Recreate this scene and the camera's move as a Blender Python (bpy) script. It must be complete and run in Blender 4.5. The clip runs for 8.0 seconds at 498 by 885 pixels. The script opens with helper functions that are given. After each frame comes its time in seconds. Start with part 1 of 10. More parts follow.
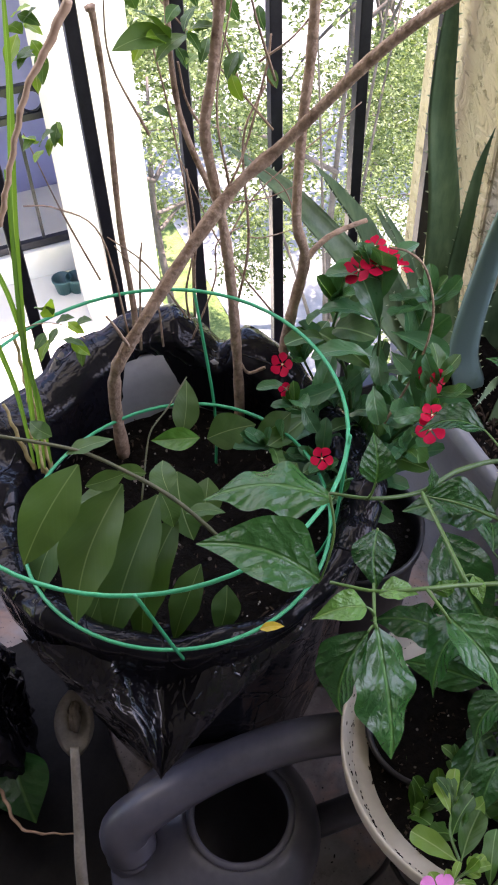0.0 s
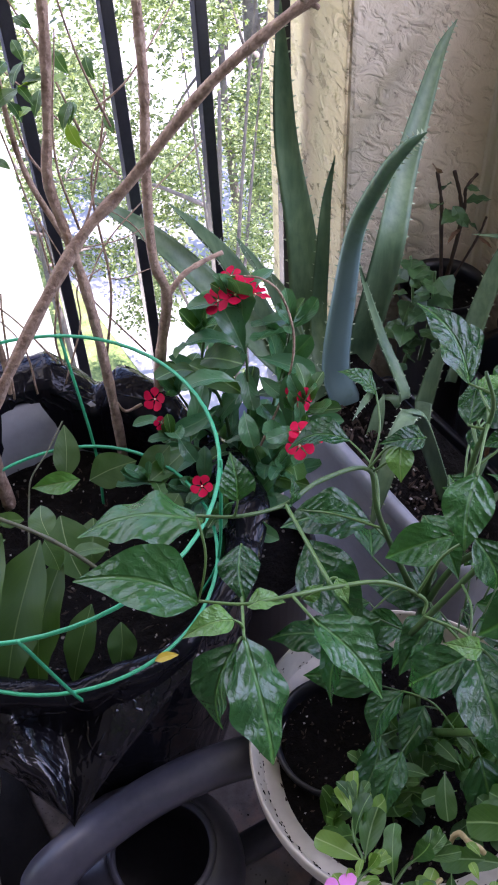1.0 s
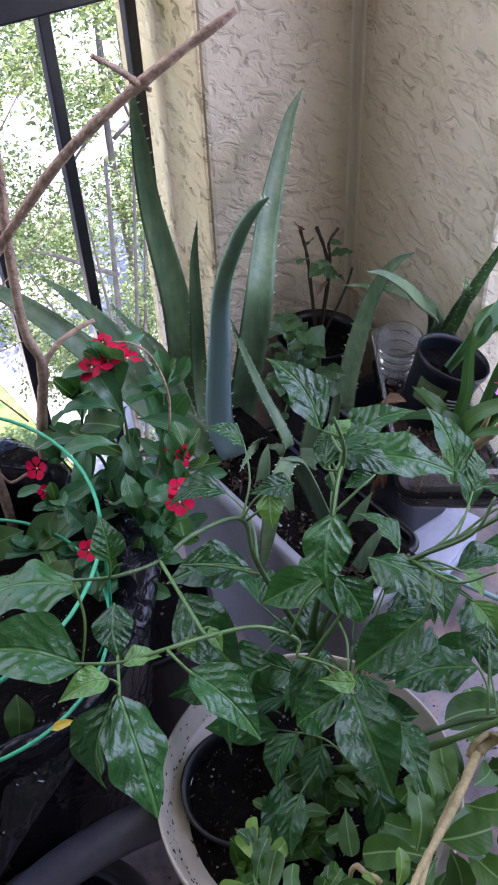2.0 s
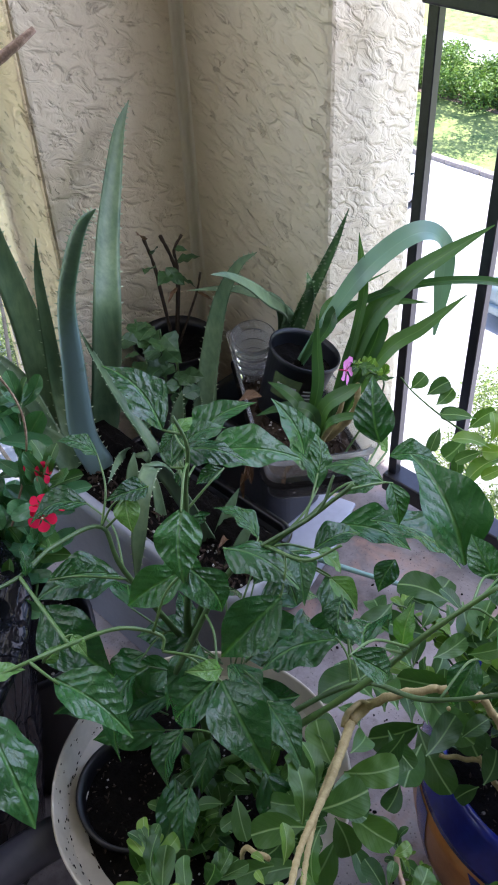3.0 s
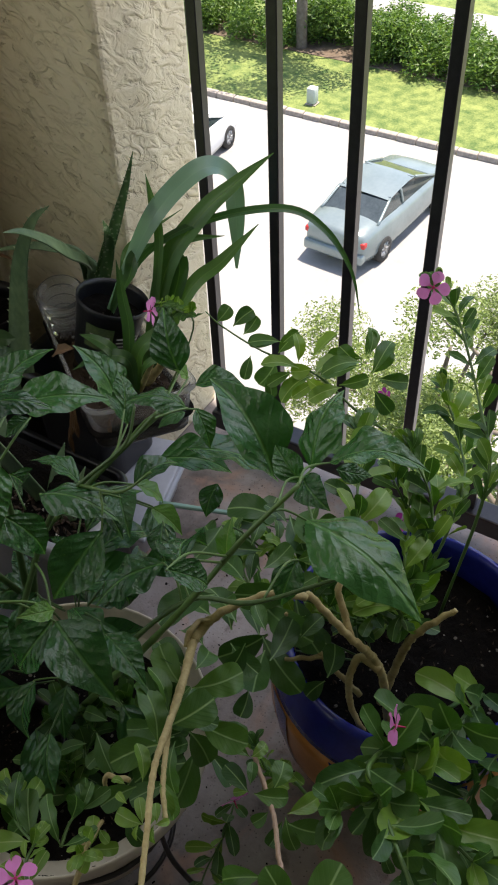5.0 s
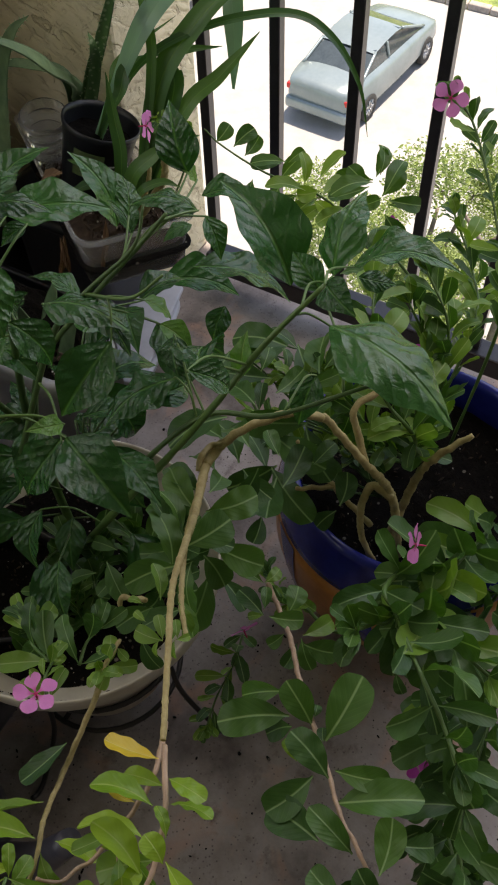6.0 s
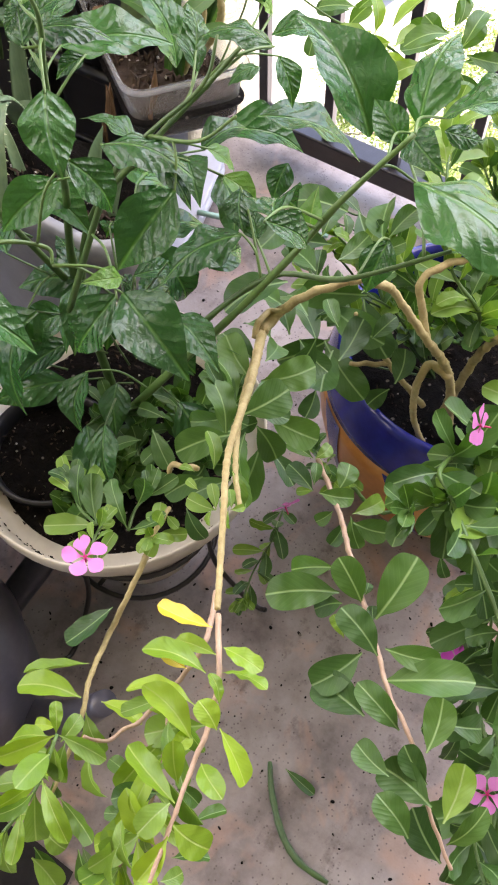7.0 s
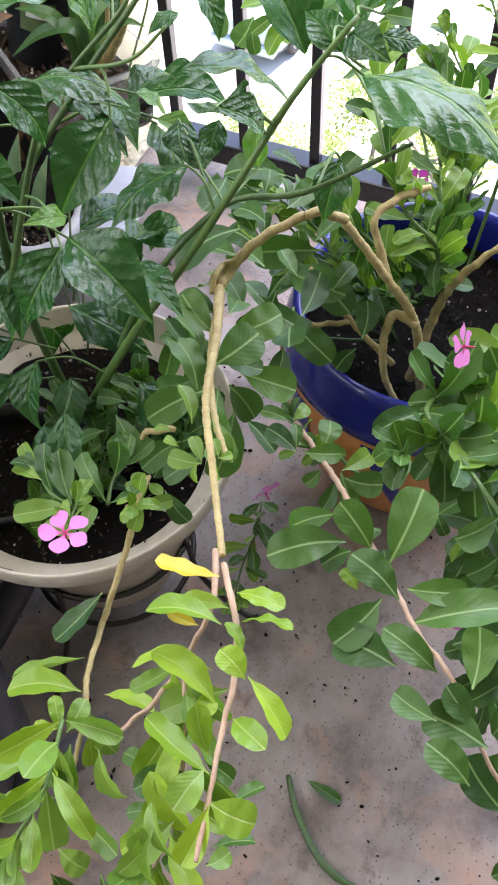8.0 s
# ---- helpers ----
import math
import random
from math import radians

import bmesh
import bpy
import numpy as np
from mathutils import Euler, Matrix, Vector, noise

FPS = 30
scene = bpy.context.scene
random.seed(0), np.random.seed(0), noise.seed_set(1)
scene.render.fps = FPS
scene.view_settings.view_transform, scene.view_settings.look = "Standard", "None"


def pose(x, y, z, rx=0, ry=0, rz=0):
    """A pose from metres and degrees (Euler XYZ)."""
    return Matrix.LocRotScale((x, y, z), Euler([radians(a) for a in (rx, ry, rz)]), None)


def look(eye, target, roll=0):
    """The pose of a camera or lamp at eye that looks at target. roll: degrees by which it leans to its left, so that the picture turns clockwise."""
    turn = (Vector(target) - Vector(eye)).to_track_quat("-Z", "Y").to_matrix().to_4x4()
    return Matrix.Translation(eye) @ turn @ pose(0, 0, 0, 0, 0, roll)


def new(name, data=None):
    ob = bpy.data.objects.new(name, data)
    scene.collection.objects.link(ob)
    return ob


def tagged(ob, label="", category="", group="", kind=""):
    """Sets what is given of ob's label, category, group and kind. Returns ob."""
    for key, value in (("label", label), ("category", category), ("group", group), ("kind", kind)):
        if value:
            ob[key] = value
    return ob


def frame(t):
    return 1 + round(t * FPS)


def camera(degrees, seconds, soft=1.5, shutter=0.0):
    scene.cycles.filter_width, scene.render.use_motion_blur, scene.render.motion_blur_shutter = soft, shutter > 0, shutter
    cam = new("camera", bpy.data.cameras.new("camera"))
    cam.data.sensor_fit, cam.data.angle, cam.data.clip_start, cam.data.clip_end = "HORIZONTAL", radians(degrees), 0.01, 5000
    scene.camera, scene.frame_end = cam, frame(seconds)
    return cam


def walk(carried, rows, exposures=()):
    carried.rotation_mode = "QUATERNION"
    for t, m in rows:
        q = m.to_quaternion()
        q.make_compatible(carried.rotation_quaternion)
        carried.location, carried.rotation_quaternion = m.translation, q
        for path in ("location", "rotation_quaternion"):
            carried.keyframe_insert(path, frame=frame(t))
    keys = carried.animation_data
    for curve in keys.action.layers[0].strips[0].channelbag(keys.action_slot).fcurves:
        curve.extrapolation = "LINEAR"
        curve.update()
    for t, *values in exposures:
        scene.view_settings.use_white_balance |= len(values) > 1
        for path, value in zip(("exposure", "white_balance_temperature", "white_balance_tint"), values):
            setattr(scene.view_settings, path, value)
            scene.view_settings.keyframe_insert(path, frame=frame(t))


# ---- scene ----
cam = camera(31.0, 8.0, 2.0)
EXPOSURES = [(0.0, 2.17, 6550, 27), (1.2, 2.25, 5800, 35), (2.3, 2.12, 5750, 30), (3.0, 2.02, 5900, 22), (4.0, 1.65, 6500, 14), (4.5, 1.2, 6800, 12), (6.0, 1.08, 7700, 14), (6.5, 2.05, 7300, 18), (7.0, 3.02, 7500, 23), (7.5, 3.16, 6900, 20), (8.0, 2.95, 6900, 18)]
PATH = [
    (0, (0.231, 0.214, 1.384), (0.682, 1.485, -0.093), -2.7),
    (0.5, (0.253, 0.19, 1.386), (0.82, 1.447, -0.063), -3.0),
    (1, (0.266, 0.172, 1.39), (0.91, 1.42, -0.034), -3.4),
    (1.2, (0.274, 0.164, 1.395), (0.949, 1.421, -0.008), -3.7),
    (2.3, (0.299, 0.117, 1.414), (1.214, 1.294, 0.08), -3.0),
    (2.5, (0.302, 0.109, 1.416), (1.257, 1.247, 0.077), -3.0),
    (3, (0.311, 0.084, 1.416), (1.348, 1.149, 0.078), -3.1),
    (3.5, (0.312, 0.075, 1.421), (1.395, 1.106, 0.093), -2.9),
    (4, (0.315, 0.056, 1.421), (1.442, 1.031, 0.087), -3.0),
    (4.5, (0.316, 0.034, 1.422), (1.496, 0.911, 0.066), -2.7),
    (4.7, (0.316, 0.023, 1.423), (1.507, 0.853, 0.048), -2.7),
    (5.8, (0.282, 0.045, 1.357), (1.366, 0.676, -0.201), -1.4),
    (6, (0.282, 0.051, 1.342), (1.299, 0.677, -0.263), -2.2),
    (6.5, (0.276, 0.069, 1.316), (1.171, 0.646, -0.377), -2.0),
    (7, (0.271, 0.09, 1.3), (1.082, 0.639, -0.444), -1.5),
    (7.5, (0.249, 0.083, 1.263), (1.062, 0.665, -0.469), -6.0),
    (8, (0.207, 0.093, 1.193), (1.193, 0.596, -0.473), -3.8),
]
walk(cam, [(t, look(eye, target, roll)) for t, eye, target, roll in PATH], EXPOSURES)

# ---- world and sun ----
SUN_EL, SUN_AZ = radians(74), radians(-24)
world = bpy.data.worlds.new("sky")
scene.world = world
world.use_nodes = True
wn = world.node_tree
sky = wn.nodes.new("ShaderNodeTexSky")
sky.sky_type = "NISHITA"
sky.sun_disc = False
sky.sun_elevation = SUN_EL
sky.sun_rotation = radians(90) - SUN_AZ
wn.links.new(sky.outputs[0], wn.nodes["Background"].inputs[0])
wn.nodes["Background"].inputs[1].default_value = 0.15
sun_data = bpy.data.lights.new("sun", "SUN")
sun_data.energy, sun_data.angle, sun_data.color = 4.6, radians(0.5), (1.0, 0.95, 0.87)
sun = new("sun", sun_data)
sun_dir = Vector((math.cos(SUN_EL) * math.cos(SUN_AZ), math.cos(SUN_EL) * math.sin(SUN_AZ), math.sin(SUN_EL)))
sun.matrix_world = look(sun_dir * 30, (0, 0, 0))


def sky_opening(place, target, width, height, watts, tint):
    """Sky light that comes in through the open side above a railing."""
    data = bpy.data.lights.new("sky_opening", "AREA")
    data.shape, data.size, data.size_y, data.energy, data.color = "RECTANGLE", width, height, watts, tint
    ob = new("sky_opening", data)
    ob.matrix_world = look(place, target)


sky_opening((1.75, -0.15, 1.80), (0.9, -0.1, 1.2), 2.2, 1.15, 8.5, (0.90, 0.91, 1.0))
sky_opening((-0.30, 1.68, 1.80), (-0.2, 0.8, 1.2), 2.5, 1.15, 5.6, (1.0, 0.95, 0.80))


# ---- node helpers and materials ----
def material(name):
    m = bpy.data.materials.new(name)
    m.use_nodes = True
    return m, m.node_tree, m.node_tree.nodes["Principled BSDF"]


def node(nt, kind, **sets):
    n = nt.nodes.new(kind)
    for key, value in sets.items():
        if key in n.inputs:
            n.inputs[key].default_value = value
    return n


def coords(nt, scale=(1, 1, 1), source="Object"):
    tc = nt.nodes.new("ShaderNodeTexCoord")
    mp = nt.nodes.new("ShaderNodeMapping")
    mp.inputs["Scale"].default_value = scale
    nt.links.new(tc.outputs[source], mp.inputs["Vector"])
    return mp.outputs[0]


def noise_tex(nt, vec, scale, detail=4.0, rough=0.55, distortion=0.0):
    n = nt.nodes.new("ShaderNodeTexNoise")
    n.inputs["Scale"].default_value = scale
    n.inputs["Detail"].default_value = detail
    n.inputs["Roughness"].default_value = rough
    n.inputs["Distortion"].default_value = distortion
    nt.links.new(vec, n.inputs["Vector"])
    return n.outputs["Fac"]


def ramp(nt, fac, stops):
    r = nt.nodes.new("ShaderNodeValToRGB")
    e = r.color_ramp.elements
    while len(e) < len(stops):
        e.new(0.5)
    for el, (p, c) in zip(e, stops):
        el.position = p
        el.color = (*c, 1) if len(c) == 3 else c
    nt.links.new(fac, r.inputs[0])
    return r.outputs[0]


def mix(nt, fac, a, b, mode="MIX"):
    m = nt.nodes.new("ShaderNodeMix")
    m.data_type = "RGBA"
    m.blend_type = mode
    for value, sock in ((fac, m.inputs[0]), (a, m.inputs[6]), (b, m.inputs[7])):
        if isinstance(value, bpy.types.NodeSocket):
            nt.links.new(value, sock)
        elif isinstance(value, tuple):
            sock.default_value = (*value, 1)
        else:
            sock.default_value = value
    return m.outputs[2]


def calc(nt, op, a, b=0.0, c=0.0):
    m = nt.nodes.new("ShaderNodeMath")
    m.operation = op
    for value, sock in zip((a, b, c), m.inputs):
        if isinstance(value, bpy.types.NodeSocket):
            nt.links.new(value, sock)
        else:
            sock.default_value = value
    return m.outputs[0]


def bump(nt, bsdf, height, strength, distance):
    b = nt.nodes.new("ShaderNodeBump")
    b.inputs["Strength"].default_value = strength
    b.inputs["Distance"].default_value = distance
    nt.links.new(height, b.inputs["Height"])
    nt.links.new(b.outputs[0], bsdf.inputs["Normal"])


def grain_mat(name, dark, light, scale=20, rough=0.6, bump_s=0.3, bump_d=0.002, metallic=0.0, fine=6.0, lo=0.3, hi=0.7):
    """A surface with grain at two scales."""
    m, nt, b = material(name)
    v = coords(nt)
    n1 = noise_tex(nt, v, scale, 5)
    n2 = noise_tex(nt, v, scale * fine, 3)
    f = calc(nt, "ADD", calc(nt, "MULTIPLY", n1, 0.65), calc(nt, "MULTIPLY", n2, 0.35))
    nt.links.new(ramp(nt, f, [(lo, dark), (hi, light)]), b.inputs["Base Color"])
    b.inputs["Roughness"].default_value = rough
    b.inputs["Metallic"].default_value = metallic
    if bump_s:
        bump(nt, b, f, bump_s, bump_d)
    return m


def stucco_mat(name, dark, light, torn=0.34, dirt=0.4):
    """Knock-down plaster: trowelled islands over a sandy coat, with torn pits between them darkened for dirt and for
    shade.
    """
    m, nt, b = material(name)
    v = coords(nt)
    sep = nt.nodes.new("ShaderNodeSeparateXYZ")
    nt.links.new(v, sep.inputs[0])
    flat = calc(nt, "SUBTRACT", sep.outputs[0], sep.outputs[1])

    def slanted(long, across, depth):
        """Coordinates that run with the slant of the trowel strokes on both walls."""
        c = nt.nodes.new("ShaderNodeCombineXYZ")
        nt.links.new(calc(nt, "MULTIPLY", calc(nt, "SUBTRACT", calc(nt, "MULTIPLY", flat, 0.87), calc(nt, "MULTIPLY", sep.outputs[2], 0.5)), long), c.inputs[0])
        nt.links.new(calc(nt, "MULTIPLY", calc(nt, "ADD", calc(nt, "MULTIPLY", flat, 0.5), calc(nt, "MULTIPLY", sep.outputs[2], 0.87)), across), c.inputs[1])
        c.inputs[2].default_value = depth
        return c.outputs[0]

    stroke = noise_tex(nt, slanted(23, 42, 0.0), 1.0, 4, 0.55, 0.9)
    ridge = ramp(nt, stroke, [(0.36, (0, 0, 0)), (0.50, (0.75, 0.75, 0.75)), (0.66, (1, 1, 1))])
    tear = noise_tex(nt, slanted(30, 46, 7.0), 1.0, 5, 0.6, 0.6)
    pit = ramp(nt, tear, [(torn, (0, 0, 0)), (torn + 0.04, (1, 1, 1))])
    wavy = noise_tex(nt, v, 9, 3)
    sand = noise_tex(nt, v, 260, 3)
    h = calc(nt, "ADD", calc(nt, "MULTIPLY", ridge, 1.0), calc(nt, "MULTIPLY", pit, 1.0))
    h = calc(nt, "ADD", h, calc(nt, "MULTIPLY", wavy, 1.2))
    h = calc(nt, "ADD", h, calc(nt, "MULTIPLY", sand, 0.12))
    stain = noise_tex(nt, coords(nt), 3.2, 6, 0.65)
    col = ramp(nt, stain, [(0.3, dark), (0.68, light)])
    # Pit colour: dirt mixed with the shade that bump alone can't cast.
    shade_grime = mix(nt, 0.5, pit, ramp(nt, noise_tex(nt, coords(nt), 6, 4), [(0.35, (0.5, 0.5, 0.5)), (0.6, (1, 1, 1))]), "SCREEN")
    col = mix(nt, dirt, col, ramp(nt, shade_grime, [(0.2, (0.34, 0.27, 0.19)), (0.8, (1, 1, 1))]), "MULTIPLY")
    nt.links.new(col, b.inputs["Base Color"])
    b.inputs["Roughness"].default_value = 0.85
    bump(nt, b, h, 0.8, 0.0048)
    return m


def concrete_mat():
    m, nt, b = material("balcony_concrete")
    v = coords(nt)
    big = noise_tex(nt, v, 4.5, 7, 0.65)
    col = ramp(nt, big, [(0.34, (0.12, 0.098, 0.088)), (0.48, (0.27, 0.232, 0.215)), (0.66, (0.42, 0.375, 0.355))])
    blot = noise_tex(nt, v, 22, 5, 0.7)
    col = mix(nt, ramp(nt, blot, [(0.56, (0, 0, 0)), (0.70, (0.8, 0.8, 0.8))]), col, (0.14, 0.11, 0.10))
    rust = noise_tex(nt, v, 7.0, 4, 0.6, 0.6)
    col = mix(nt, ramp(nt, rust, [(0.54, (0, 0, 0)), (0.68, (0.6, 0.6, 0.6))]), col, (0.50, 0.29, 0.20))
    speck = nt.nodes.new("ShaderNodeTexVoronoi")
    speck.inputs["Scale"].default_value = 130
    nt.links.new(v, speck.inputs["Vector"])
    col = mix(nt, ramp(nt, speck.outputs["Distance"], [(0.10, (0.8, 0.8, 0.8)), (0.22, (0, 0, 0))]), col, (0.10, 0.08, 0.075))
    nt.links.new(col, b.inputs["Base Color"])
    b.inputs["Roughness"].default_value = 0.8
    bump(nt, b, calc(nt, "ADD", noise_tex(nt, v, 160, 3), calc(nt, "MULTIPLY", blot, 0.6)), 0.35, 0.002)
    return m


STUCCO = stucco_mat("cream_stucco", (0.70, 0.60, 0.42), (0.80, 0.72, 0.55))
# Cream stucco with the warm outdoor light put into its colour.
WARM_LIT_STUCCO = stucco_mat("yellow_stucco", (0.76, 0.61, 0.34), (0.84, 0.71, 0.46), 0.38, 0.8)
CONCRETE = concrete_mat()
# Unseen ceiling: toned down to lower the bounce light.
PLASTER = grain_mat("ceiling_plaster", (0.34, 0.32, 0.29), (0.44, 0.42, 0.38), 40, 0.9)
# Dark tone for the unseen walls, picked to cut fill light.
DARK_UNSEEN_WALL = grain_mat("taupe_wall_paint", (0.11, 0.095, 0.08), (0.16, 0.14, 0.12), 30, 0.9)
RAIL_PAINT = grain_mat("black_rail_paint", (0.012, 0.012, 0.015), (0.03, 0.03, 0.036), 60, 0.28, 0.15, 0.0006)
BLACK_PLASTIC = grain_mat("black_plastic", (0.005, 0.005, 0.007), (0.012, 0.012, 0.015), 30, 0.36, 0.1, 0.0006)
CAN_PLASTIC = grain_mat("charcoal_plastic", (0.060, 0.060, 0.082), (0.10, 0.10, 0.128), 18, 0.34, 0.12, 0.0008)
GREY_PLASTIC = grain_mat("grey_plastic", (0.22, 0.23, 0.25), (0.31, 0.32, 0.345), 14, 0.45, 0.1, 0.0008)
PALE_PLASTIC = grain_mat("pale_grey_plastic", (0.34, 0.35, 0.39), (0.46, 0.47, 0.52), 14, 0.45, 0.15, 0.001)
CREAM_PLASTIC = grain_mat("cream_plastic", (0.42, 0.38, 0.30), (0.68, 0.63, 0.52), 9, 0.45, 0.15, 0.001)
BLUE_GLAZE = grain_mat("cobalt_glaze", (0.008, 0.012, 0.12), (0.02, 0.03, 0.28), 12, 0.14, 0.1, 0.001)
ORANGE_GLAZE = grain_mat("orange_glaze", (0.42, 0.16, 0.035), (0.62, 0.27, 0.07), 14, 0.3, 0.12, 0.001)
CAGE_GREEN = grain_mat("green_wire_coating", (0.02, 0.30, 0.13), (0.04, 0.42, 0.20), 60, 0.35, 0.15, 0.0005)
BLACK_WIRE = grain_mat("black_wire", (0.012, 0.011, 0.011), (0.03, 0.028, 0.027), 80, 0.4, 0.2, 0.0005)


def soil_mat():
    m, nt, b = material("potting_soil")
    v = coords(nt)
    n = noise_tex(nt, v, 70, 6, 0.7)
    col = ramp(nt, n, [(0.35, (0.003, 0.0025, 0.002)), (0.75, (0.012, 0.009, 0.007))])
    vor = nt.nodes.new("ShaderNodeTexVoronoi")
    vor.inputs["Scale"].default_value = 120
    nt.links.new(v, vor.inputs["Vector"])
    pick = ramp(nt, vor.outputs["Color"], [(0.84, (0, 0, 0)), (0.87, (1, 1, 1))])
    dot = ramp(nt, vor.outputs["Distance"], [(0.25, (1, 1, 1)), (0.36, (0, 0, 0))])
    col = mix(nt, calc(nt, "MULTIPLY", pick, dot), col, (0.22, 0.20, 0.17))
    nt.links.new(col, b.inputs["Base Color"])
    b.inputs["Roughness"].default_value = 0.95
    b.inputs["Specular IOR Level"].default_value = 0.15
    bump(nt, b, n, 1.0, 0.02)
    return m


def bag_mat(name, gloss, crumple):
    """Thin glossy black film, full of small creases."""
    m, nt, b = material(name)
    v = coords(nt)
    a = calc(nt, "ABSOLUTE", calc(nt, "SUBTRACT", noise_tex(nt, coords(nt, (1, 1, 0.5)), 11, 3, 0.5, 1.5), 0.5))
    c = calc(nt, "ABSOLUTE", calc(nt, "SUBTRACT", noise_tex(nt, coords(nt, (1, 1, 0.4)), 30, 2, 0.5, 0.8), 0.5))
    r = calc(nt, "ABSOLUTE", calc(nt, "SUBTRACT", noise_tex(nt, coords(nt, (1, 1, 0.6)), 13, 2, 0.5, 0.9), 0.5))
    crease = ramp(nt, r, [(0.0, (1, 1, 1)), (0.02, (0, 0, 0))])
    f = calc(nt, "ADD", calc(nt, "ADD", a, calc(nt, "MULTIPLY", c, 0.35)), calc(nt, "MULTIPLY", crease, 0.22))
    b.inputs["Base Color"].default_value = (0.007, 0.007, 0.010, 1)
    b.inputs["Specular IOR Level"].default_value = gloss
    b.inputs["Roughness"].default_value = 0.10
    bump(nt, b, f, crumple, 0.012)
    return m


# Dull black that stands in for the deep shade on the floor.
SHADE_SHEET = grain_mat("dull_black_sheet", (0.008, 0.008, 0.008), (0.02, 0.018, 0.017), 30, 0.7, 0.3, 0.002)
SHADE_SHEET.node_tree.nodes["Principled BSDF"].inputs["Specular IOR Level"].default_value = 0.12
SOIL = soil_mat()
PERLITE = grain_mat("white_perlite", (0.36, 0.34, 0.31), (0.52, 0.50, 0.46), 60, 0.9)
BARK_BITS = grain_mat("brown_bark_bits", (0.02, 0.013, 0.008), (0.07, 0.045, 0.028), 60, 0.9)
BAG = bag_mat("black_bin_bag_film", 0.19, 0.5)
BAG_FOLD = bag_mat("stretched_bin_bag_film", 0.5, 0.75)


# ---- mesh helpers ----
def part(name, bm, mat, parent=None, label="", smooth=True):
    me = bpy.data.meshes.new(name)
    bm.normal_update()
    bm.to_mesh(me)
    bm.free()
    if smooth:
        for p in me.polygons:
            p.use_smooth = True
    me.materials.append(mat)
    ob = new(name, me)
    if parent:
        ob.parent = parent
    if label:
        tagged(ob, label)
    return ob


def from_arrays(name, verts, faces, mat, parent=None, label="", smooth=False):
    me = bpy.data.meshes.new(name)
    me.from_pydata([tuple(v) for v in verts], [], [tuple(f) for f in faces])
    if smooth:
        for p in me.polygons:
            p.use_smooth = True
    me.materials.append(mat)
    ob = new(name, me)
    if parent:
        ob.parent = parent
    if label:
        tagged(ob, label)
    return ob


def thing(name, place, label, category, group="", kind=""):
    ob = new(name)
    ob.location = place
    ob.empty_display_size = 0.05
    return tagged(ob, label, category, group, kind)


def box_bm(x0, x1, y0, y1, z0, z1, bevel=0.0, segs=2, bm=None):
    own = bmesh.new() if bm is None else bm
    r = bmesh.ops.create_cube(own, size=1)
    for v in r["verts"]:
        v.co = Vector((x0 + (v.co.x + 0.5) * (x1 - x0), y0 + (v.co.y + 0.5) * (y1 - y0), z0 + (v.co.z + 0.5) * (z1 - z0)))
    if bevel:
        es = {e for v in r["verts"] for e in v.link_edges}
        bmesh.ops.bevel(own, geom=list(es), offset=bevel, segments=segs, profile=0.5, affect="EDGES")
    return own


def smooth_path(pts, steps=6):
    """Points of a Catmull-Rom curve through pts (rows of any width)."""
    p = np.array(pts, float)
    if len(p) < 3:
        return np.array([p[0] + (p[-1] - p[0]) * k / steps for k in range(steps + 1)])
    q = np.vstack([2 * p[0] - p[1], p, 2 * p[-1] - p[-2]])
    out = []
    for i in range(1, len(q) - 2):
        for k in range(steps):
            t = k / steps
            out.append(0.5 * (2 * q[i] + (q[i + 1] - q[i - 1]) * t + (2 * q[i - 1] - 5 * q[i] + 4 * q[i + 1] - q[i + 2]) * t * t + (3 * q[i] - q[i - 1] - 3 * q[i + 1] + q[i + 2]) * t ** 3))
    out.append(p[-1])
    return np.array(out)


def tube_bm(pts, radii, sides=8, steps=6, knobs=0.0, closed=False, bm=None, seed=1):
    """A tapered tube along a smooth curve; knobs: swellings at nodes, as a share of the radius."""
    own = bmesh.new() if bm is None else bm
    rng = random.Random(seed)
    rr = list(radii) if isinstance(radii, (list, tuple)) else [radii] * len(pts)
    while len(rr) < len(pts):
        rr = [rr[0] + (rr[-1] - rr[0]) * k / (len(pts) - 1) for k in range(len(pts))]
    rows = [(*p, r) for p, r in zip(pts, rr)]
    if closed:
        n = len(pts)
        path = np.array([(*p, r) for p, r in zip(pts, rr)])
    else:
        path = smooth_path(rows, steps)
        n = len(path)
    side = None
    rings = []
    for i in range(n):
        a, b = path[(i - 1) % n if closed else max(i - 1, 0)], path[(i + 1) % n if closed else min(i + 1, n - 1)]
        t = Vector(b[:3] - a[:3])
        t = t.normalized() if t.length > 1e-9 else Vector((0, 0, 1))
        if side is None:
            side = t.orthogonal().normalized()
        side = (side - t * side.dot(t)).normalized()
        up = t.cross(side)
        r = path[i][3] * (1 + (knobs * rng.uniform(-0.5, 1) if knobs else 0))
        rings.append([own.verts.new(Vector(path[i][:3]) + (side * math.cos(k * math.tau / sides) + up * math.sin(k * math.tau / sides)) * r) for k in range(sides)])
    for i in range(n if closed else n - 1):
        a, b = rings[i], rings[(i + 1) % n]
        for k in range(sides):
            own.faces.new((a[k], a[(k + 1) % sides], b[(k + 1) % sides], b[k]))
    if not closed:
        own.faces.new(list(reversed(rings[0])))
        own.faces.new(rings[-1])
    return own


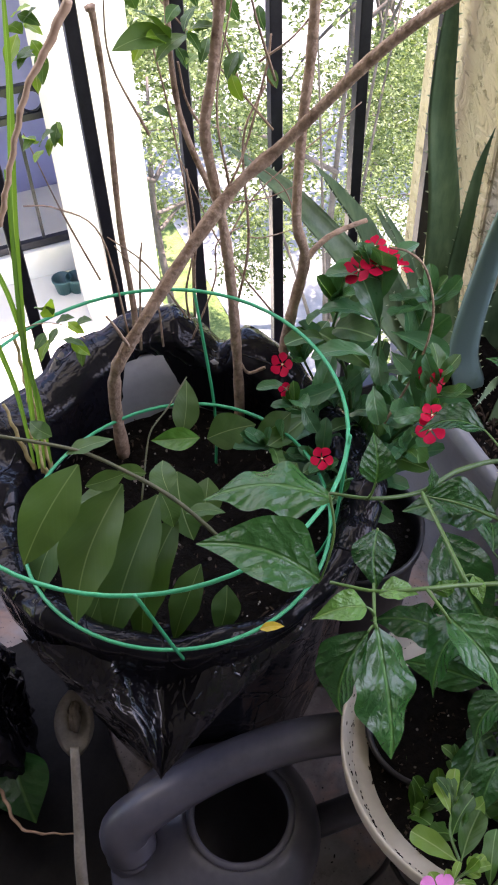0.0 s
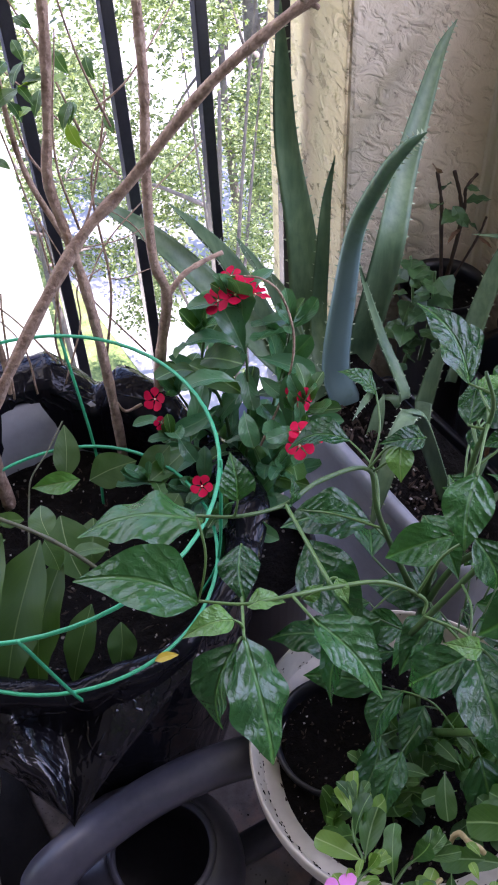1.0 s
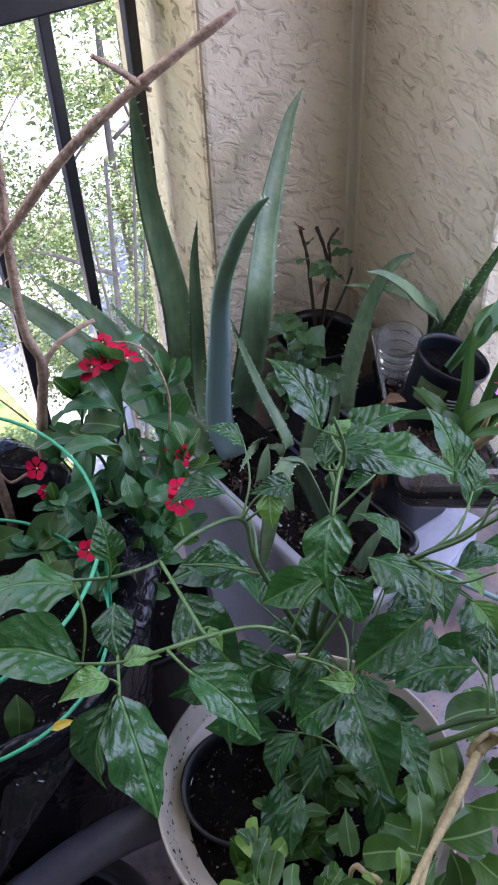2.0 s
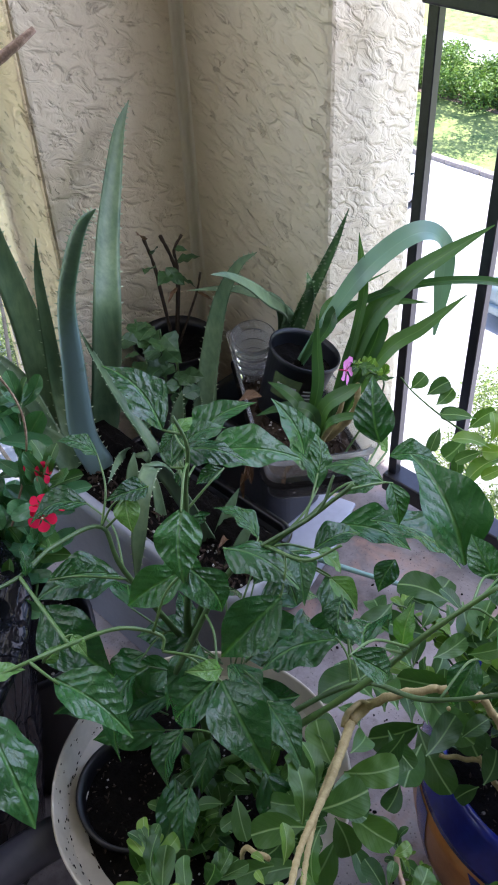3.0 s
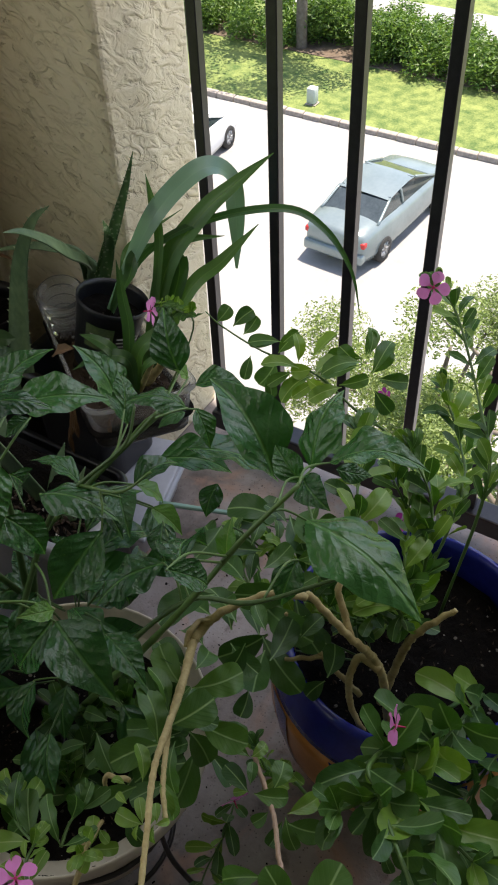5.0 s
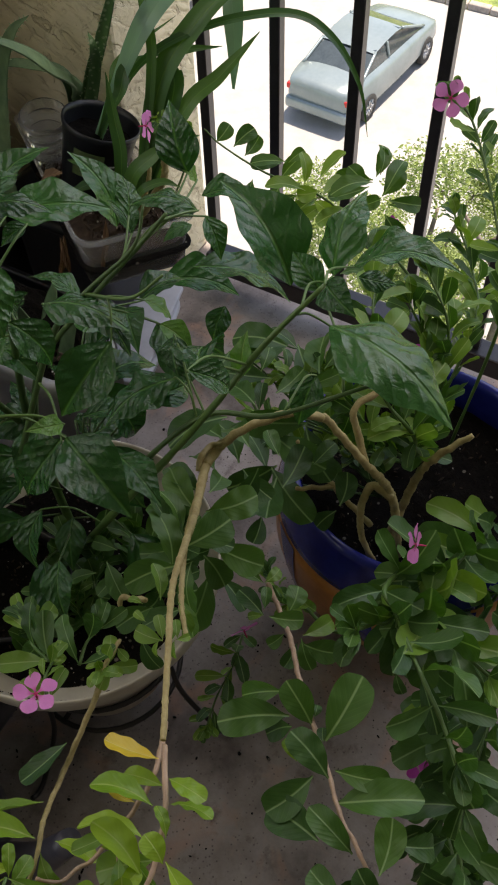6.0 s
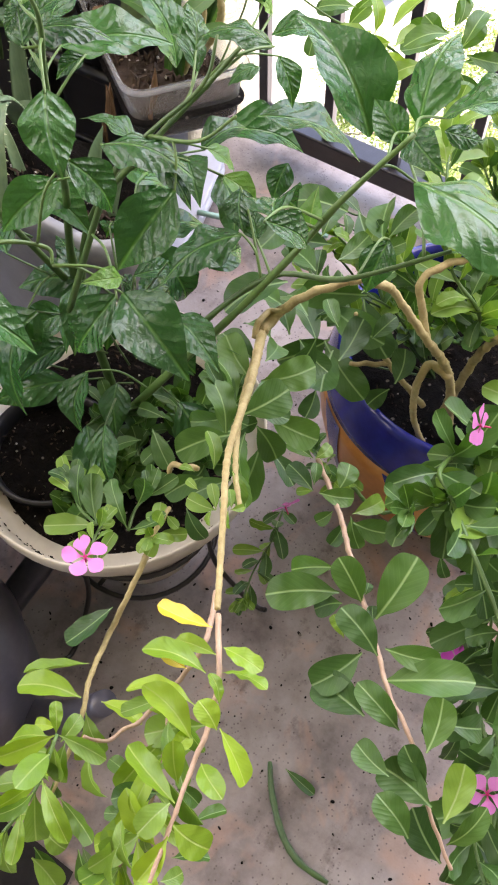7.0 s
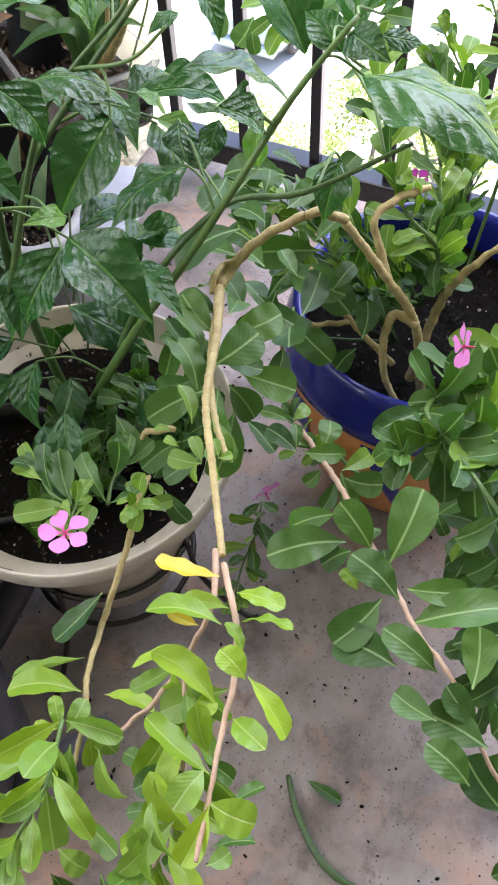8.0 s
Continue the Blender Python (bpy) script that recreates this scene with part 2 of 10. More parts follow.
def lathe_bm(profile, segs=48, wobble=0.0, bm=None):
    """Turns a profile of (radius, z) round the z axis."""
    own = bmesh.new() if bm is None else bm
    rings = []
    for r, z in profile:
        if r < 1e-6:
            rings.append([own.verts.new((0, 0, z))])
        else:
            rings.append([own.verts.new((r * math.cos(k * math.tau / segs), r * math.sin(k * math.tau / segs), z)) for k in range(segs)])
    for a, b in zip(rings, rings[1:]):
        for k in range(segs):
            j = (k + 1) % segs
            if len(a) == 1 and len(b) == 1:
                continue
            if len(a) == 1:
                own.faces.new((a[0], b[j], b[k]))
            elif len(b) == 1:
                own.faces.new((a[k], a[j], b[0]))
            else:
                own.faces.new((a[k], a[j], b[j], b[k]))
    return own


def soil_bm(radius, z, rough=0.012, rings=14, segs=44, seed=0):
    """A lumpy disc of earth."""
    bm = bmesh.new()
    rows = [[bm.verts.new((0, 0, z))]]
    for i in range(1, rings + 1):
        r = radius * i / rings
        row = []
        for k in range(segs):
            a = k * math.tau / segs
            x, y = r * math.cos(a), r * math.sin(a)
            h = noise.noise(Vector((x * 30 + seed, y * 30, seed))) + 0.6 * noise.noise(Vector((x * 90, y * 90, seed)))
            row.append(bm.verts.new((x, y, z + rough * h)))
        rows.append(row)
    for k in range(segs):
        bm.faces.new((rows[0][0], rows[1][k], rows[1][(k + 1) % segs]))
    for a, b in zip(rows[1:], rows[2:]):
        for k in range(segs):
            bm.faces.new((a[k], b[k], b[(k + 1) % segs], a[(k + 1) % segs]))
    return bm


# ---- balcony ----
RAIL_X, RAIL_Y = 1.469, 1.391
WALL_X, WALL_Y = 1.346, 1.262
GROUND = -8.5

tagged(part("floor", box_bm(-1.6, 1.58, -1.25, 1.50, -0.20, 0.0), CONCRETE, smooth=False), "stained speckled grey concrete balcony floor", "floor", kind="structure")
# Out of view; reaches past the rails to block direct sun.
tagged(part("ceiling", box_bm(-1.8, 2.2, -1.45, 1.95, 2.45, 2.62), PLASTER, smooth=False), "unseen ceiling slab, overhanging to keep the sun out", "ceiling", kind="structure")
tagged(part("wall_north", box_bm(1.036, 1.58, WALL_Y, 1.50, 0.0, 2.45, 0.008), STUCCO, smooth=False), "cream knock-down stucco balcony wall", "wall", kind="structure")
# Added plate that tints the wall's end with warm light.
tagged(part("trim", box_bm(1.030, 1.0355, WALL_Y + 0.004, 1.497, 0.0, 2.449, 0.002), WARM_LIT_STUCCO, smooth=False), "thin pitted stucco plate with warm outdoor light in its colour", "wall trim", kind="structure")
tagged(part("wall_east", box_bm(WALL_X, 1.578, 0.933, WALL_Y - 0.002, 0.0, 2.45, 0.008), STUCCO, smooth=False), "cream knock-down stucco balcony wall", "wall", kind="structure")
# Two walls out of view, added to close the place and lower bounce.
tagged(part("wall_south", box_bm(-1.8, 2.0, -1.45, -1.25, -0.2, 2.45), DARK_UNSEEN_WALL, smooth=False), "unseen dark apartment wall, added to cut bounce light", "wall", kind="structure")
tagged(part("wall_west", box_bm(-1.8, -1.6, -1.25, 1.50, -0.2, 2.45), DARK_UNSEEN_WALL, smooth=False), "unseen dark side wall, added to cut bounce light", "wall", kind="structure")
caulk = bmesh.new()
caulk_rows = []
for k in range(60):
    zz = 0.002 + k * 0.0414
    wob = 0.0025 * noise.noise(Vector((k * 0.5, 3, 1)))
    prof = [(0.018, -0.001), (0.0155, 0.0035), (0.0115, 0.0035), (0.008, 0.0006), (0.0015, 0.0015), (0.0006, 0.008), (0.0035, 0.0115), (0.0035, 0.0155), (-0.001, 0.018)]
    caulk_rows.append([caulk.verts.new((WALL_X - a * (1 + 30 * wob), WALL_Y - b * (1 + 30 * wob), zz)) for a, b in prof])
for p, q in zip(caulk_rows, caulk_rows[1:]):
    for k in range(8):
        caulk.faces.new((p[k], p[k + 1], q[k + 1], q[k]))
bmesh.ops.recalc_face_normals(caulk, faces=caulk.faces)
CAULK = grain_mat("painted_caulk", (0.74, 0.67, 0.52), (0.82, 0.76, 0.62), 25, 0.8, 0.3, 0.003)
tagged(part("trim", caulk, CAULK), "plaster bead in the wall corner", "trim", kind="structure")


def railing(name, horizontal, at, start, end, bars, label):
    """Black metal railing with square tube rails and square bars."""
    rail = thing(name, (0, 0, 0), label, "railing")

    def bar_box(a0, a1, half, z0, z1, bevel):
        if horizontal:
            return box_bm(a0, a1, at - half, at + half, z0, z1, bevel)
        return box_bm(at - half, at + half, a0, a1, z0, z1, bevel)

    part("bottom_rail", bar_box(start, end, 0.024, 0.055, 0.10, 0.004), RAIL_PAINT, rail, smooth=False)
    part("top_rail", bar_box(start, end, 0.026, 1.02, 1.065, 0.005), RAIL_PAINT, rail, smooth=False)
    first = None
    for pos in bars:
        if first is None:
            bm = box_bm(-0.0095, 0.0095, -0.0095, 0.0095, 0.098, 1.022, 0.0015, 1)
            first = part("bar", bm, RAIL_PAINT, rail, smooth=False)
            ob = first
        else:
            ob = new("bar", first.data)
            ob.parent = rail
        ob.location = (pos, at, 0) if horizontal else (at, pos, 0)
    return rail


railing("railing", True, RAIL_Y, -1.6, 1.036, [0.293 + 0.1405 * k for k in range(-13, 6)], "black painted metal balcony railing with square bars")
railing("railing", False, RAIL_X, -1.25, 0.855, [0.842 - 0.1405 * k for k in range(15)], "black painted metal railing beside the corner wall")


# ---- outdoors ----
ASPHALT = grain_mat("sunlit_asphalt", (0.26, 0.25, 0.245), (0.36, 0.35, 0.345), 3, 0.9, 0.3, 0.004, fine=20)
KERB = grain_mat("concrete_kerb", (0.20, 0.17, 0.15), (0.42, 0.38, 0.34), 6, 0.9, 0.3, 0.004)
GRASS = grain_mat("lawn_grass", (0.05, 0.10, 0.02), (0.24, 0.28, 0.08), 3.5, 0.9, 0.8, 0.05, fine=7, lo=0.36, hi=0.64)
MULCH = grain_mat("leaf_litter", (0.07, 0.045, 0.03), (0.20, 0.15, 0.11), 5, 0.95, 0.6, 0.02)
BARK = grain_mat("tree_bark", (0.09, 0.07, 0.055), (0.24, 0.20, 0.17), 9, 0.9, 0.7, 0.01)
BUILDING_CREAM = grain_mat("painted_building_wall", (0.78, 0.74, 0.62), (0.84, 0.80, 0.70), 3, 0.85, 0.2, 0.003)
# Lilac with the shade of the recess put into its base colour.
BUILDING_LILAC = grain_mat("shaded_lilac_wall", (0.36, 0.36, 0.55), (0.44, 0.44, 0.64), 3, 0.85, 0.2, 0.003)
CAR_SILVER = grain_mat("silver_green_car_paint", (0.20, 0.25, 0.26), (0.26, 0.31, 0.32), 2, 0.25, 0, 0, metallic=0.4)
CAR_WHITE = grain_mat("white_car_paint", (0.72, 0.72, 0.72), (0.80, 0.80, 0.80), 2, 0.25, 0, 0)
CAR_GLASS = grain_mat("dark_car_glass", (0.02, 0.03, 0.032), (0.05, 0.065, 0.07), 3, 0.06, 0, 0)
CAR_GLASS.node_tree.nodes["Principled BSDF"].inputs["Specular IOR Level"].default_value = 1.0
TYRE = grain_mat("tyre_rubber", (0.015, 0.015, 0.015), (0.03, 0.03, 0.03), 20, 0.8)
RIM = grain_mat("alloy_rim", (0.45, 0.45, 0.46), (0.6, 0.6, 0.61), 20, 0.3, 0, 0, metallic=0.8)
LAMP_RED = grain_mat("red_lamp_plastic", (0.45, 0.02, 0.02), (0.6, 0.04, 0.04), 20, 0.2, 0, 0)


def leafy_mat(name, dark, light, trans):
    m, nt, b = material(name)
    geo = nt.nodes.new("ShaderNodeNewGeometry")
    col = ramp(nt, geo.outputs["Random Per Island"], [(0.0, dark), (1.0, light)])
    nt.links.new(col, b.inputs["Base Color"])
    b.inputs["Roughness"].default_value = 0.45
    tr = nt.nodes.new("ShaderNodeBsdfTranslucent")
    nt.links.new(mix(nt, 1.0, col, (1.5, 1.5, 0.7), "MULTIPLY"), tr.inputs[0])
    ms = nt.nodes.new("ShaderNodeMixShader")
    ms.inputs[0].default_value = trans
    nt.links.new(b.outputs[0], ms.inputs[1])
    nt.links.new(tr.outputs[0], ms.inputs[2])
    nt.links.new(ms.outputs[0], nt.nodes["Material Output"].inputs[0])
    return m


TREE_LEAF = leafy_mat("sunlit_tree_leaves", (0.05, 0.085, 0.03), (0.32, 0.375, 0.19), 0.45)
PALE_TREE_LEAF = leafy_mat("pale_sunlit_leaves", (0.09, 0.14, 0.045), (0.28, 0.35, 0.13), 0.4)
HEDGE_LEAF = leafy_mat("fern_hedge_leaves", (0.035, 0.09, 0.014), (0.18, 0.29, 0.065), 0.35)


def foliage(name, clumps, per, size, mat, parent=None, label="", seed=1, long=2.0, up=0.3):
    """Many small folded leaves round clump centres (x, y, z, radius, flatness), joined in one mesh."""
    rng = np.random.default_rng(seed)
    verts, faces = [], []
    for cx, cy, cz, rad, flat in clumps:
        n = int(per * rad ** 2)
        d = rng.normal(size=(n, 3))
        d /= np.linalg.norm(d, axis=1)[:, None]
        c = np.array([cx, cy, cz]) + d * rad * rng.uniform(0.35, 1.05, (n, 1)) * np.array([1, 1, flat])
        a = rng.normal(size=(n, 3)) * np.array([1, 1, 0.6])
        a /= np.linalg.norm(a, axis=1)[:, None]
        nrm = rng.normal(size=(n, 3)) + np.array([0, 0, up * 3])
        b = np.cross(nrm, a)
        b /= np.linalg.norm(b, axis=1)[:, None]
        s = size * rng.uniform(0.6, 1.3, (n, 1))
        w = s / long
        fold = np.cross(a, b) * w * 0.25
        quad = np.stack([c - a * s * 0.5, c + b * w * 0.5 + fold, c + a * s * 0.5, c - b * w * 0.5 + fold], 1)
        base = len(verts) * 1
        verts.extend(quad.reshape(-1, 3))
        idx = base + np.arange(n)[:, None] * 4 + np.arange(4)
        faces.extend(np.concatenate([idx[:, [0, 1, 2]], idx[:, [0, 2, 3]]]).tolist())
    ob = from_arrays(name, verts, faces, mat, parent, label)
    ob["kind"] = "stuff"
    return ob


def tree(place, height, trunk_r, crown, per, size, label, seed, mat=None, limbs=7):
    """A tapered trunk with limbs that end in leafy clumps. crown: (radius, centre height, squash, clumps)."""
    rng = random.Random(seed)
    t = thing("tree", place, label, "tree", "trees round the building")
    rad, mid, squash, count = crown
    bm = tube_bm([(0, 0, -0.2), (0.05, 0.02, height * 0.3), (-0.04, 0.06, height * 0.62), (0.05, 0, height * 0.9)], [trunk_r, trunk_r * 0.8, trunk_r * 0.55, trunk_r * 0.2], 10, 6, 0.1, seed=seed)
    clumps = []
    for k in range(count):
        a, u = rng.uniform(0, math.tau), rng.uniform(-1, 1)
        r = rad * math.sqrt(1 - u * u) * rng.uniform(0.45, 1.0)
        clumps.append((r * math.cos(a), r * math.sin(a), mid + rad * squash * u, rad * rng.uniform(0.11, 0.30), 0.75))
    for k in range(limbs):
        c = clumps[k % count]
        z0 = height * rng.uniform(0.35, 0.8)
        tube_bm([(0, 0, z0), (c[0] * 0.5, c[1] * 0.5, (z0 + c[2]) / 2 + 0.2), c[:3]], [trunk_r * 0.4, trunk_r * 0.22, trunk_r * 0.08], 6, 5, 0.1, bm=bm, seed=k)
    part("trunk", bm, BARK, t)
    foliage("crown", clumps, per * 1.5, size, mat or TREE_LEAF, t, seed=seed)
    return t


tagged(part("ground", box_bm(-400, 600, -500, 500, GROUND - 0.5, GROUND), GRASS, smooth=False), "green lawn reaching to the horizon", "ground", kind="structure")
tagged(part("road", box_bm(4.0, 18.55, -60, 70, GROUND - 0.3, GROUND + 0.02), ASPHALT, smooth=False), "sun-bleached asphalt parking lot", "road", kind="structure")
tagged(part("road", box_bm(24.9, 26.7, -80, 90, GROUND - 0.3, GROUND + 0.02), ASPHALT, smooth=False), "sunlit asphalt street beyond the hedge", "road", kind="structure")
kerb = thing("kerb", (18.65, 0, GROUND), "weathered concrete kerb along the parking lot", "kerb", kind="structure")
kerb_first = None
for k in range(60):
    if kerb_first is None:
        kerb_first = part("kerb_stone", box_bm(-0.09, 0.09, -0.235, 0.235, -0.1, 0.14, 0.02), KERB, kerb)
        stone = kerb_first
    else:
        stone = new("kerb_stone", kerb_first.data)
        stone.parent = kerb
    stone.location = (0.01 * math.sin(k * 2.3), k * 0.49 - 6, 0.01 * math.sin(k * 1.7))
tagged(part("ground_litter", box_bm(22.0, 23.4, -30, 45, GROUND - 0.1, GROUND + 0.015), MULCH, smooth=False), "brown leaf litter under the hedge", "litter", kind="structure")

hedge_rng = random.Random(5)
for y0 in (4.0, 8.2, 12.6, 17.0):
    hedge = thing("hedge", (22.9, y0, GROUND), "dense green fern-like hedge in the sun", "hedge", "hedge rows")
    cl = [(hedge_rng.uniform(-0.8, 0.9), hedge_rng.uniform(-2.1, 2.1), hedge_rng.uniform(0.15, 0.80), hedge_rng.uniform(0.40, 0.68), 0.9) for _ in range(30)]
    for k in range(7):
        x, y, zz = cl[k][:3]
        part("branch", tube_bm([(x * 0.3, y * 0.8, -0.05), (x * 0.6, y * 0.9, zz * 0.6), (x, y, zz)], [0.03, 0.02, 0.008], 6, 4, 0.15, seed=k), BARK, hedge)
    foliage("crown", cl, 2100, 0.13, HEDGE_LEAF, hedge, seed=int(y0 * 10), long=2.6)

tree((22.3, 12.0, GROUND), 6.0, 0.16, (3.2, 4.4, 0.45, 20), 520, 0.11, "tall shade tree with a grey trunk behind the hedge", 3)
tree((23.8, 18.5, GROUND), 7.0, 0.22, (3.4, 6.0, 0.6, 14), 300, 0.16, "leafy shade tree beyond the parking lot", 4)

electric_box = thing("utility_box", (19.4, 10.1, GROUND), "pale grey metal utility box on the lawn", "utility box")
part("cabinet", box_bm(-0.11, 0.11, -0.115, 0.115, 0.03, 0.42, 0.03), grain_mat("pale_grey_paint", (0.45, 0.50, 0.50), (0.58, 0.62, 0.62), 10, 0.5), electric_box)
part("plinth", box_bm(-0.13, 0.13, -0.14, 0.14, 0.0, 0.03, 0.008), KERB, electric_box)


def car(place, turn, paint, label):
    """A saloon car, nose along +x: body from cross-sections, wheels, glass, lamps."""
    c = thing("car", place, label, "car", "parked cars")
    c.rotation_euler = (0, 0, radians(turn))
    c.scale = (0.82, 0.82, 0.82)
    #           x     half width, belt z, sill z
    secs = [(-2.25, 0.70, 0.86, 0.42), (-2.1, 0.80, 0.96, 0.30), (-1.5, 0.87, 1.0, 0.22), (-0.5, 0.89, 0.96, 0.2), (0.6, 0.89, 0.93, 0.2), (1.3, 0.87, 0.88, 0.22), (1.9, 0.82, 0.76, 0.26), (2.2, 0.66, 0.62, 0.36)]
    bm = bmesh.new()
    rows = []
    for x, w, zb, zs in smooth_path(secs, 3):
        prof = [(-w * 0.92, zs), (-w, zs + 0.16), (-w * 0.99, zb - 0.14), (-w * 0.93, zb), (-w * 0.5, zb + 0.03), (0, zb + 0.04), (w * 0.5, zb + 0.03), (w * 0.93, zb), (w * 0.99, zb - 0.14), (w, zs + 0.16), (w * 0.92, zs)]
        rows.append([bm.verts.new((x, y, z)) for y, z in prof])
    for a, b in zip(rows, rows[1:]):
        for k in range(len(a)):
            j = (k + 1) % len(a)
            bm.faces.new((a[k], b[k], b[j], a[j]))
    bm.faces.new(rows[0])
    bm.faces.new(list(reversed(rows[-1])))
    bmesh.ops.recalc_face_normals(bm, faces=bm.faces)
    part("body", bm, paint, c)

    def cabin(name, secs2, mat, inset, drop):
        b2 = bmesh.new()
        rr = [[b2.verts.new((x, y * (w - inset), z - drop * (z > 1.1))) for y in (-1, -0.6, 0, 0.6, 1)] for x, w, z in secs2]
        for a, b in zip(rr, rr[1:]):
            for k in range(4):
                b2.faces.new((a[k], b[k], b[k + 1], a[k + 1]))
        for e in (0, 4):
            b2.faces.new([r[e] for r in (rr if e else rr[::-1])])
        bmesh.ops.recalc_face_normals(b2, faces=b2.faces)
        return part(name, b2, mat, c, smooth=False)

    cabin("glass", [(-1.55, 0.74, 1.0), (-0.85, 0.64, 1.30), (0.25, 0.64, 1.32), (1.25, 0.76, 0.92)], CAR_GLASS, 0.0, 0.0)
    roof = bmesh.new()
    rr = [[roof.verts.new((x, y * 0.64, z + 0.02 * (1 - y * y))) for y in (-1.04, -0.5, 0, 0.5, 1.04)] for x, z in ((-0.95, 1.285), (-0.5, 1.335), (0.0, 1.345), (0.34, 1.30))]
    for a, b in zip(rr, rr[1:]):
        for k in range(4):
            roof.faces.new((a[k], b[k], b[k + 1], a[k + 1]))
    for s in (-1, 1):
        for x0, z0, x1, z1 in ((-1.6, 0.99, -0.9, 1.30), (1.3, 0.92, 0.3, 1.31), (-0.4, 1.0, -0.4, 1.32)):
            tube_bm([(x0, s * 0.75, z0), ((x0 + x1) / 2, s * 0.705, (z0 + z1) / 2), (x1, s * 0.66, z1)], 0.035, 6, 3, bm=roof)
    part("roof", roof, paint, c)
    for x in (-1.4, 1.35):
        for s in (-1, 1):
            wheel = new("wheel")
            wheel.parent = c
            wheel.location = (x, s * 0.80, 0.31)
            wheel.rotation_euler = (radians(-90 * s), 0, 0)
            part("tyre", lathe_bm([(0.20, -0.10), (0.30, -0.10), (0.315, -0.06), (0.315, 0.06), (0.30, 0.10), (0.20, 0.10)], 24), TYRE, wheel)
            rim = lathe_bm([(0.0, 0.06), (0.05, 0.08), (0.06, 0.06), (0.17, 0.05), (0.20, 0.095), (0.205, 0.0)], 24)
            for k in range(7):
                a = k * math.tau / 7
                tube_bm([(0.05 * math.cos(a), 0.05 * math.sin(a), 0.085), (0.19 * math.cos(a), 0.19 * math.sin(a), 0.085)], 0.018, 5, 2, bm=rim)
            part("rim", rim, RIM, wheel)
    for s in (-1, 1):
        part("tail_lamp", box_bm(-2.24, -2.05, s * 0.62 - 0.17, s * 0.62 + 0.17, 0.70, 0.84, 0.03), LAMP_RED, c, "red tail lamp")
    part("bumper", box_bm(-2.33, -2.05, -0.78, 0.78, 0.30, 0.56, 0.06), paint, c)
    return c


car((15.22, 6.29, GROUND + 0.02), -4, CAR_SILVER, "pale silver-green saloon car parked in the sun")
car((15.35, 11.33, GROUND + 0.02), 4, CAR_WHITE, "white saloon car parked in the sun")

tree((5.6, 10.5, GROUND), 8.0, 0.08, (3.0, 6.0, 0.95, 28), 1300, 0.075, "tall open-crowned tree behind the others", 15)
# trees close to the balcony, seen through the bars
tree((3.3, 6.3, GROUND), 7.6, 0.06, (1.65, 6.0, 1.5, 34), 3000, 0.056, "sunlit small-leaved tree close behind the railing", 11)
tree((5.4, 6.2, GROUND), 6.4, 0.06, (2.1, 4.6, 1.1, 28), 2300, 0.05, "sunlit small-leaved tree with open crown", 12)
tree((8.3, 2.4, GROUND), 3.6, 0.10, (1.9, 2.4, 0.8, 26), 6500, 0.048, "pale green shrub-like tree beside the parking lot", 13, PALE_TREE_LEAF)
tree((2.5, 9.5, GROUND), 6.0, 0.07, (2.6, 3.8, 0.9, 26), 1800, 0.075, "green tree farther behind the railing", 14)

tree((3.2, 16.0, GROUND), 9.0, 0.2, (3.6, 6.0, 1.0, 26), 800, 0.14, "broad green tree in the distance behind others", 21)
tree((8.2, 14.5, GROUND), 9.0, 0.2, (3.4, 6.0, 1.0, 26), 800, 0.14, "broad green tree shading the far drive", 22)
tree((12.5, 16.5, GROUND), 9.0, 0.2, (3.2, 6.2, 0.9, 22), 360, 0.13, "broad green tree beside the far drive", 23)
# neighbouring building with its own balcony
tree((7.4, 1.2, GROUND), 4.2, 0.10, (1.9, 3.0, 0.9, 26), 6500, 0.048, "pale green bushy tree at the edge of the lot", 16, PALE_TREE_LEAF)
nb = thing("apartment_building", (0.0, 0.0, 0.0), "cream and lilac apartment building with an open balcony", "building")
part("wall", box_bm(0.81, 1.26, 4.6, 4.95, GROUND, 3.0, 0.01), BUILDING_CREAM, nb, "sunlit cream corner pillar", smooth=False)
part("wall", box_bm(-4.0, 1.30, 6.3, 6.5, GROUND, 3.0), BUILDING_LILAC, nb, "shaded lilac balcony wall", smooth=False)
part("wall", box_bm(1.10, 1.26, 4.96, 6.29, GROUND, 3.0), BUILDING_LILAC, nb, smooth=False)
# Unseen side wall, added to keep light out of the recess.
part("wall", box_bm(-1.9, -1.7, 4.7, 6.29, GROUND, 3.0), BUILDING_CREAM, nb, smooth=False)
part("balcony_slab", box_bm(-1.69, 1.09, 4.3, 6.29, -2.4, -2.2, 0.01), BUILDING_CREAM, nb, smooth=False)
# Unseen upper slab, added to shade the wall below.
part("balcony_slab", box_bm(-1.69, 1.09, 4.96, 6.29, 0.35, 0.55, 0.01), BUILDING_CREAM, nb, smooth=False)
part("ledge", box_bm(-1.69, 1.09, 5.20, 5.38, -2.2, -1.995, 0.01), BUILDING_CREAM, nb, smooth=False)
bal = part("balcony_rail", box_bm(-1.69, 1.09, 5.23, 5.27, -0.98, -0.94), RAIL_PAINT, nb, smooth=False)
part("rail", box_bm(-1.69, 1.09, 5.23, 5.27, -1.15, -1.11), RAIL_PAINT, bal, smooth=False)
part("rail", box_bm(-1.69, 1.09, 5.23, 5.27, -1.99, -1.94), RAIL_PAINT, bal, smooth=False)
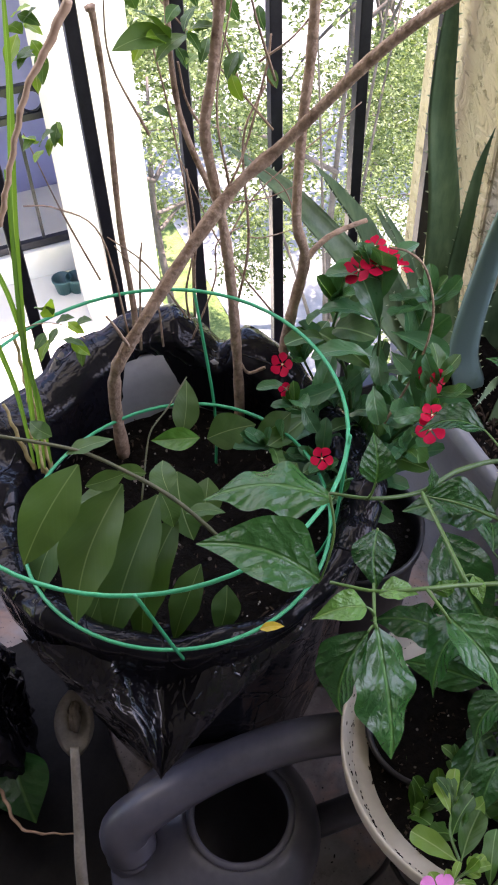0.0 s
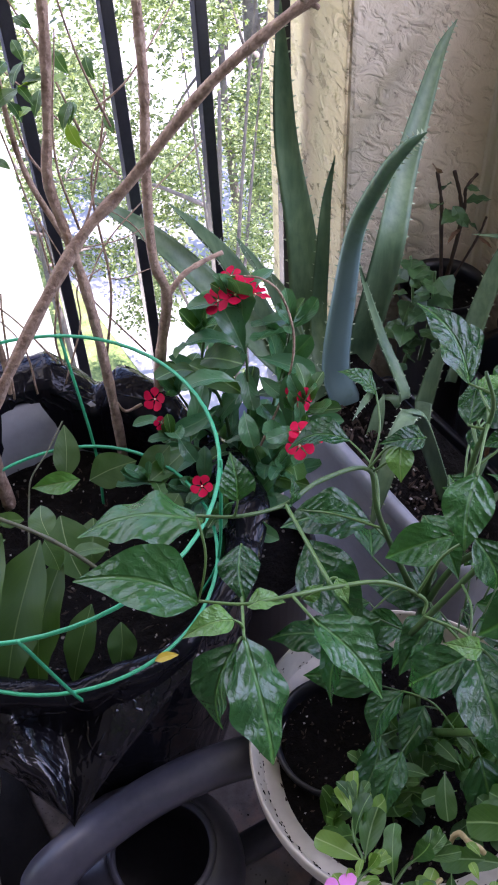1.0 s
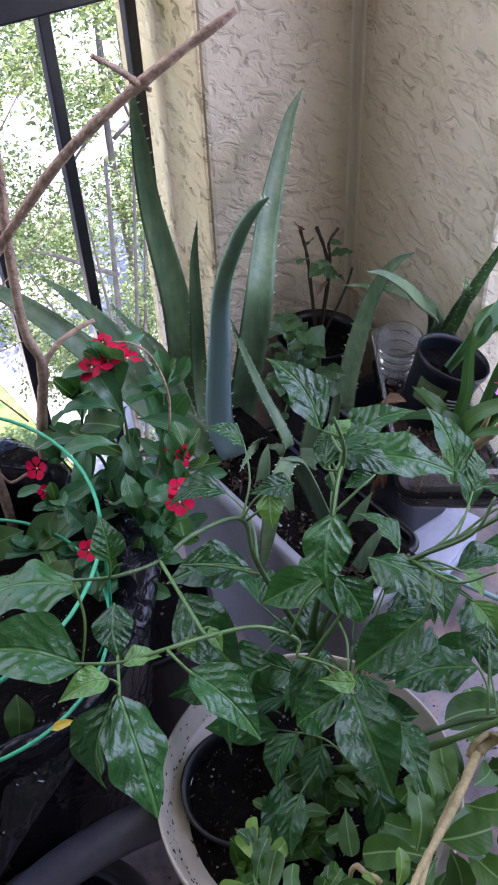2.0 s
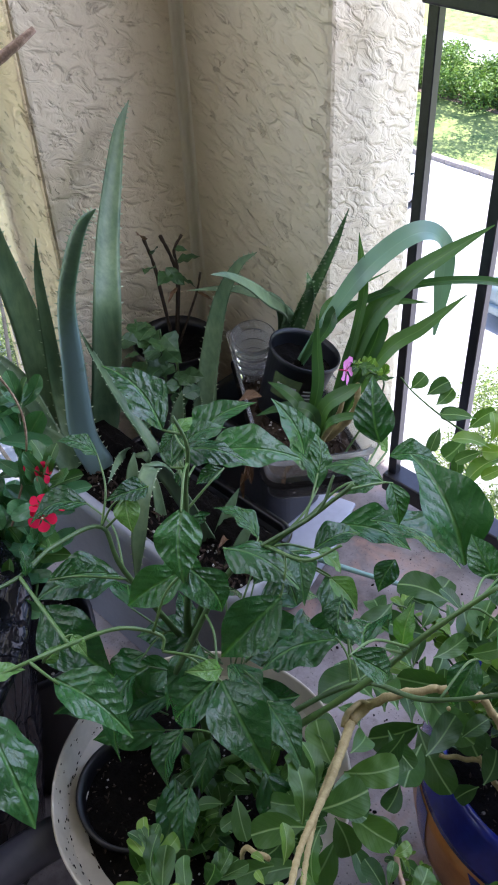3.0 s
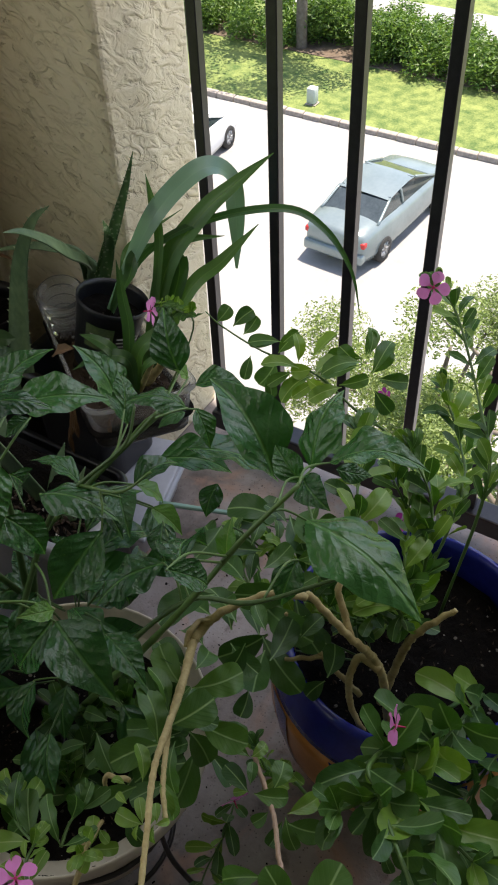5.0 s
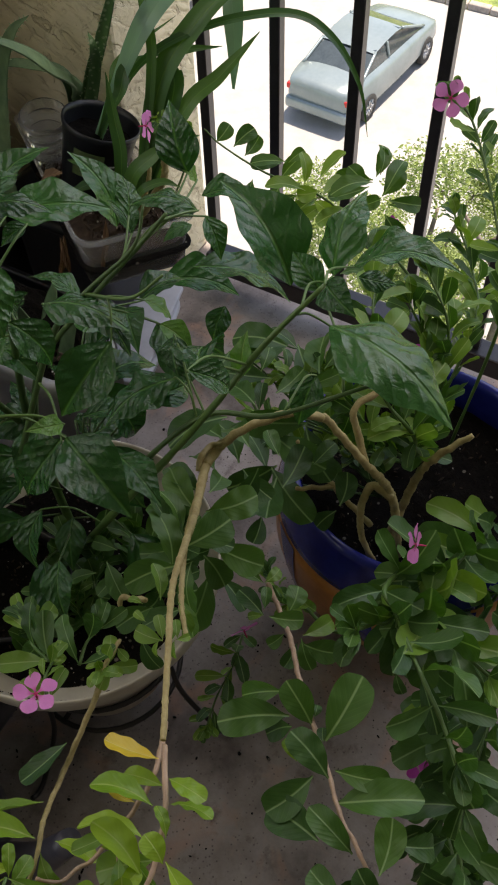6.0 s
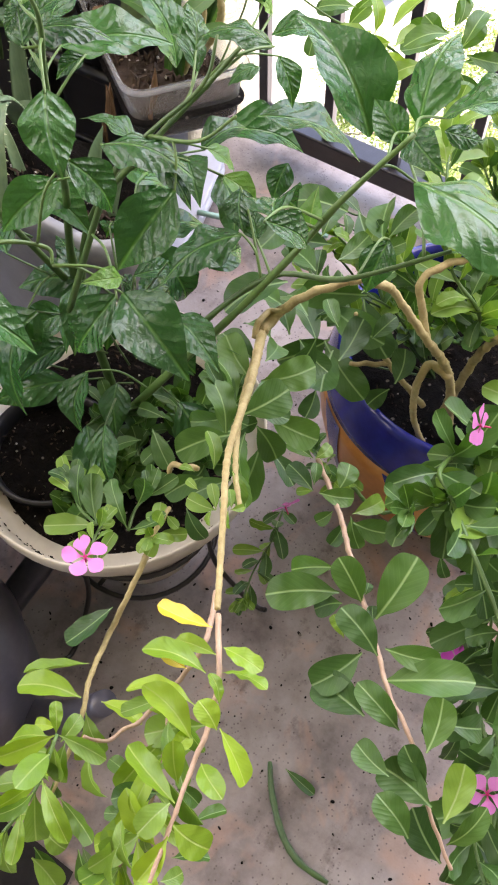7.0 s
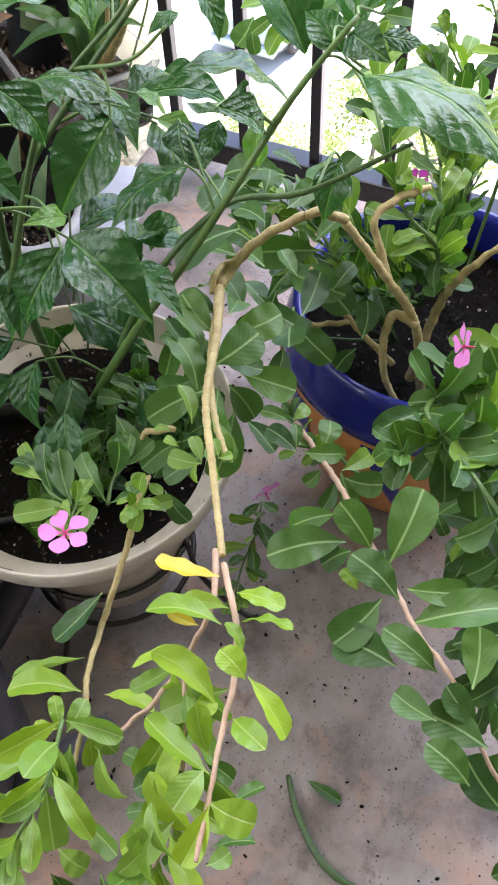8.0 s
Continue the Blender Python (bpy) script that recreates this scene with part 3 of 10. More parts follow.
for k in range(14):
    part("baluster", box_bm(0.86 - k * 0.17 - 0.01, 0.86 - k * 0.17 + 0.01, 5.24, 5.26, -1.95, -1.12), RAIL_PAINT, bal, smooth=False)
    ring = tube_bm([(0.795 - k * 0.17 + 0.065 * math.cos(j * math.tau / 16), 5.25, -1.045 + 0.065 * math.sin(j * math.tau / 16)) for j in range(16)], 0.010, 6, closed=True)
    part("ring", ring, RAIL_PAINT, bal)
TEAL = grain_mat("teal_pot_plastic", (0.02, 0.07, 0.07), (0.04, 0.11, 0.11), 10, 0.4)
for px_, py_ in ((0.716, 4.996), (0.800, 4.977)):
    tp = thing("flower_pot", (px_, py_, -2.2), "small empty teal flower pot on the neighbour's slab", "flower pot", "teal pots on the slab")
    part("pot_body", lathe_bm([(0.0, 0.0), (0.045, 0.0), (0.06, 0.09), (0.066, 0.092), (0.066, 0.11), (0.058, 0.11), (0.042, 0.015), (0.0, 0.015)], 20), TEAL, tp)


# ---- leaves, stems, flowers ----
def leaf_mat(name, dark, light, vein, trans_tint, gloss=0.35, trans=0.25, veins=7.0, vein_gain=0.8, relief=0.004, side_gain=0.45, edge=None, quilt=0.0, rib_w=1.0):
    """A leaf: pale midrib and side veins from the leaf's own coordinates, thin enough to let light through."""
    m, nt, b = material(name)
    uv = nt.nodes.new("ShaderNodeUVMap")
    sep = nt.nodes.new("ShaderNodeSeparateXYZ")
    nt.links.new(uv.outputs[0], sep.inputs[0])
    u = calc(nt, "ABSOLUTE", calc(nt, "SUBTRACT", sep.outputs[0], 0.5))
    v = sep.outputs[1]
    rib = ramp(nt, u, [(0.012 * rib_w, (1, 1, 1)), (0.04 * rib_w, (0, 0, 0))])
    along = calc(nt, "SUBTRACT", v, calc(nt, "MULTIPLY", u, 0.75))
    if quilt:
        along = calc(nt, "ADD", along, calc(nt, "MULTIPLY", noise_tex(nt, coords(nt, (0.5, 1, 1)), 4.5, 2), 0.16))
    wave = calc(nt, "FRACT", calc(nt, "MULTIPLY", along, veins))
    side = ramp(nt, calc(nt, "ABSOLUTE", calc(nt, "SUBTRACT", wave, 0.5)), [(0.0, (1, 1, 1)), (0.10, (0, 0, 0))])
    net = calc(nt, "MAXIMUM", rib, calc(nt, "MULTIPLY", side, side_gain))
    info = nt.nodes.new("ShaderNodeObjectInfo")
    o = coords(nt)
    n = noise_tex(nt, coords(nt, (0.5, 1, 1)), 4, 3)
    tone = calc(nt, "ADD", calc(nt, "MULTIPLY", info.outputs["Random"], 0.6), calc(nt, "MULTIPLY", n, 0.3))
    col = ramp(nt, tone, [(0.10, dark), (0.75, light)])
    if edge:
        col = mix(nt, ramp(nt, calc(nt, "ADD", v, calc(nt, "MULTIPLY", n, 0.6)), [(1.12, (0, 0, 0)), (1.22, (1, 1, 1))]), col, edge)
    col = mix(nt, calc(nt, "MULTIPLY", net, vein_gain), col, vein)
    nt.links.new(col, b.inputs["Base Color"])
    rough = calc(nt, "ADD", gloss, calc(nt, "MULTIPLY", noise_tex(nt, o, 14, 3), 0.10))
    nt.links.new(rough, b.inputs["Roughness"])
    swell = calc(nt, "SINE", calc(nt, "MULTIPLY", wave, math.pi))
    cell = calc(nt, "SUBTRACT", 1.0, swell)
    if quilt:
        # soft pillows between the side veins, uneven along the blade
        uneven = ramp(nt, noise_tex(nt, coords(nt, (0.8, 1, 1)), 6, 2), [(0.32, (0.1, 0.1, 0.1)), (0.65, (1.2, 1.2, 1.2))])
        pillow = calc(nt, "MULTIPLY", calc(nt, "MULTIPLY", cell, uneven), quilt)
        ripple = calc(nt, "MULTIPLY", noise_tex(nt, coords(nt, (0.7, 1, 1)), 11, 3, 0.55, 0.8), 0.36)
        h = calc(nt, "SUBTRACT", calc(nt, "ADD", pillow, ripple), calc(nt, "MULTIPLY", rib, 0.3))
    else:
        h = calc(nt, "ADD", calc(nt, "SUBTRACT", calc(nt, "MULTIPLY", cell, side_gain * 1.2), calc(nt, "MULTIPLY", rib, 0.25)), calc(nt, "MULTIPLY", noise_tex(nt, coords(nt, (0.5, 1, 1)), 7, 1), 0.25))
    bump(nt, b, h, 0.8, relief)
    tr = nt.nodes.new("ShaderNodeBsdfTranslucent")
    nt.links.new(mix(nt, 1.0, col, trans_tint, "MULTIPLY"), tr.inputs[0])
    ms = nt.nodes.new("ShaderNodeMixShader")
    ms.inputs[0].default_value = trans
    nt.links.new(b.outputs[0], ms.inputs[1])
    nt.links.new(tr.outputs[0], ms.inputs[2])
    nt.links.new(ms.outputs[0], nt.nodes["Material Output"].inputs[0])
    return m


PEPPER_LEAF = leaf_mat("glossy_pepper_leaf", (0.011, 0.056, 0.017), (0.030, 0.116, 0.029), (0.09, 0.22, 0.06), (1.6, 1.7, 0.6), 0.20, 0.2, 6.5, 0.6, 0.0052, side_gain=0.12, quilt=0.22)
PEPPER_LEAF.node_tree.nodes["Principled BSDF"].inputs["Specular IOR Level"].default_value = 0.5
PEPPER_YOUNG = leaf_mat("young_pepper_leaf", (0.07, 0.19, 0.04), (0.12, 0.26, 0.06), (0.22, 0.36, 0.12), (1.6, 1.7, 0.6), 0.2, 0.25, 6.0, 0.6, 0.004, side_gain=0.10, quilt=0.15)
VINCA_LEAF = leaf_mat("dark_periwinkle_leaf", (0.022, 0.075, 0.016), (0.055, 0.145, 0.026), (0.22, 0.36, 0.16), (1.6, 1.7, 0.5), 0.42, 0.25, 8.0, 0.8, 0.0015, side_gain=0.08)
VINCA_MID = leaf_mat("mid_green_periwinkle_leaf", (0.040, 0.118, 0.019), (0.08, 0.185, 0.031), (0.27, 0.43, 0.18), (1.6, 1.6, 0.5), 0.42, 0.28, 8.0, 0.8, 0.0014, side_gain=0.08)
VINCA_PALE = leaf_mat("light_periwinkle_leaf", (0.09, 0.20, 0.03), (0.18, 0.32, 0.05), (0.34, 0.46, 0.20), (1.6, 1.6, 0.5), 0.36, 0.3, 8.0, 0.7, 0.0012, side_gain=0.08)
VINCA_LIME = leaf_mat("yellowing_periwinkle_leaf", (0.13, 0.26, 0.02), (0.28, 0.44, 0.035), (0.42, 0.52, 0.18), (1.5, 1.5, 0.5), 0.38, 0.3, 8.0, 0.5, 0.0012, side_gain=0.06)
YELLOW_LEAF = leaf_mat("yellow_dying_leaf", (0.60, 0.42, 0.03), (0.72, 0.55, 0.06), (0.75, 0.66, 0.25), (1.3, 1.2, 0.5), 0.4, 0.3, 8.0, 0.5, 0.001, side_gain=0.06)
LONG_LEAF = leaf_mat("matt_drooping_leaf", (0.034, 0.095, 0.02), (0.075, 0.15, 0.032), (0.22, 0.32, 0.13), (1.6, 1.6, 0.5), 0.44, 0.22, 9.0, 0.7, 0.0015, edge=(0.22, 0.10, 0.03), side_gain=0.05, rib_w=0.4)
BLADE_LEAF = leaf_mat("strap_leaf", (0.03, 0.095, 0.03), (0.075, 0.17, 0.05), (0.16, 0.30, 0.10), (1.6, 1.6, 0.5), 0.32, 0.25, 1.0, 0.35, 0.001, side_gain=0.0)
BLUE_BLADE = leaf_mat("blue_green_strap_leaf", (0.10, 0.21, 0.16), (0.17, 0.30, 0.22), (0.22, 0.36, 0.26), (1.4, 1.5, 0.8), 0.3, 0.2, 1.0, 0.3, 0.001, side_gain=0.0)
DARK_RED_LEAF = leaf_mat("dark_red_vinca_leaf", (0.036, 0.125, 0.055), (0.07, 0.19, 0.08), (0.14, 0.26, 0.13), (1.5, 1.6, 0.6), 0.24, 0.2, 8.0, 0.7, 0.0020, side_gain=0.08)
DRY_LEAF = leaf_mat("dry_brown_leaf", (0.10, 0.055, 0.028), (0.22, 0.13, 0.07), (0.34, 0.2, 0.1), (1.2, 1.0, 0.6), 0.6, 0.15, 6.0, 0.4, 0.003, side_gain=0.3)
SUCCULENT = leaf_mat("succulent_leaf", (0.02, 0.065, 0.02), (0.05, 0.12, 0.035), (0.10, 0.20, 0.07), (1.4, 1.5, 0.6), 0.38, 0.1, 4.0, 0.3, 0.002, side_gain=0.1)
GREEN_STEM = grain_mat("green_stem", (0.045, 0.11, 0.022), (0.10, 0.19, 0.045), 60, 0.45, 0.3, 0.001)
DARK_STEM = grain_mat("dark_green_stem", (0.03, 0.075, 0.02), (0.07, 0.14, 0.035), 60, 0.45, 0.3, 0.001)
WOODY_STEM = grain_mat("tan_woody_stem", (0.25, 0.19, 0.075), (0.48, 0.40, 0.19), 45, 0.7, 0.6, 0.003)
PINK_STEM = grain_mat("pinkish_stem", (0.34, 0.22, 0.15), (0.48, 0.34, 0.24), 60, 0.55, 0.4, 0.0015)
SAPLING_STEM = grain_mat("olive_sapling_stem", (0.06, 0.075, 0.035), (0.13, 0.13, 0.07), 60, 0.55, 0.3, 0.001)
SHRUB_BARK = grain_mat("shrub_bark", (0.16, 0.10, 0.065), (0.50, 0.36, 0.26), 40, 0.85, 1.0, 0.006, fine=4)


def petal_mat(name, inner, outer, trans=0.3):
    m, nt, b = material(name)
    uv = nt.nodes.new("ShaderNodeUVMap")
    sep = nt.nodes.new("ShaderNodeSeparateXYZ")
    nt.links.new(uv.outputs[0], sep.inputs[0])
    col = ramp(nt, sep.outputs[1], [(0.05, inner), (0.35, outer)])
    col = mix(nt, 0.25, col, ramp(nt, noise_tex(nt, coords(nt, (1, 0.2, 1), "UV"), 18, 3), [(0.3, (0.75, 0.75, 0.75)), (0.7, (1, 1, 1))]), "MULTIPLY")
    nt.links.new(col, b.inputs["Base Color"])
    b.inputs["Roughness"].default_value = 0.55
    tr = nt.nodes.new("ShaderNodeBsdfTranslucent")
    nt.links.new(col, tr.inputs[0])
    ms = nt.nodes.new("ShaderNodeMixShader")
    ms.inputs[0].default_value = trans
    nt.links.new(b.outputs[0], ms.inputs[1])
    nt.links.new(tr.outputs[0], ms.inputs[2])
    nt.links.new(ms.outputs[0], nt.nodes["Material Output"].inputs[0])
    return m


PINK_PETAL = petal_mat("pink_petal", (0.62, 0.04, 0.26), (0.80, 0.26, 0.66))
MAGENTA_PETAL = petal_mat("magenta_petal", (0.45, 0.02, 0.25), (0.55, 0.06, 0.42))
RED_PETAL = petal_mat("red_petal", (0.46, 0.003, 0.025), (0.68, 0.008, 0.06))
RED_PETAL.node_tree.nodes["Principled BSDF"].inputs["Specular IOR Level"].default_value = 0.2
EYE_YELLOW = grain_mat("flower_eye", (0.75, 0.72, 0.45), (0.85, 0.8, 0.5), 50, 0.6)
EYE_DARK = grain_mat("crimson_flower_eye", (0.4, 0.0, 0.08), (0.5, 0.02, 0.12), 50, 0.6)


def leaf_mesh(name, widths, rows=14, cols=8, arch=0.12, cup=0.10, pucker=0.0, wave=0.0, tip_drop=0.0, seed=0, veins=6.5):
    """A leaf of unit length along +y, unit full width along x; widths: outline from base to tip."""
    rng = random.Random(seed)
    ph = rng.uniform(0, 6)
    bend = rng.uniform(-0.10, 0.10)
    bm = bmesh.new()
    layer = bm.loops.layers.uv.new("UVMap")
    grid = []
    for i in range(rows + 1):
        v = 0.45 * i / rows + 0.55 * math.sin(0.5 * math.pi * i / rows)
        f = v * (len(widths) - 1)
        k = min(int(f), len(widths) - 2)
        w = widths[k] + (widths[k + 1] - widths[k]) * (f - k)
        row = []
        for j in range(cols + 1):
            s = 2 * j / cols - 1
            x = 0.5 * w * s + bend * math.sin(math.pi * v)
            z = arch * math.sin(math.pi * v) - tip_drop * v ** 3 + cup * w * abs(s) ** 1.4 * 0.5
            z += wave * w * abs(s) * math.sin(v * 17 + ph + (2 if s > 0 else 0))
            cell = ((v - abs(s) * w * 0.38 + 0.03 * noise.noise(Vector((s * 3, v * 6, seed)))) * veins + (0.35 if s > 0 else 0)) % 1.0
            z += pucker * (0.6 + 0.9 * noise.noise(Vector((s * 4 + 7, v * 7, seed + 3)))) * math.sin(math.pi * cell) * math.sin(math.pi * min(abs(s) * 1.15, 1)) * (0.4 + w) * (1 if 0.04 < v < 0.95 else 0)
            if pucker:
                z += 0.22 * pucker * noise.noise(Vector((s * w * 7, v * 13, seed + 9))) * min(1, abs(s) * 5) * min(1, 12 * v, 12 * (1 - v))
            row.append((bm.verts.new((x, v, z)), (0.5 + 0.5 * s * max(w, 0.02), v)))
        grid.append(row)
    for a, b in zip(grid, grid[1:]):
        for j in range(cols):
            q = (a[j], a[j + 1], b[j + 1], b[j])
            face = bm.faces.new([p[0] for p in q])
            for loop, p in zip(face.loops, q):
                loop[layer].uv = p[1]
    me = bpy.data.meshes.new(name)
    bm.to_mesh(me)
    bm.free()
    for p in me.polygons:
        p.use_smooth = True
    LEAF_DROP[me.name] = tip_drop
    return me


LEAF_DROP = {}
OVATE = [0.04, 0.30, 0.54, 0.73, 0.87, 0.96, 1.0, 0.99, 0.95, 0.88, 0.79, 0.68, 0.55, 0.41, 0.27, 0.13, 0.01]
OBLONG = [0.07, 0.08, 0.12] + [1.0 * (v / 22) ** 0.72 * (1 - v / 22) ** 0.36 / 0.496 for v in range(1, 22)] + [0.10]
LANCE = [0.05, 0.42, 0.75, 0.95, 1.0, 0.97, 0.88, 0.74, 0.55, 0.30, 0.01]
PEPPER_SET = [leaf_mesh("pepper_leaf", OVATE, 72, 16, a, c, 0.022, w, d, s, 6.5) for s, (a, c, w, d) in enumerate([(0.14, 0.16, 0.05, 0.24), (0.20, 0.34, 0.04, 0.32), (0.10, -0.12, 0.07, 0.14), (0.16, 0.42, 0.04, 0.28), (0.12, 0.24, 0.06, 0.38), (0.16, -0.20, 0.05, 0.30)])]
VINCA_SET = [leaf_mesh("vinca_leaf", OBLONG, 20, 6, a, c, 0.0, w, d, 20 + s) for s, (a, c, w, d) in enumerate([(0.05, 0.16, 0.02, 0.10), (0.12, 0.22, 0.03, 0.30), (0.02, 0.30, 0.02, 0.0), (0.10, 0.10, 0.05, 0.22), (0.04, 0.24, 0.03, 0.38), (-0.05, 0.18, 0.03, -0.15)])]
LONG_SET = [leaf_mesh("long_leaf", LANCE, 16, 6, 0.07, 0.12, 0.006, 0.03, 0.12, 40 + s) for s in range(3)]
ROUND_SET = [leaf_mesh("scalloped_leaf", OVATE, 10, 6, 0.06, 0.2, 0.0, 0.09, 0.1, 60 + s) for s in range(3)]
leaf_rng = random.Random(77)


def leaf(parent, meshes, mat, base, tip, width, hint=(-0.25, -0.25, 1.0), roll=None, name="leaf"):
    """One leaf of its own from base to tip; width: share of the length; hint: where its upper side faces."""
    base, tip = Vector(base), Vector(tip)
    y = tip - base
    length = max(y.length, 1e-4)
    y.normalize()
    r = leaf_rng.uniform(-0.45, 0.45) if roll is None else roll
    z = Vector(hint).normalized()
    if roll is None:
        z += Vector((leaf_rng.uniform(-0.15, 0.15), leaf_rng.uniform(-0.15, 0.15), 0))
    z = z - y * z.dot(y)
    z = z.normalized() if z.length > 1e-3 else y.orthogonal().normalized()
    z.rotate(Matrix.Rotation(r, 3, y))
    x = y.cross(z)
    src = meshes[leaf_rng.randrange(len(meshes))]
    key = src.name + "|" + mat.name
    if key not in LEAF_CACHE:
        me = src.copy()
        me.name = src.name
        me.materials.clear()
        me.materials.append(mat)
        LEAF_CACHE[key] = me
    ob = new(name, LEAF_CACHE[key])
    ob.parent = parent
    m = Matrix((x, y, z)).transposed().to_4x4() @ Matrix.Diagonal((length * width, length, length * 0.7, 1))
    m.translation = base - parent.location
    ob.matrix_basis = m
    return ob


LEAF_CACHE = {}
PEPPER_STEMS = []


def grown(parent, mat, base, tip, width, face):
    """A leaf whose blade, bent down as it is, ends at tip; face: where its upper side looks. A stalk joins it to the nearest stem."""
    pepper_kind = mat in (PEPPER_LEAF, PEPPER_YOUNG)
    meshes = PEPPER_SET if pepper_kind else LONG_SET if mat is LONG_LEAF else VINCA_SET
    src = meshes[leaf_rng.randrange(len(meshes))]
    base, tip, n = Vector(base), Vector(tip), Vector(face).normalized()
    way = tip - base
    bow = 0.7 * LEAF_DROP[src.name]
    n = (n - way * (n.dot(way) / way.length_squared)).normalized()
    blade_len = way.length / math.sqrt(1 + bow * bow)
    aim = (way.normalized() + n * bow).normalized() * blade_len
    ob = leaf(parent, [src], mat, base, base + aim, width, n, 0.0)
    if pepper_kind and PEPPER_STEMS:
        at = min(PEPPER_STEMS, key=lambda p: (p - base).length + 0.5 * max(0.0, p.z - base.z))
        gap = (at - base).length
        if 0.006 < gap < 0.11:
            mid = (at + base) / 2 - way.normalized() * gap * 0.10 + Vector((0, 0, 0.08 * gap))
            stem(parent, GREEN_STEM, [at, mid, base, base + way * 0.06], [0.0014, 0.0012, 0.0010, 0.0005], "stalk", 6, 5, 0.05, slim=1.0)
    return ob


def stem(parent, mat, pts, radii, name="stem", sides=7, steps=6, knobs=0.12, seed=1, label="", slim=0.7):
    at = parent.location
    radii = [r * slim for r in radii] if isinstance(radii, (list, tuple)) else radii
    if mat in (WOODY_STEM, PINK_STEM) and isinstance(radii, list):
        # leaf scars: a swollen ring every centimetre or so
        rows = [(*p, r) for p, r in zip(pts, np.interp(np.linspace(0, 1, len(pts)), np.linspace(0, 1, len(radii)), radii))]
        line = smooth_path(rows, 16)
        far = np.concatenate([[0], np.cumsum(np.linalg.norm(np.diff(line[:, :3], axis=0), axis=1))])
        gap = 0.013
        n = max(int(far[-1] / 0.0022), 4)
        at_s = np.linspace(0, far[-1], n)
        line = np.stack([np.interp(at_s, far, line[:, k]) for k in range(4)], 1)
        jig = np.array([noise.noise(Vector((s * 90, seed, 2))) for s in at_s])
        swell = 0.93 + 0.15 * np.exp(-(((at_s + 0.004 * jig) % gap - gap / 2) / 0.0022) ** 2)
        kink = 0.0009 * np.sin(at_s / gap * math.pi)
        pts, radii, steps, knobs = [Vector(q[:3]) + Vector((k, k * 0.5, 0)) for q, k in zip(line, kink)], list(line[:, 3] * swell), 1, 0.08
    if name == "stem" and parent.name.startswith("pepper_plant"):
        PEPPER_STEMS.extend(Vector(q[:3]) for q in smooth_path([(*p, 0) for p in pts], 8))
    return part(name, tube_bm([Vector(p) - at for p in pts], radii, sides, steps, knobs, seed=seed), mat, parent, label)


def flower_mesh(name, mat, petals=5, cup=0.12, seed=0, broad=1.0):
    rng = random.Random(seed)
    bm = bmesh.new()
    layer = bm.loops.layers.uv.new("UVMap")
    outline = [0.06, 0.08, 0.20, 0.44, 0.66, 0.78, 0.76, 0.60, 0.24]
    for k in range(petals):
        a = k * math.tau / petals + rng.uniform(-0.08, 0.08)
        tilt = cup + rng.uniform(-0.05, 0.1)
        grid = []
        for i, w in enumerate(outline):
            w *= broad
            v = i / (len(outline) - 1)
            row = []
            for j in range(5):
                s = j / 2 - 1
                x, yy = w * 0.5 * s + 0.10 * v * v, 0.04 + 0.96 * v
                z = tilt * v - 0.10 * v * v * v + 0.06 * s * v + 0.05 * abs(s) * v
                row.append((bm.verts.new((x * math.cos(a) - yy * math.sin(a), x * math.sin(a) + yy * math.cos(a), z)), (0.5 + s / 2, v)))
            grid.append(row)
        for p, q in zip(grid, grid[1:]):
            for j in range(4):
                quad = (p[j], p[j + 1], q[j + 1], q[j])
                face = bm.faces.new([c[0] for c in quad])
                for loop, c in zip(face.loops, quad):
                    loop[layer].uv = c[1]
    me = bpy.data.meshes.new(name)
    bm.to_mesh(me)
    bm.free()
    for p in me.polygons:
        p.use_smooth = True
    me.materials.append(mat)
    return me


def eye_mesh(name, mat):
    bm = lathe_bm([(0.0, 0.03), (0.05, 0.03), (0.085, 0.012), (0.06, -0.03), (0.035, -0.5), (0.0, -0.52)], 10)
    me = bpy.data.meshes.new(name)
    bm.to_mesh(me)
    bm.free()
    me.materials.append(mat)
    return me


FLOWERS = {
    "pink": (flower_mesh("pink_flower", PINK_PETAL, broad=0.98), eye_mesh("pink_eye", EYE_DARK)),
    "magenta": (flower_mesh("magenta_flower", MAGENTA_PETAL, cup=0.5), eye_mesh("magenta_eye", EYE_DARK)),
    "red": (flower_mesh("red_flower", RED_PETAL, cup=0.25, broad=1.08), eye_mesh("red_eye", EYE_YELLOW)),
}


def flower(parent, kind, place, facing, radius=0.019):
    """A five-petalled flower with its eye and short tube."""
    me, eye = FLOWERS[kind]
    ob = new("flower", me)
    ob.parent = parent
    z = Vector(facing).normalized()
    x = z.orthogonal().normalized()
    x.rotate(Matrix.Rotation(leaf_rng.uniform(0, 6), 3, z))
    y = z.cross(x)
    m = Matrix((x, y, z)).transposed().to_4x4() @ Matrix.Diagonal((radius, radius, radius, 1))
    m.translation = Vector(place) - parent.location
    ob.matrix_basis = m
    tagged(ob, kind + " five-petalled flower")
    e = new("eye", eye)
    e.parent = ob
    return ob


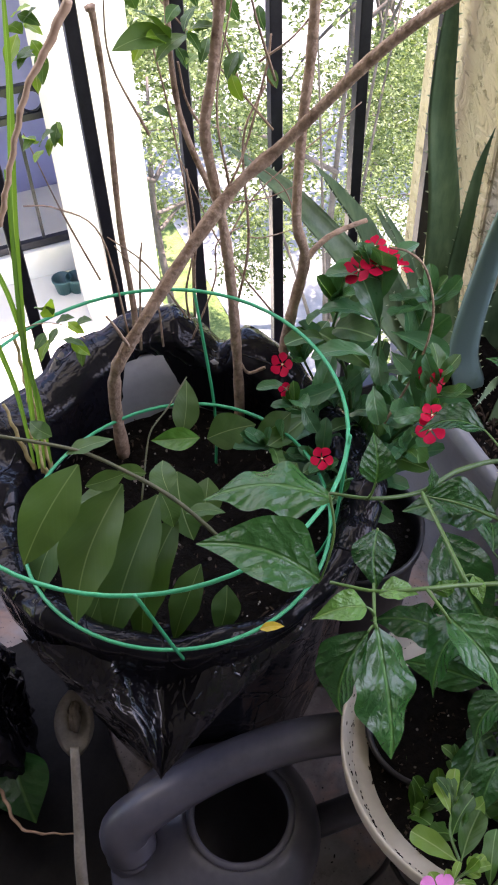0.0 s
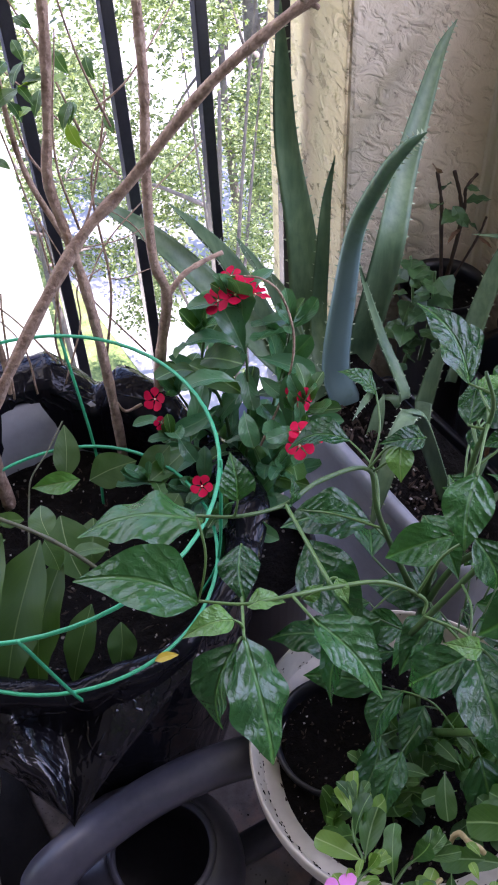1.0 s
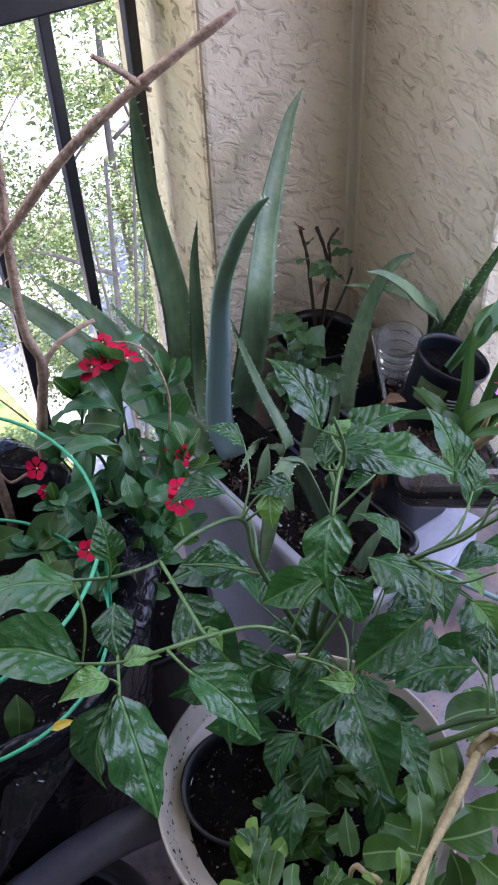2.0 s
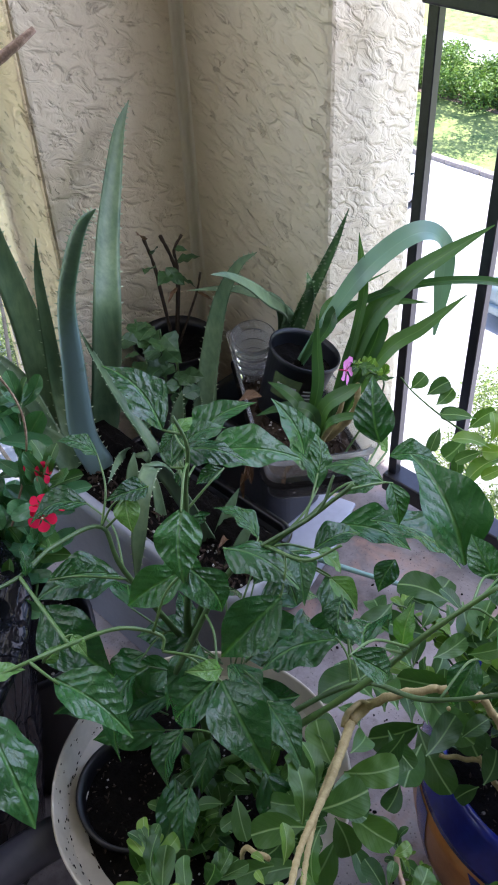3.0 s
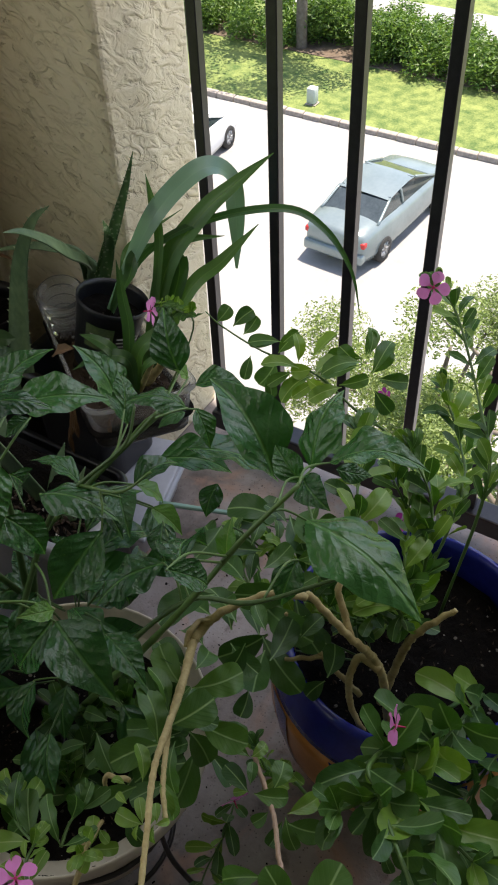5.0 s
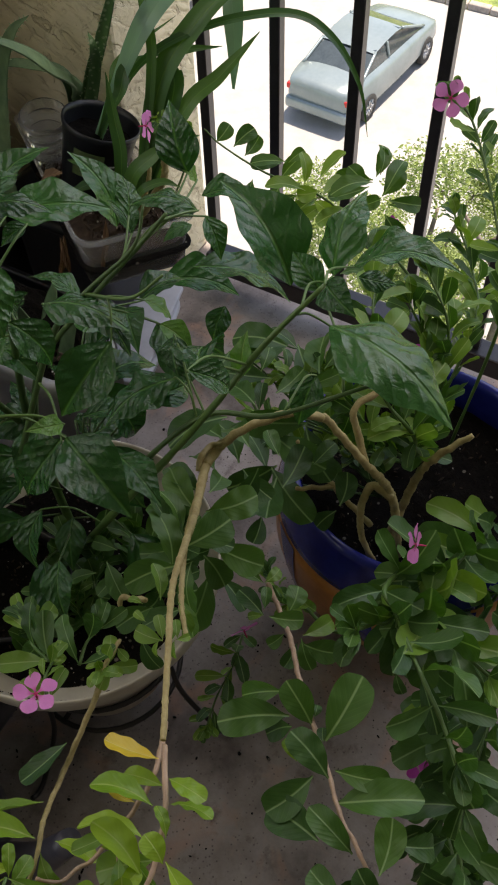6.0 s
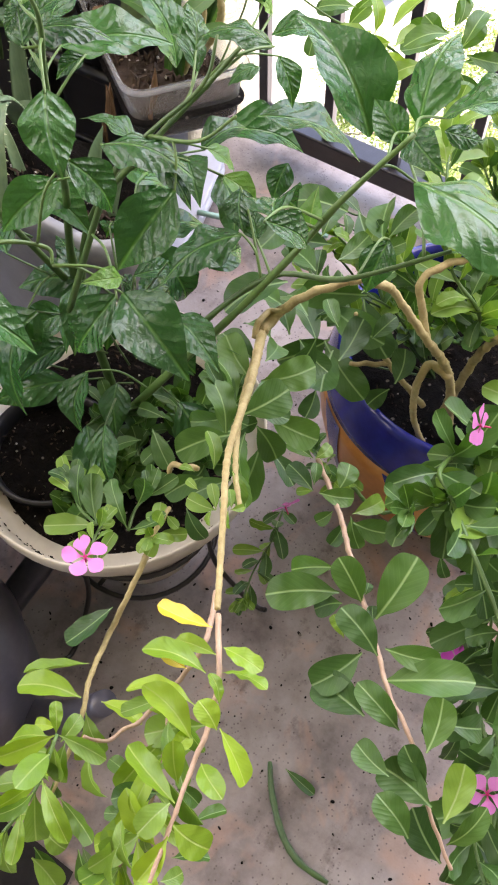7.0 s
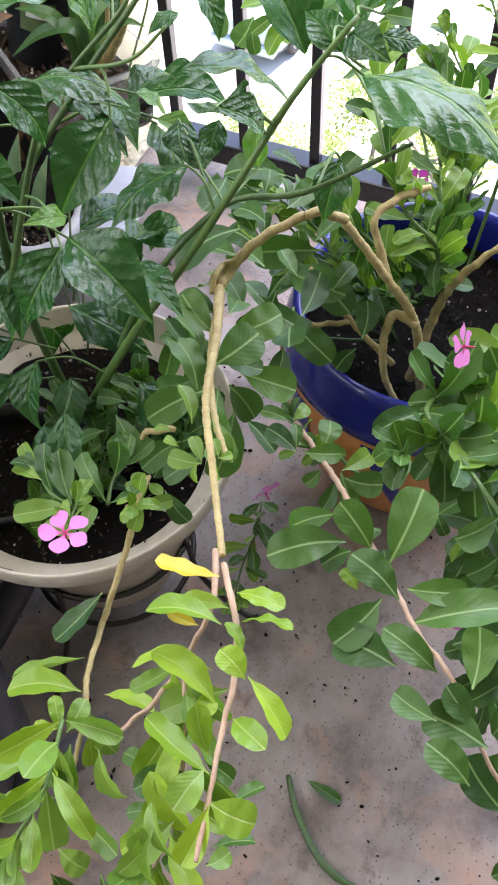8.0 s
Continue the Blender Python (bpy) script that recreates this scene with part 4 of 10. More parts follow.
def vinca_stem(parent, pts, wood, r0, r1, length, start=0.3, gap=0.022, mats=(VINCA_LEAF,), width=0.42, spread=1.0, seed=1, rise=0.45, end_tuft=True, thin=0.0):
    """A periwinkle shoot: a knobbly stem with crossed pairs of leaves and a tuft at its end."""
    rng = random.Random(seed)
    stem(parent, wood, pts, [r0, r1], knobs=0.22, seed=seed)
    path = smooth_path(pts, 12)
    seg = np.linalg.norm(np.diff(path, axis=0), axis=1)
    dist = np.concatenate([[0], np.cumsum(seg)])
    total = dist[-1]
    s, k = start * total, 0
    while s < total:
        i = min(int(np.searchsorted(dist, s)), len(path) - 1)
        p = Vector(path[i])
        t = Vector(path[min(i + 1, len(path) - 1)] - path[max(i - 1, 0)]).normalized()
        side = t.cross(Vector((0, 0, 1)))
        side = side.normalized() if side.length > 0.05 else Vector((1, 0, 0))
        side.rotate(Matrix.Rotation((k % 2) * math.pi / 2 + rng.uniform(-0.35, 0.35), 3, t))
        for sign in (1, -1):
            if rng.random() < thin:
                continue
            d = side * sign * spread * rng.uniform(0.55, 1.1) + t * rng.uniform(0.35, 1.1) + Vector((rng.uniform(-0.35, 0.35), rng.uniform(-0.35, 0.35), rise * rng.uniform(0.0, 1.2)))
            d.normalize()
            ln = length * rng.uniform(0.72, 1.15) * (0.75 + 0.25 * min(1, (total - s) / 0.05))
            leaf(parent, VINCA_SET, mats[rng.randrange(len(mats))], p + d * r1, p + d * ln, width * rng.uniform(0.85, 1.15), (t.x * 0.3 - 0.1 + rng.uniform(-0.5, 0.5), t.y * 0.3 - 0.1 + rng.uniform(-0.5, 0.5), 1.0))
        s += gap * rng.uniform(0.75, 1.3)
        k += 1
    if end_tuft:
        p, t = Vector(path[-1]), Vector(path[-1] - path[-3]).normalized()
        for k in range(6):
            d = (t * 0.9 + Vector((rng.uniform(-1, 1), rng.uniform(-1, 1), rng.uniform(0, 0.9))) * 0.8).normalized()
            leaf(parent, VINCA_SET, mats[rng.randrange(len(mats))], p, p + d * length * rng.uniform(0.35, 0.7), width * 0.95)


def strap_bm(pts, widths, fold=0.25, steps=7, hint=(0, 0, 1)):
    """A long grass-like blade along a curve, folded along its middle."""
    bm = bmesh.new()
    layer = bm.loops.layers.uv.new("UVMap")
    path = smooth_path([(*p, w) for p, w in zip(pts, widths)], steps)
    n = len(path)
    rows = []
    for i in range(n):
        t = Vector(path[min(i + 1, n - 1)][:3] - path[max(i - 1, 0)][:3]).normalized()
        side = t.cross(Vector(hint)).normalized()
        up = side.cross(t)
        row = []
        for j in range(5):
            s = j / 2 - 1
            w = max(path[i][3], 0.0004) * 0.5
            row.append((bm.verts.new(Vector(path[i][:3]) + side * s * w + up * fold * abs(s) * w), (0.5 + s * 0.5, i / (n - 1))))
        rows.append(row)
    for a, b in zip(rows, rows[1:]):
        for j in range(4):
            q = (a[j], a[j + 1], b[j + 1], b[j])
            face = bm.faces.new([c[0] for c in q])
            for loop, c in zip(face.loops, q):
                loop[layer].uv = c[1]
    return bm


def blade(parent, mat, pts, widths, fold=0.25, hint=(0, 0, 1), name="leaf"):
    at = parent.location
    return part(name, strap_bm([Vector(p) - at for p in pts], widths, fold, hint=hint), mat, parent)


def aloe_mat(name, dark, light, spots, bloom=None):
    m, nt, b = material(name)
    v = coords(nt)
    n = noise_tex(nt, v, 16, 4)
    col = ramp(nt, n, [(0.3, dark), (0.7, light)])
    if spots:
        vor = nt.nodes.new("ShaderNodeTexVoronoi")
        vor.inputs["Scale"].default_value = 110
        nt.links.new(v, vor.inputs["Vector"])
        col = mix(nt, ramp(nt, vor.outputs["Distance"], [(0.22, (0.8, 0.8, 0.8)), (0.34, (0, 0, 0))]), col, (0.35, 0.45, 0.3))
    streak = noise_tex(nt, coords(nt, (1.0, 1.0, 0.05)), 130, 3)
    col = mix(nt, 0.5, col, ramp(nt, streak, [(0.35, (0.6, 0.68, 0.6)), (0.65, (1.25, 1.2, 1.1))]), "MULTIPLY")
    if bloom:
        # waxy blue bloom on the lower half, rubbed off in patches
        sep = nt.nodes.new("ShaderNodeSeparateXYZ")
        nt.links.new(v, sep.inputs[0])
        edge = calc(nt, "ADD", sep.outputs[2], calc(nt, "MULTIPLY", noise_tex(nt, v, 22, 4), 0.16))
        col = mix(nt, ramp(nt, edge, [(0.36, (1, 1, 1)), (0.47, (0, 0, 0))]), col, bloom)
        col = mix(nt, ramp(nt, noise_tex(nt, coords(nt, (1.0, 1.0, 0.6)), 26, 3), [(0.60, (0, 0, 0)), (0.68, (0.7, 0.7, 0.7))]), col, dark)
    nt.links.new(col, b.inputs["Base Color"])
    b.inputs["Roughness"].default_value = 0.42
    b.inputs["Subsurface Weight"].default_value = 0.0
    bump(nt, b, noise_tex(nt, v, 90, 3), 0.2, 0.001)
    return m


ALOE = aloe_mat("aloe_skin", (0.085, 0.16, 0.085), (0.17, 0.26, 0.14), False)
ALOE_BLUE = aloe_mat("blue_aloe_skin", (0.07, 0.15, 0.085), (0.13, 0.23, 0.13), False, (0.16, 0.25, 0.25))
ALOE_SPOT = aloe_mat("spotted_aloe_skin", (0.065, 0.16, 0.065), (0.13, 0.26, 0.10), True)
TOOTH = grain_mat("pale_aloe_tooth", (0.40, 0.50, 0.32), (0.55, 0.62, 0.42), 80, 0.5)


def aloe_leaf(parent, mat, pts, width, hint, thick=0.3, teeth=True, shape=(1.0, 1.0, 0.72, 0.38, 0.03)):
    """A fleshy pointed leaf, hollow on its inner side, with small pale teeth along both edges."""
    at = parent.location
    n = len(pts)
    ws = [width * w for w in np.interp(np.linspace(0, 1, n), [0, 0.15, 0.5, 0.8, 1], shape)]
    path = smooth_path([(*(Vector(p) - at), w) for p, w in zip(pts, ws)], 10)
    n = len(path)
    bm, tb = bmesh.new(), bmesh.new()
    rings = []
    for i in range(n):
        t = Vector(path[min(i + 1, n - 1)][:3] - path[max(i - 1, 0)][:3]).normalized()
        side = t.cross(Vector(hint)).normalized()
        up = side.cross(t)
        p, w = Vector(path[i][:3]), path[i][3] * 0.5
        prof = [(-1, 0.22), (-0.72, 0.04), (-0.36, -0.05), (0, -0.09), (0.36, -0.05), (0.72, 0.04), (1, 0.22), (0.8, -0.18 - thick * 0.4), (0.4, -0.2 - thick), (0, -0.2 - thick * 1.25), (-0.4, -0.2 - thick), (-0.8, -0.18 - thick * 0.4)]
        rings.append([bm.verts.new(p + side * a * w + up * b * w) for a, b in prof])
        if teeth and 2 < i < n - 1 and i % 2 == 0:
            for s in (-1, 1):
                e = p + side * s * w + up * 0.2 * w
                k = min(1.0, 0.35 + width * 11)
                q = [tb.verts.new(e + t * 0.0020 * k), tb.verts.new(e - t * 0.0020 * k), tb.verts.new(e - up * 0.0020 * k), tb.verts.new(e + side * s * 0.0052 * k + t * 0.002 * k)]
                for f in ((0, 1, 3), (1, 2, 3), (2, 0, 3)):
                    tb.faces.new([q[k] for k in f])
    for a, b in zip(rings, rings[1:]):
        for j in range(12):
            bm.faces.new((a[j], b[j], b[(j + 1) % 12], a[(j + 1) % 12]))
    bm.faces.new(rings[-1])
    bmesh.ops.recalc_face_normals(bm, faces=bm.faces)
    ob = part("leaf", bm, mat, parent)
    if teeth:
        tagged(part("teeth", tb, TOOTH, ob, "small pale marginal teeth", smooth=False), kind="stuff")
    else:
        tb.free()
    return ob


def moved(bm, m):
    bm.transform(m)
    return bm


def grit(parent, spots, z, n, seed, white=0.2, size=0.0017):
    """Loose bits of perlite and bark on a patch of soil. spots: (x, y, radius) discs to strew."""
    rng = random.Random(seed)
    for mat, share, name in ((PERLITE, white, "perlite"), (BARK_BITS, 1 - white, "bark_litter")):
        verts, faces = [], []
        for k in range(int(n * share)):
            cx, cy, rad = spots[rng.randrange(len(spots))]
            a, r = rng.uniform(0, math.tau), rad * math.sqrt(rng.random())
            c = Vector((cx + r * math.cos(a), cy + r * math.sin(a), z + rng.uniform(-0.004, 0.006)))
            s = size * rng.uniform(0.4, 1.3)
            turn = Euler((rng.uniform(0, 3), rng.uniform(0, 3), rng.uniform(0, 3))).to_matrix()
            stretch = 1.0 if mat is PERLITE else rng.uniform(1.5, 4.0)
            i = len(verts)
            for q in ((stretch, 0, 0), (-stretch, 0, 0), (0, 0.8, 0), (0, -1, 0), (0, 0, 0.7), (0, 0, -0.8)):
                verts.append(c + turn @ (Vector(q) * s))
            faces += [(i + p, i + q, i + e) for p in (0, 1) for q in (2, 3) for e in (4, 5)]
        tagged(from_arrays(name, verts, faces, mat, parent), kind="stuff")


# ---- cream pot on a wire stand, with the pepper plant ----
cream = thing("plant_pot", (0.635, 0.532, 0.0), "round cream plastic pot with soil-stained rim on a wire stand", "plant pot")
part("pot_body", lathe_bm([(0.0, 0.075), (0.085, 0.075), (0.094, 0.085), (0.150, 0.335), (0.178, 0.343), (0.183, 0.348), (0.1845, 0.373), (0.1835, 0.376), (0.1815, 0.376), (0.180, 0.373), (0.167, 0.335), (0.145, 0.31), (0.085, 0.10), (0.0, 0.095)], 64), CREAM_PLASTIC, cream)
part("soil", soil_bm(0.166, 0.331, 0.007, seed=3), SOIL, cream, "dark potting soil flecked with white grit")
grit(cream, [(0, 0, 0.155)], 0.335, 420, 5)
speck_rng = random.Random(58)
specks = bmesh.new()
for k in range(240):
    a, f = speck_rng.gauss(2.8, 0.9), speck_rng.random() ** 3.5
    r, size = 0.1665 + 0.0130 * f, speck_rng.uniform(0.0006, 0.0021)
    spot = Matrix.Translation((r * math.cos(a), r * math.sin(a), 0.336 + 0.037 * f)) @ Matrix.Rotation(a, 4, "Z") @ Matrix.Diagonal((0.4 * size, size * speck_rng.uniform(0.7, 1.8), size, 1))
    bmesh.ops.create_icosphere(specks, subdivisions=1, radius=1.0, matrix=spot)
tagged(part("soil_specks", specks, SOIL, cream, "crumbs of soil stuck inside the rim"), kind="stuff")
stand = thing("plant_stand", (0.635, 0.532, 0.0), "black wire plant stand on the concrete floor", "plant stand")
part("ring", tube_bm([(0.118 * math.cos(k * math.tau / 40), 0.118 * math.sin(k * math.tau / 40), 0.17) for k in range(40)], 0.004, 6, closed=True), BLACK_WIRE, stand)
part("ring", tube_bm([(0.110 * math.cos(k * math.tau / 40), 0.110 * math.sin(k * math.tau / 40), 0.071) for k in range(40)], 0.004, 6, closed=True), BLACK_WIRE, stand)
part("brace", tube_bm([(-0.110, 0, 0.070), (0, 0, 0.070), (0.110, 0, 0.070)], 0.004, 6, 3), BLACK_WIRE, stand)
for k in range(4):
    a = radians(-88 + 90 * k)
    c, s = math.cos(a), math.sin(a)
    part("leg", tube_bm([(0.120 * c, 0.120 * s, 0.18), (0.132 * c, 0.132 * s, 0.09), (0.178 * c, 0.178 * s, 0.02), (0.200 * c, 0.200 * s, 0.006), (0.212 * c, 0.212 * s, 0.014)], 0.004, 6, 5), BLACK_WIRE, stand)
nursery = thing("nursery_pot", (0.580, 0.590, 0.014), "small black nursery pot sunk in the cream pot's soil", "nursery pot")
part("pot_body", lathe_bm([(0.0, 0.26), (0.064, 0.26), (0.074, 0.325), (0.079, 0.327), (0.079, 0.338), (0.075, 0.338), (0.070, 0.322), (0.062, 0.27), (0.0, 0.268)], 48), BLACK_PLASTIC, nursery)
part("soil", soil_bm(0.070, 0.308, 0.006, seed=8), SOIL, nursery)
grit(nursery, [(0, 0, 0.065)], 0.311, 130, 6)

# ---- blue and orange glazed pot ----
blue = thing("glazed_pot", (1.000, 0.220, 0.0), "cobalt blue and orange glazed pottery planter on the floor", "plant pot")
part("rim_band", lathe_bm([(0.190, 0.268), (0.1955, 0.274), (0.193, 0.288), (0.187, 0.31), (0.181, 0.335), (0.177, 0.344), (0.170, 0.345), (0.164, 0.335), (0.165, 0.29), (0.170, 0.24)], 64), BLUE_GLAZE, blue, "cobalt blue glazed rim")
part("pot_body", lathe_bm([(0.0, 0.0), (0.120, 0.0), (0.130, 0.012), (0.160, 0.07), (0.186, 0.14), (0.1965, 0.20), (0.1965, 0.242), (0.1955, 0.267), (0.183, 0.268), (0.178, 0.18), (0.11, 0.02), (0.0, 0.015)], 64), ORANGE_GLAZE, blue, "orange glazed pot body")
for k in range(9):
    a = k * math.tau / 9 + 0.35
    sw = bmesh.new()
    rows = []
    for i in range(9):
        u = i / 8
        zz = 0.268 - 0.20 * u
        rad = np.interp(zz, [0.012, 0.07, 0.14, 0.20, 0.242, 0.267], [0.130, 0.160, 0.186, 0.1965, 0.1965, 0.1955]) + 0.0016
        half = 0.12 * (1 - u) ** 1.6 + 0.012
        rows.append([sw.verts.new((rad * math.cos(a + 0.25 * u + h), rad * math.sin(a + 0.25 * u + h), zz)) for h in (-half, -half * 0.33, half * 0.33, half)])
    for p, q in zip(rows, rows[1:]):
        for j in range(3):
            sw.faces.new((p[j], q[j], q[j + 1], p[j + 1]))
    part("painted_petal", sw, BLUE_GLAZE, blue)
part("soil", soil_bm(0.160, 0.285, 0.010, seed=5), SOIL, blue, "dark moist potting soil")
grit(blue, [(0, 0, 0.15)], 0.289, 350, 7)

# ---- big tub wrapped in a bin bag ----
tub_c = Vector((0.390, 0.925, 0.0))
tub = thing("shrub_tub", tub_c, "large grey tub wrapped in a black bin bag", "plant tub")
tub_bm = lathe_bm([(0.0, 0.0), (0.155, 0.0), (0.165, 0.02), (0.210, 0.475), (0.221, 0.480), (0.221, 0.505), (0.212, 0.505), (0.205, 0.47), (0.155, 0.03), (0.0, 0.025)], 64)
for v in tub_bm.verts:
    # the old tub is flexed: its rim stands higher on the side by the rails
    side = max(0.0, math.cos(math.atan2(v.co.y, v.co.x) - radians(84)))
    v.co.z *= 1 + 0.09 * side ** 4 * (v.co.z > 0.2)
part("pot_body", tub_bm, GREY_PLASTIC, tub)
part("soil", soil_bm(0.206, 0.452, 0.014, seed=11), SOIL, tub, "dark potting soil")
grit(tub, [(0, 0, 0.19)], 0.457, 420, 8, 0.16)


BAG_EDGE_A = [0, 30, 39, 51, 58, 66, 72, 81, 92, 100, 113, 137, 180, 270, 360]
BAG_EDGE_Z = [0.508, 0.512, 0.530, 0.555, 0.538, 0.566, 0.586, 0.572, 0.570, 0.562, 0.548, 0.535, 0.514, 0.508, 0.512]


def bag_bm():
    """A crumpled film: up the outside of the tub, over its rim and a little way down inside."""
    bm = bmesh.new()
    segs, rows = 190, 56
    grid = []
    for i in range(rows + 1):
        u = i / rows
        row = []
        for k in range(segs):
            a = k * math.tau / segs
            back = 0.5 + 0.5 * math.sin(a - 0.2)
            bare = max(0.0, math.cos(a - radians(84))) ** 42
            top = float(np.interp(math.degrees(a) % 360, BAG_EDGE_A, BAG_EDGE_Z)) + 0.010 * noise.noise(Vector((math.cos(a) * 4, math.sin(a) * 4, 3)))
            front = max(0.0, math.cos(a - radians(262))) ** 0.7
            out = (0.018 + 0.026 * back * (1 - max(0.0, math.cos(a)) ** 2)) * (1 - 0.85 * front)
            if u < 0.66:
                q = u / 0.66
                r, zz = 0.170 + (0.228 + out - 0.170) * q, 0.004 + (top - 0.004) * q
                r += 0.012 * math.sin(q * math.pi) * (1 - front)
            elif u < 0.76:
                q = (u - 0.66) / 0.10
                r, zz = 0.228 + out - (out + 0.026) * q * (1 - bare * 0.5), top + 0.012 * math.sin(q * math.pi) - 0.006 * q
            else:
                q = (u - 0.76) / 0.24
                r, zz = 0.202 + 0.018 * bare - 0.006 * q, top - 0.006 - (top - 0.462) * q * (1 - 0.9 * bare)
            p = Vector((math.cos(a), math.sin(a), 0))
            n1 = noise.noise(Vector((p.x * 4, p.y * 4, zz * 7)))
            n2 = noise.noise(Vector((p.x * 11 + 5, p.y * 11, zz * 9)))
            fold = abs(noise.noise(Vector((p.x * 8, p.y * 8, zz * 2.0 + 9))))
            amp = 1.0 if u < 0.7 else 0.0
            calm = 1.0 - 0.75 * min(max((u - 0.42) / 0.2, 0.0), 1.0)
            r += amp * (1 - 0.7 * front) * min(1, u * 4) * (0.016 * n1 + calm * (0.008 * n2 - 0.026 * fold) + 0.012)
            zz += (0.012 * n1 + 0.003 * n2) * min(1, u * 3)
            row.append(bm.verts.new((r * p.x, r * p.y, max(zz, 0.003))))
        grid.append(row)
    for a, b in zip(grid, grid[1:]):
        for k in range(segs):
            bm.faces.new((a[k], a[(k + 1) % segs], b[(k + 1) % segs], b[k]))
    return bm


bag = tagged(part("bin_bag", bag_bm(), BAG), "crumpled glossy black plastic bin bag round a tub", "bin bag")
bag.location = tub_c

flap = bmesh.new()
flap_rows = []
FL_LEFT, FL_RIGHT, FL_TIP = Vector((-0.236, -0.123, 0.492)), Vector((0.078, -0.224, 0.481)), Vector((-0.133, -0.268, 0.360))
for i in range(25):
    row = []
    for j in range(41):
        u, s_ = i / 24, j / 20 - 1
        p = FL_LEFT.lerp(FL_RIGHT, 0.5 + 0.5 * s_).lerp(FL_TIP, u)
        off = s_ + 0.05
        valley = max(0.0, 1 - abs(off) / 0.38) * (1 - u) ** 0.8
        p += Vector((0.0, -0.045, 0.005)) * (1 - s_ * s_) * math.sin(math.pi * min(1, u * 0.75 + 0.12)) * 0.75
        p += Vector((0.0, 0.050, -0.035)) * valley
        p += Vector((0, -1, 0.4)) * (0.010 * noise.noise(Vector((s_ * 3, u * 2, 2))) + 0.013 * (abs(noise.noise(Vector((s_ * 5 + u * 4, u * 3 - s_ * 2, 5)))) - 0.2) + 0.005 * (abs(noise.noise(Vector((s_ * 13 + u * 9, u * 5 - s_ * 4, 8)))) - 0.2)) * (1 - 0.6 * u)
        row.append(flap.verts.new(p))
    flap_rows.append(row)
for p, q in zip(flap_rows, flap_rows[1:]):
    for j in range(40):
        flap.faces.new((p[j], q[j], q[j + 1], p[j + 1]))

part("loose_fold", flap, BAG_FOLD, bag, "loose hanging fold of black film")

CANE_GREEN = grain_mat("pale_green_cane", (0.16, 0.30, 0.24), (0.24, 0.40, 0.32), 60, 0.4)

# ---- wire plant cage ----
cage = thing("plant_cage", (0.36, 0.88, 0.46), "green coated wire plant cage stuck in the tub", "plant cage")


def cage_ring(cx, cy, r, zz):
    at = cage.location
    return part("ring", tube_bm([(cx + r * math.cos(k * math.tau / 60) - at.x, cy + r * math.sin(k * math.tau / 60) - at.y, zz + 0.006 * math.sin(k * math.tau / 30) - at.z) for k in range(60)], 0.0023, 7, closed=True), CAGE_GREEN, cage)


cage_ring(0.347, 0.885, 0.222, 0.690)
cage_ring(0.369, 0.873, 0.184, 0.530)
for a in (56, 252, 330):
    c, s = math.cos(radians(a)), math.sin(radians(a))
    stem(cage, CAGE_GREEN, [(0.347 + 0.224 * c, 0.885 + 0.224 * s, 0.697), (0.369 + 0.186 * c, 0.873 + 0.186 * s, 0.53), (0.375 + 0.15 * c, 0.873 + 0.15 * s, 0.44)], 0.0020, "leg", 7, 5, 0.0)

# ---- watering can ----

HANDLE_LINE = [(-0.096, 0.012, 0.215), (-0.096, 0.021, 0.250), (-0.062, 0.023, 0.282), (-0.003, 0.025, 0.302), (0.056, 0.026, 0.312), (0.122, 0.021, 0.315), (0.186, 0.010, 0.308), (0.234, 0.000, 0.285), (0.263, -0.008, 0.230), (0.255, -0.024, 0.140), (0.13, 0.0, 0.06)]
can = thing("watering_can", (0.296, 0.628, 0.0), "dark charcoal plastic watering can on the floor", "watering can")
can_bm = lathe_bm([(0.0, 0.0), (0.118, 0.0), (0.130, 0.012), (0.138, 0.10), (0.135, 0.15), (0.124, 0.185), (0.103, 0.213), (0.080, 0.230), (0.066, 0.238), (0.062, 0.234), (0.066, 0.222), (0.10, 0.19), (0.122, 0.10), (0.10, 0.02), (0.0, 0.015)], 64)
for v in can_bm.verts:
    lean = min(max((v.co.z - 0.14) / 0.09, 0.0), 1.1)
    v.co.x += 0.044 * lean
    v.co.y -= 0.010 * lean
part("can_body", can_bm, CAN_PLASTIC, can)
part("handle", tube_bm(HANDLE_LINE, [0.033, 0.031, 0.028, 0.026, 0.026, 0.026, 0.026, 0.026, 0.025, 0.022, 0.022], 18, 10), CAN_PLASTIC, can)
part("handle_boss", tube_bm([(HANDLE_LINE[0][0], HANDLE_LINE[0][1] + 0.012, 0.17), (HANDLE_LINE[0][0], HANDLE_LINE[0][1] + 0.004, 0.205)], [0.036, 0.031], 20, 4), CAN_PLASTIC, can)
part("collar", tube_bm([(0.0445 + 0.064 * math.cos(k * math.tau / 40), -0.010 + 0.064 * math.sin(k * math.tau / 40), 0.238) for k in range(40)], 0.005, 8, closed=True), CAN_PLASTIC, can)
part("spout", tube_bm([(0.03, -0.125, 0.05), (0.06, -0.19, 0.11), (0.09, -0.24, 0.20)], [0.03, 0.022, 0.016], 14, 6), CAN_PLASTIC, can)

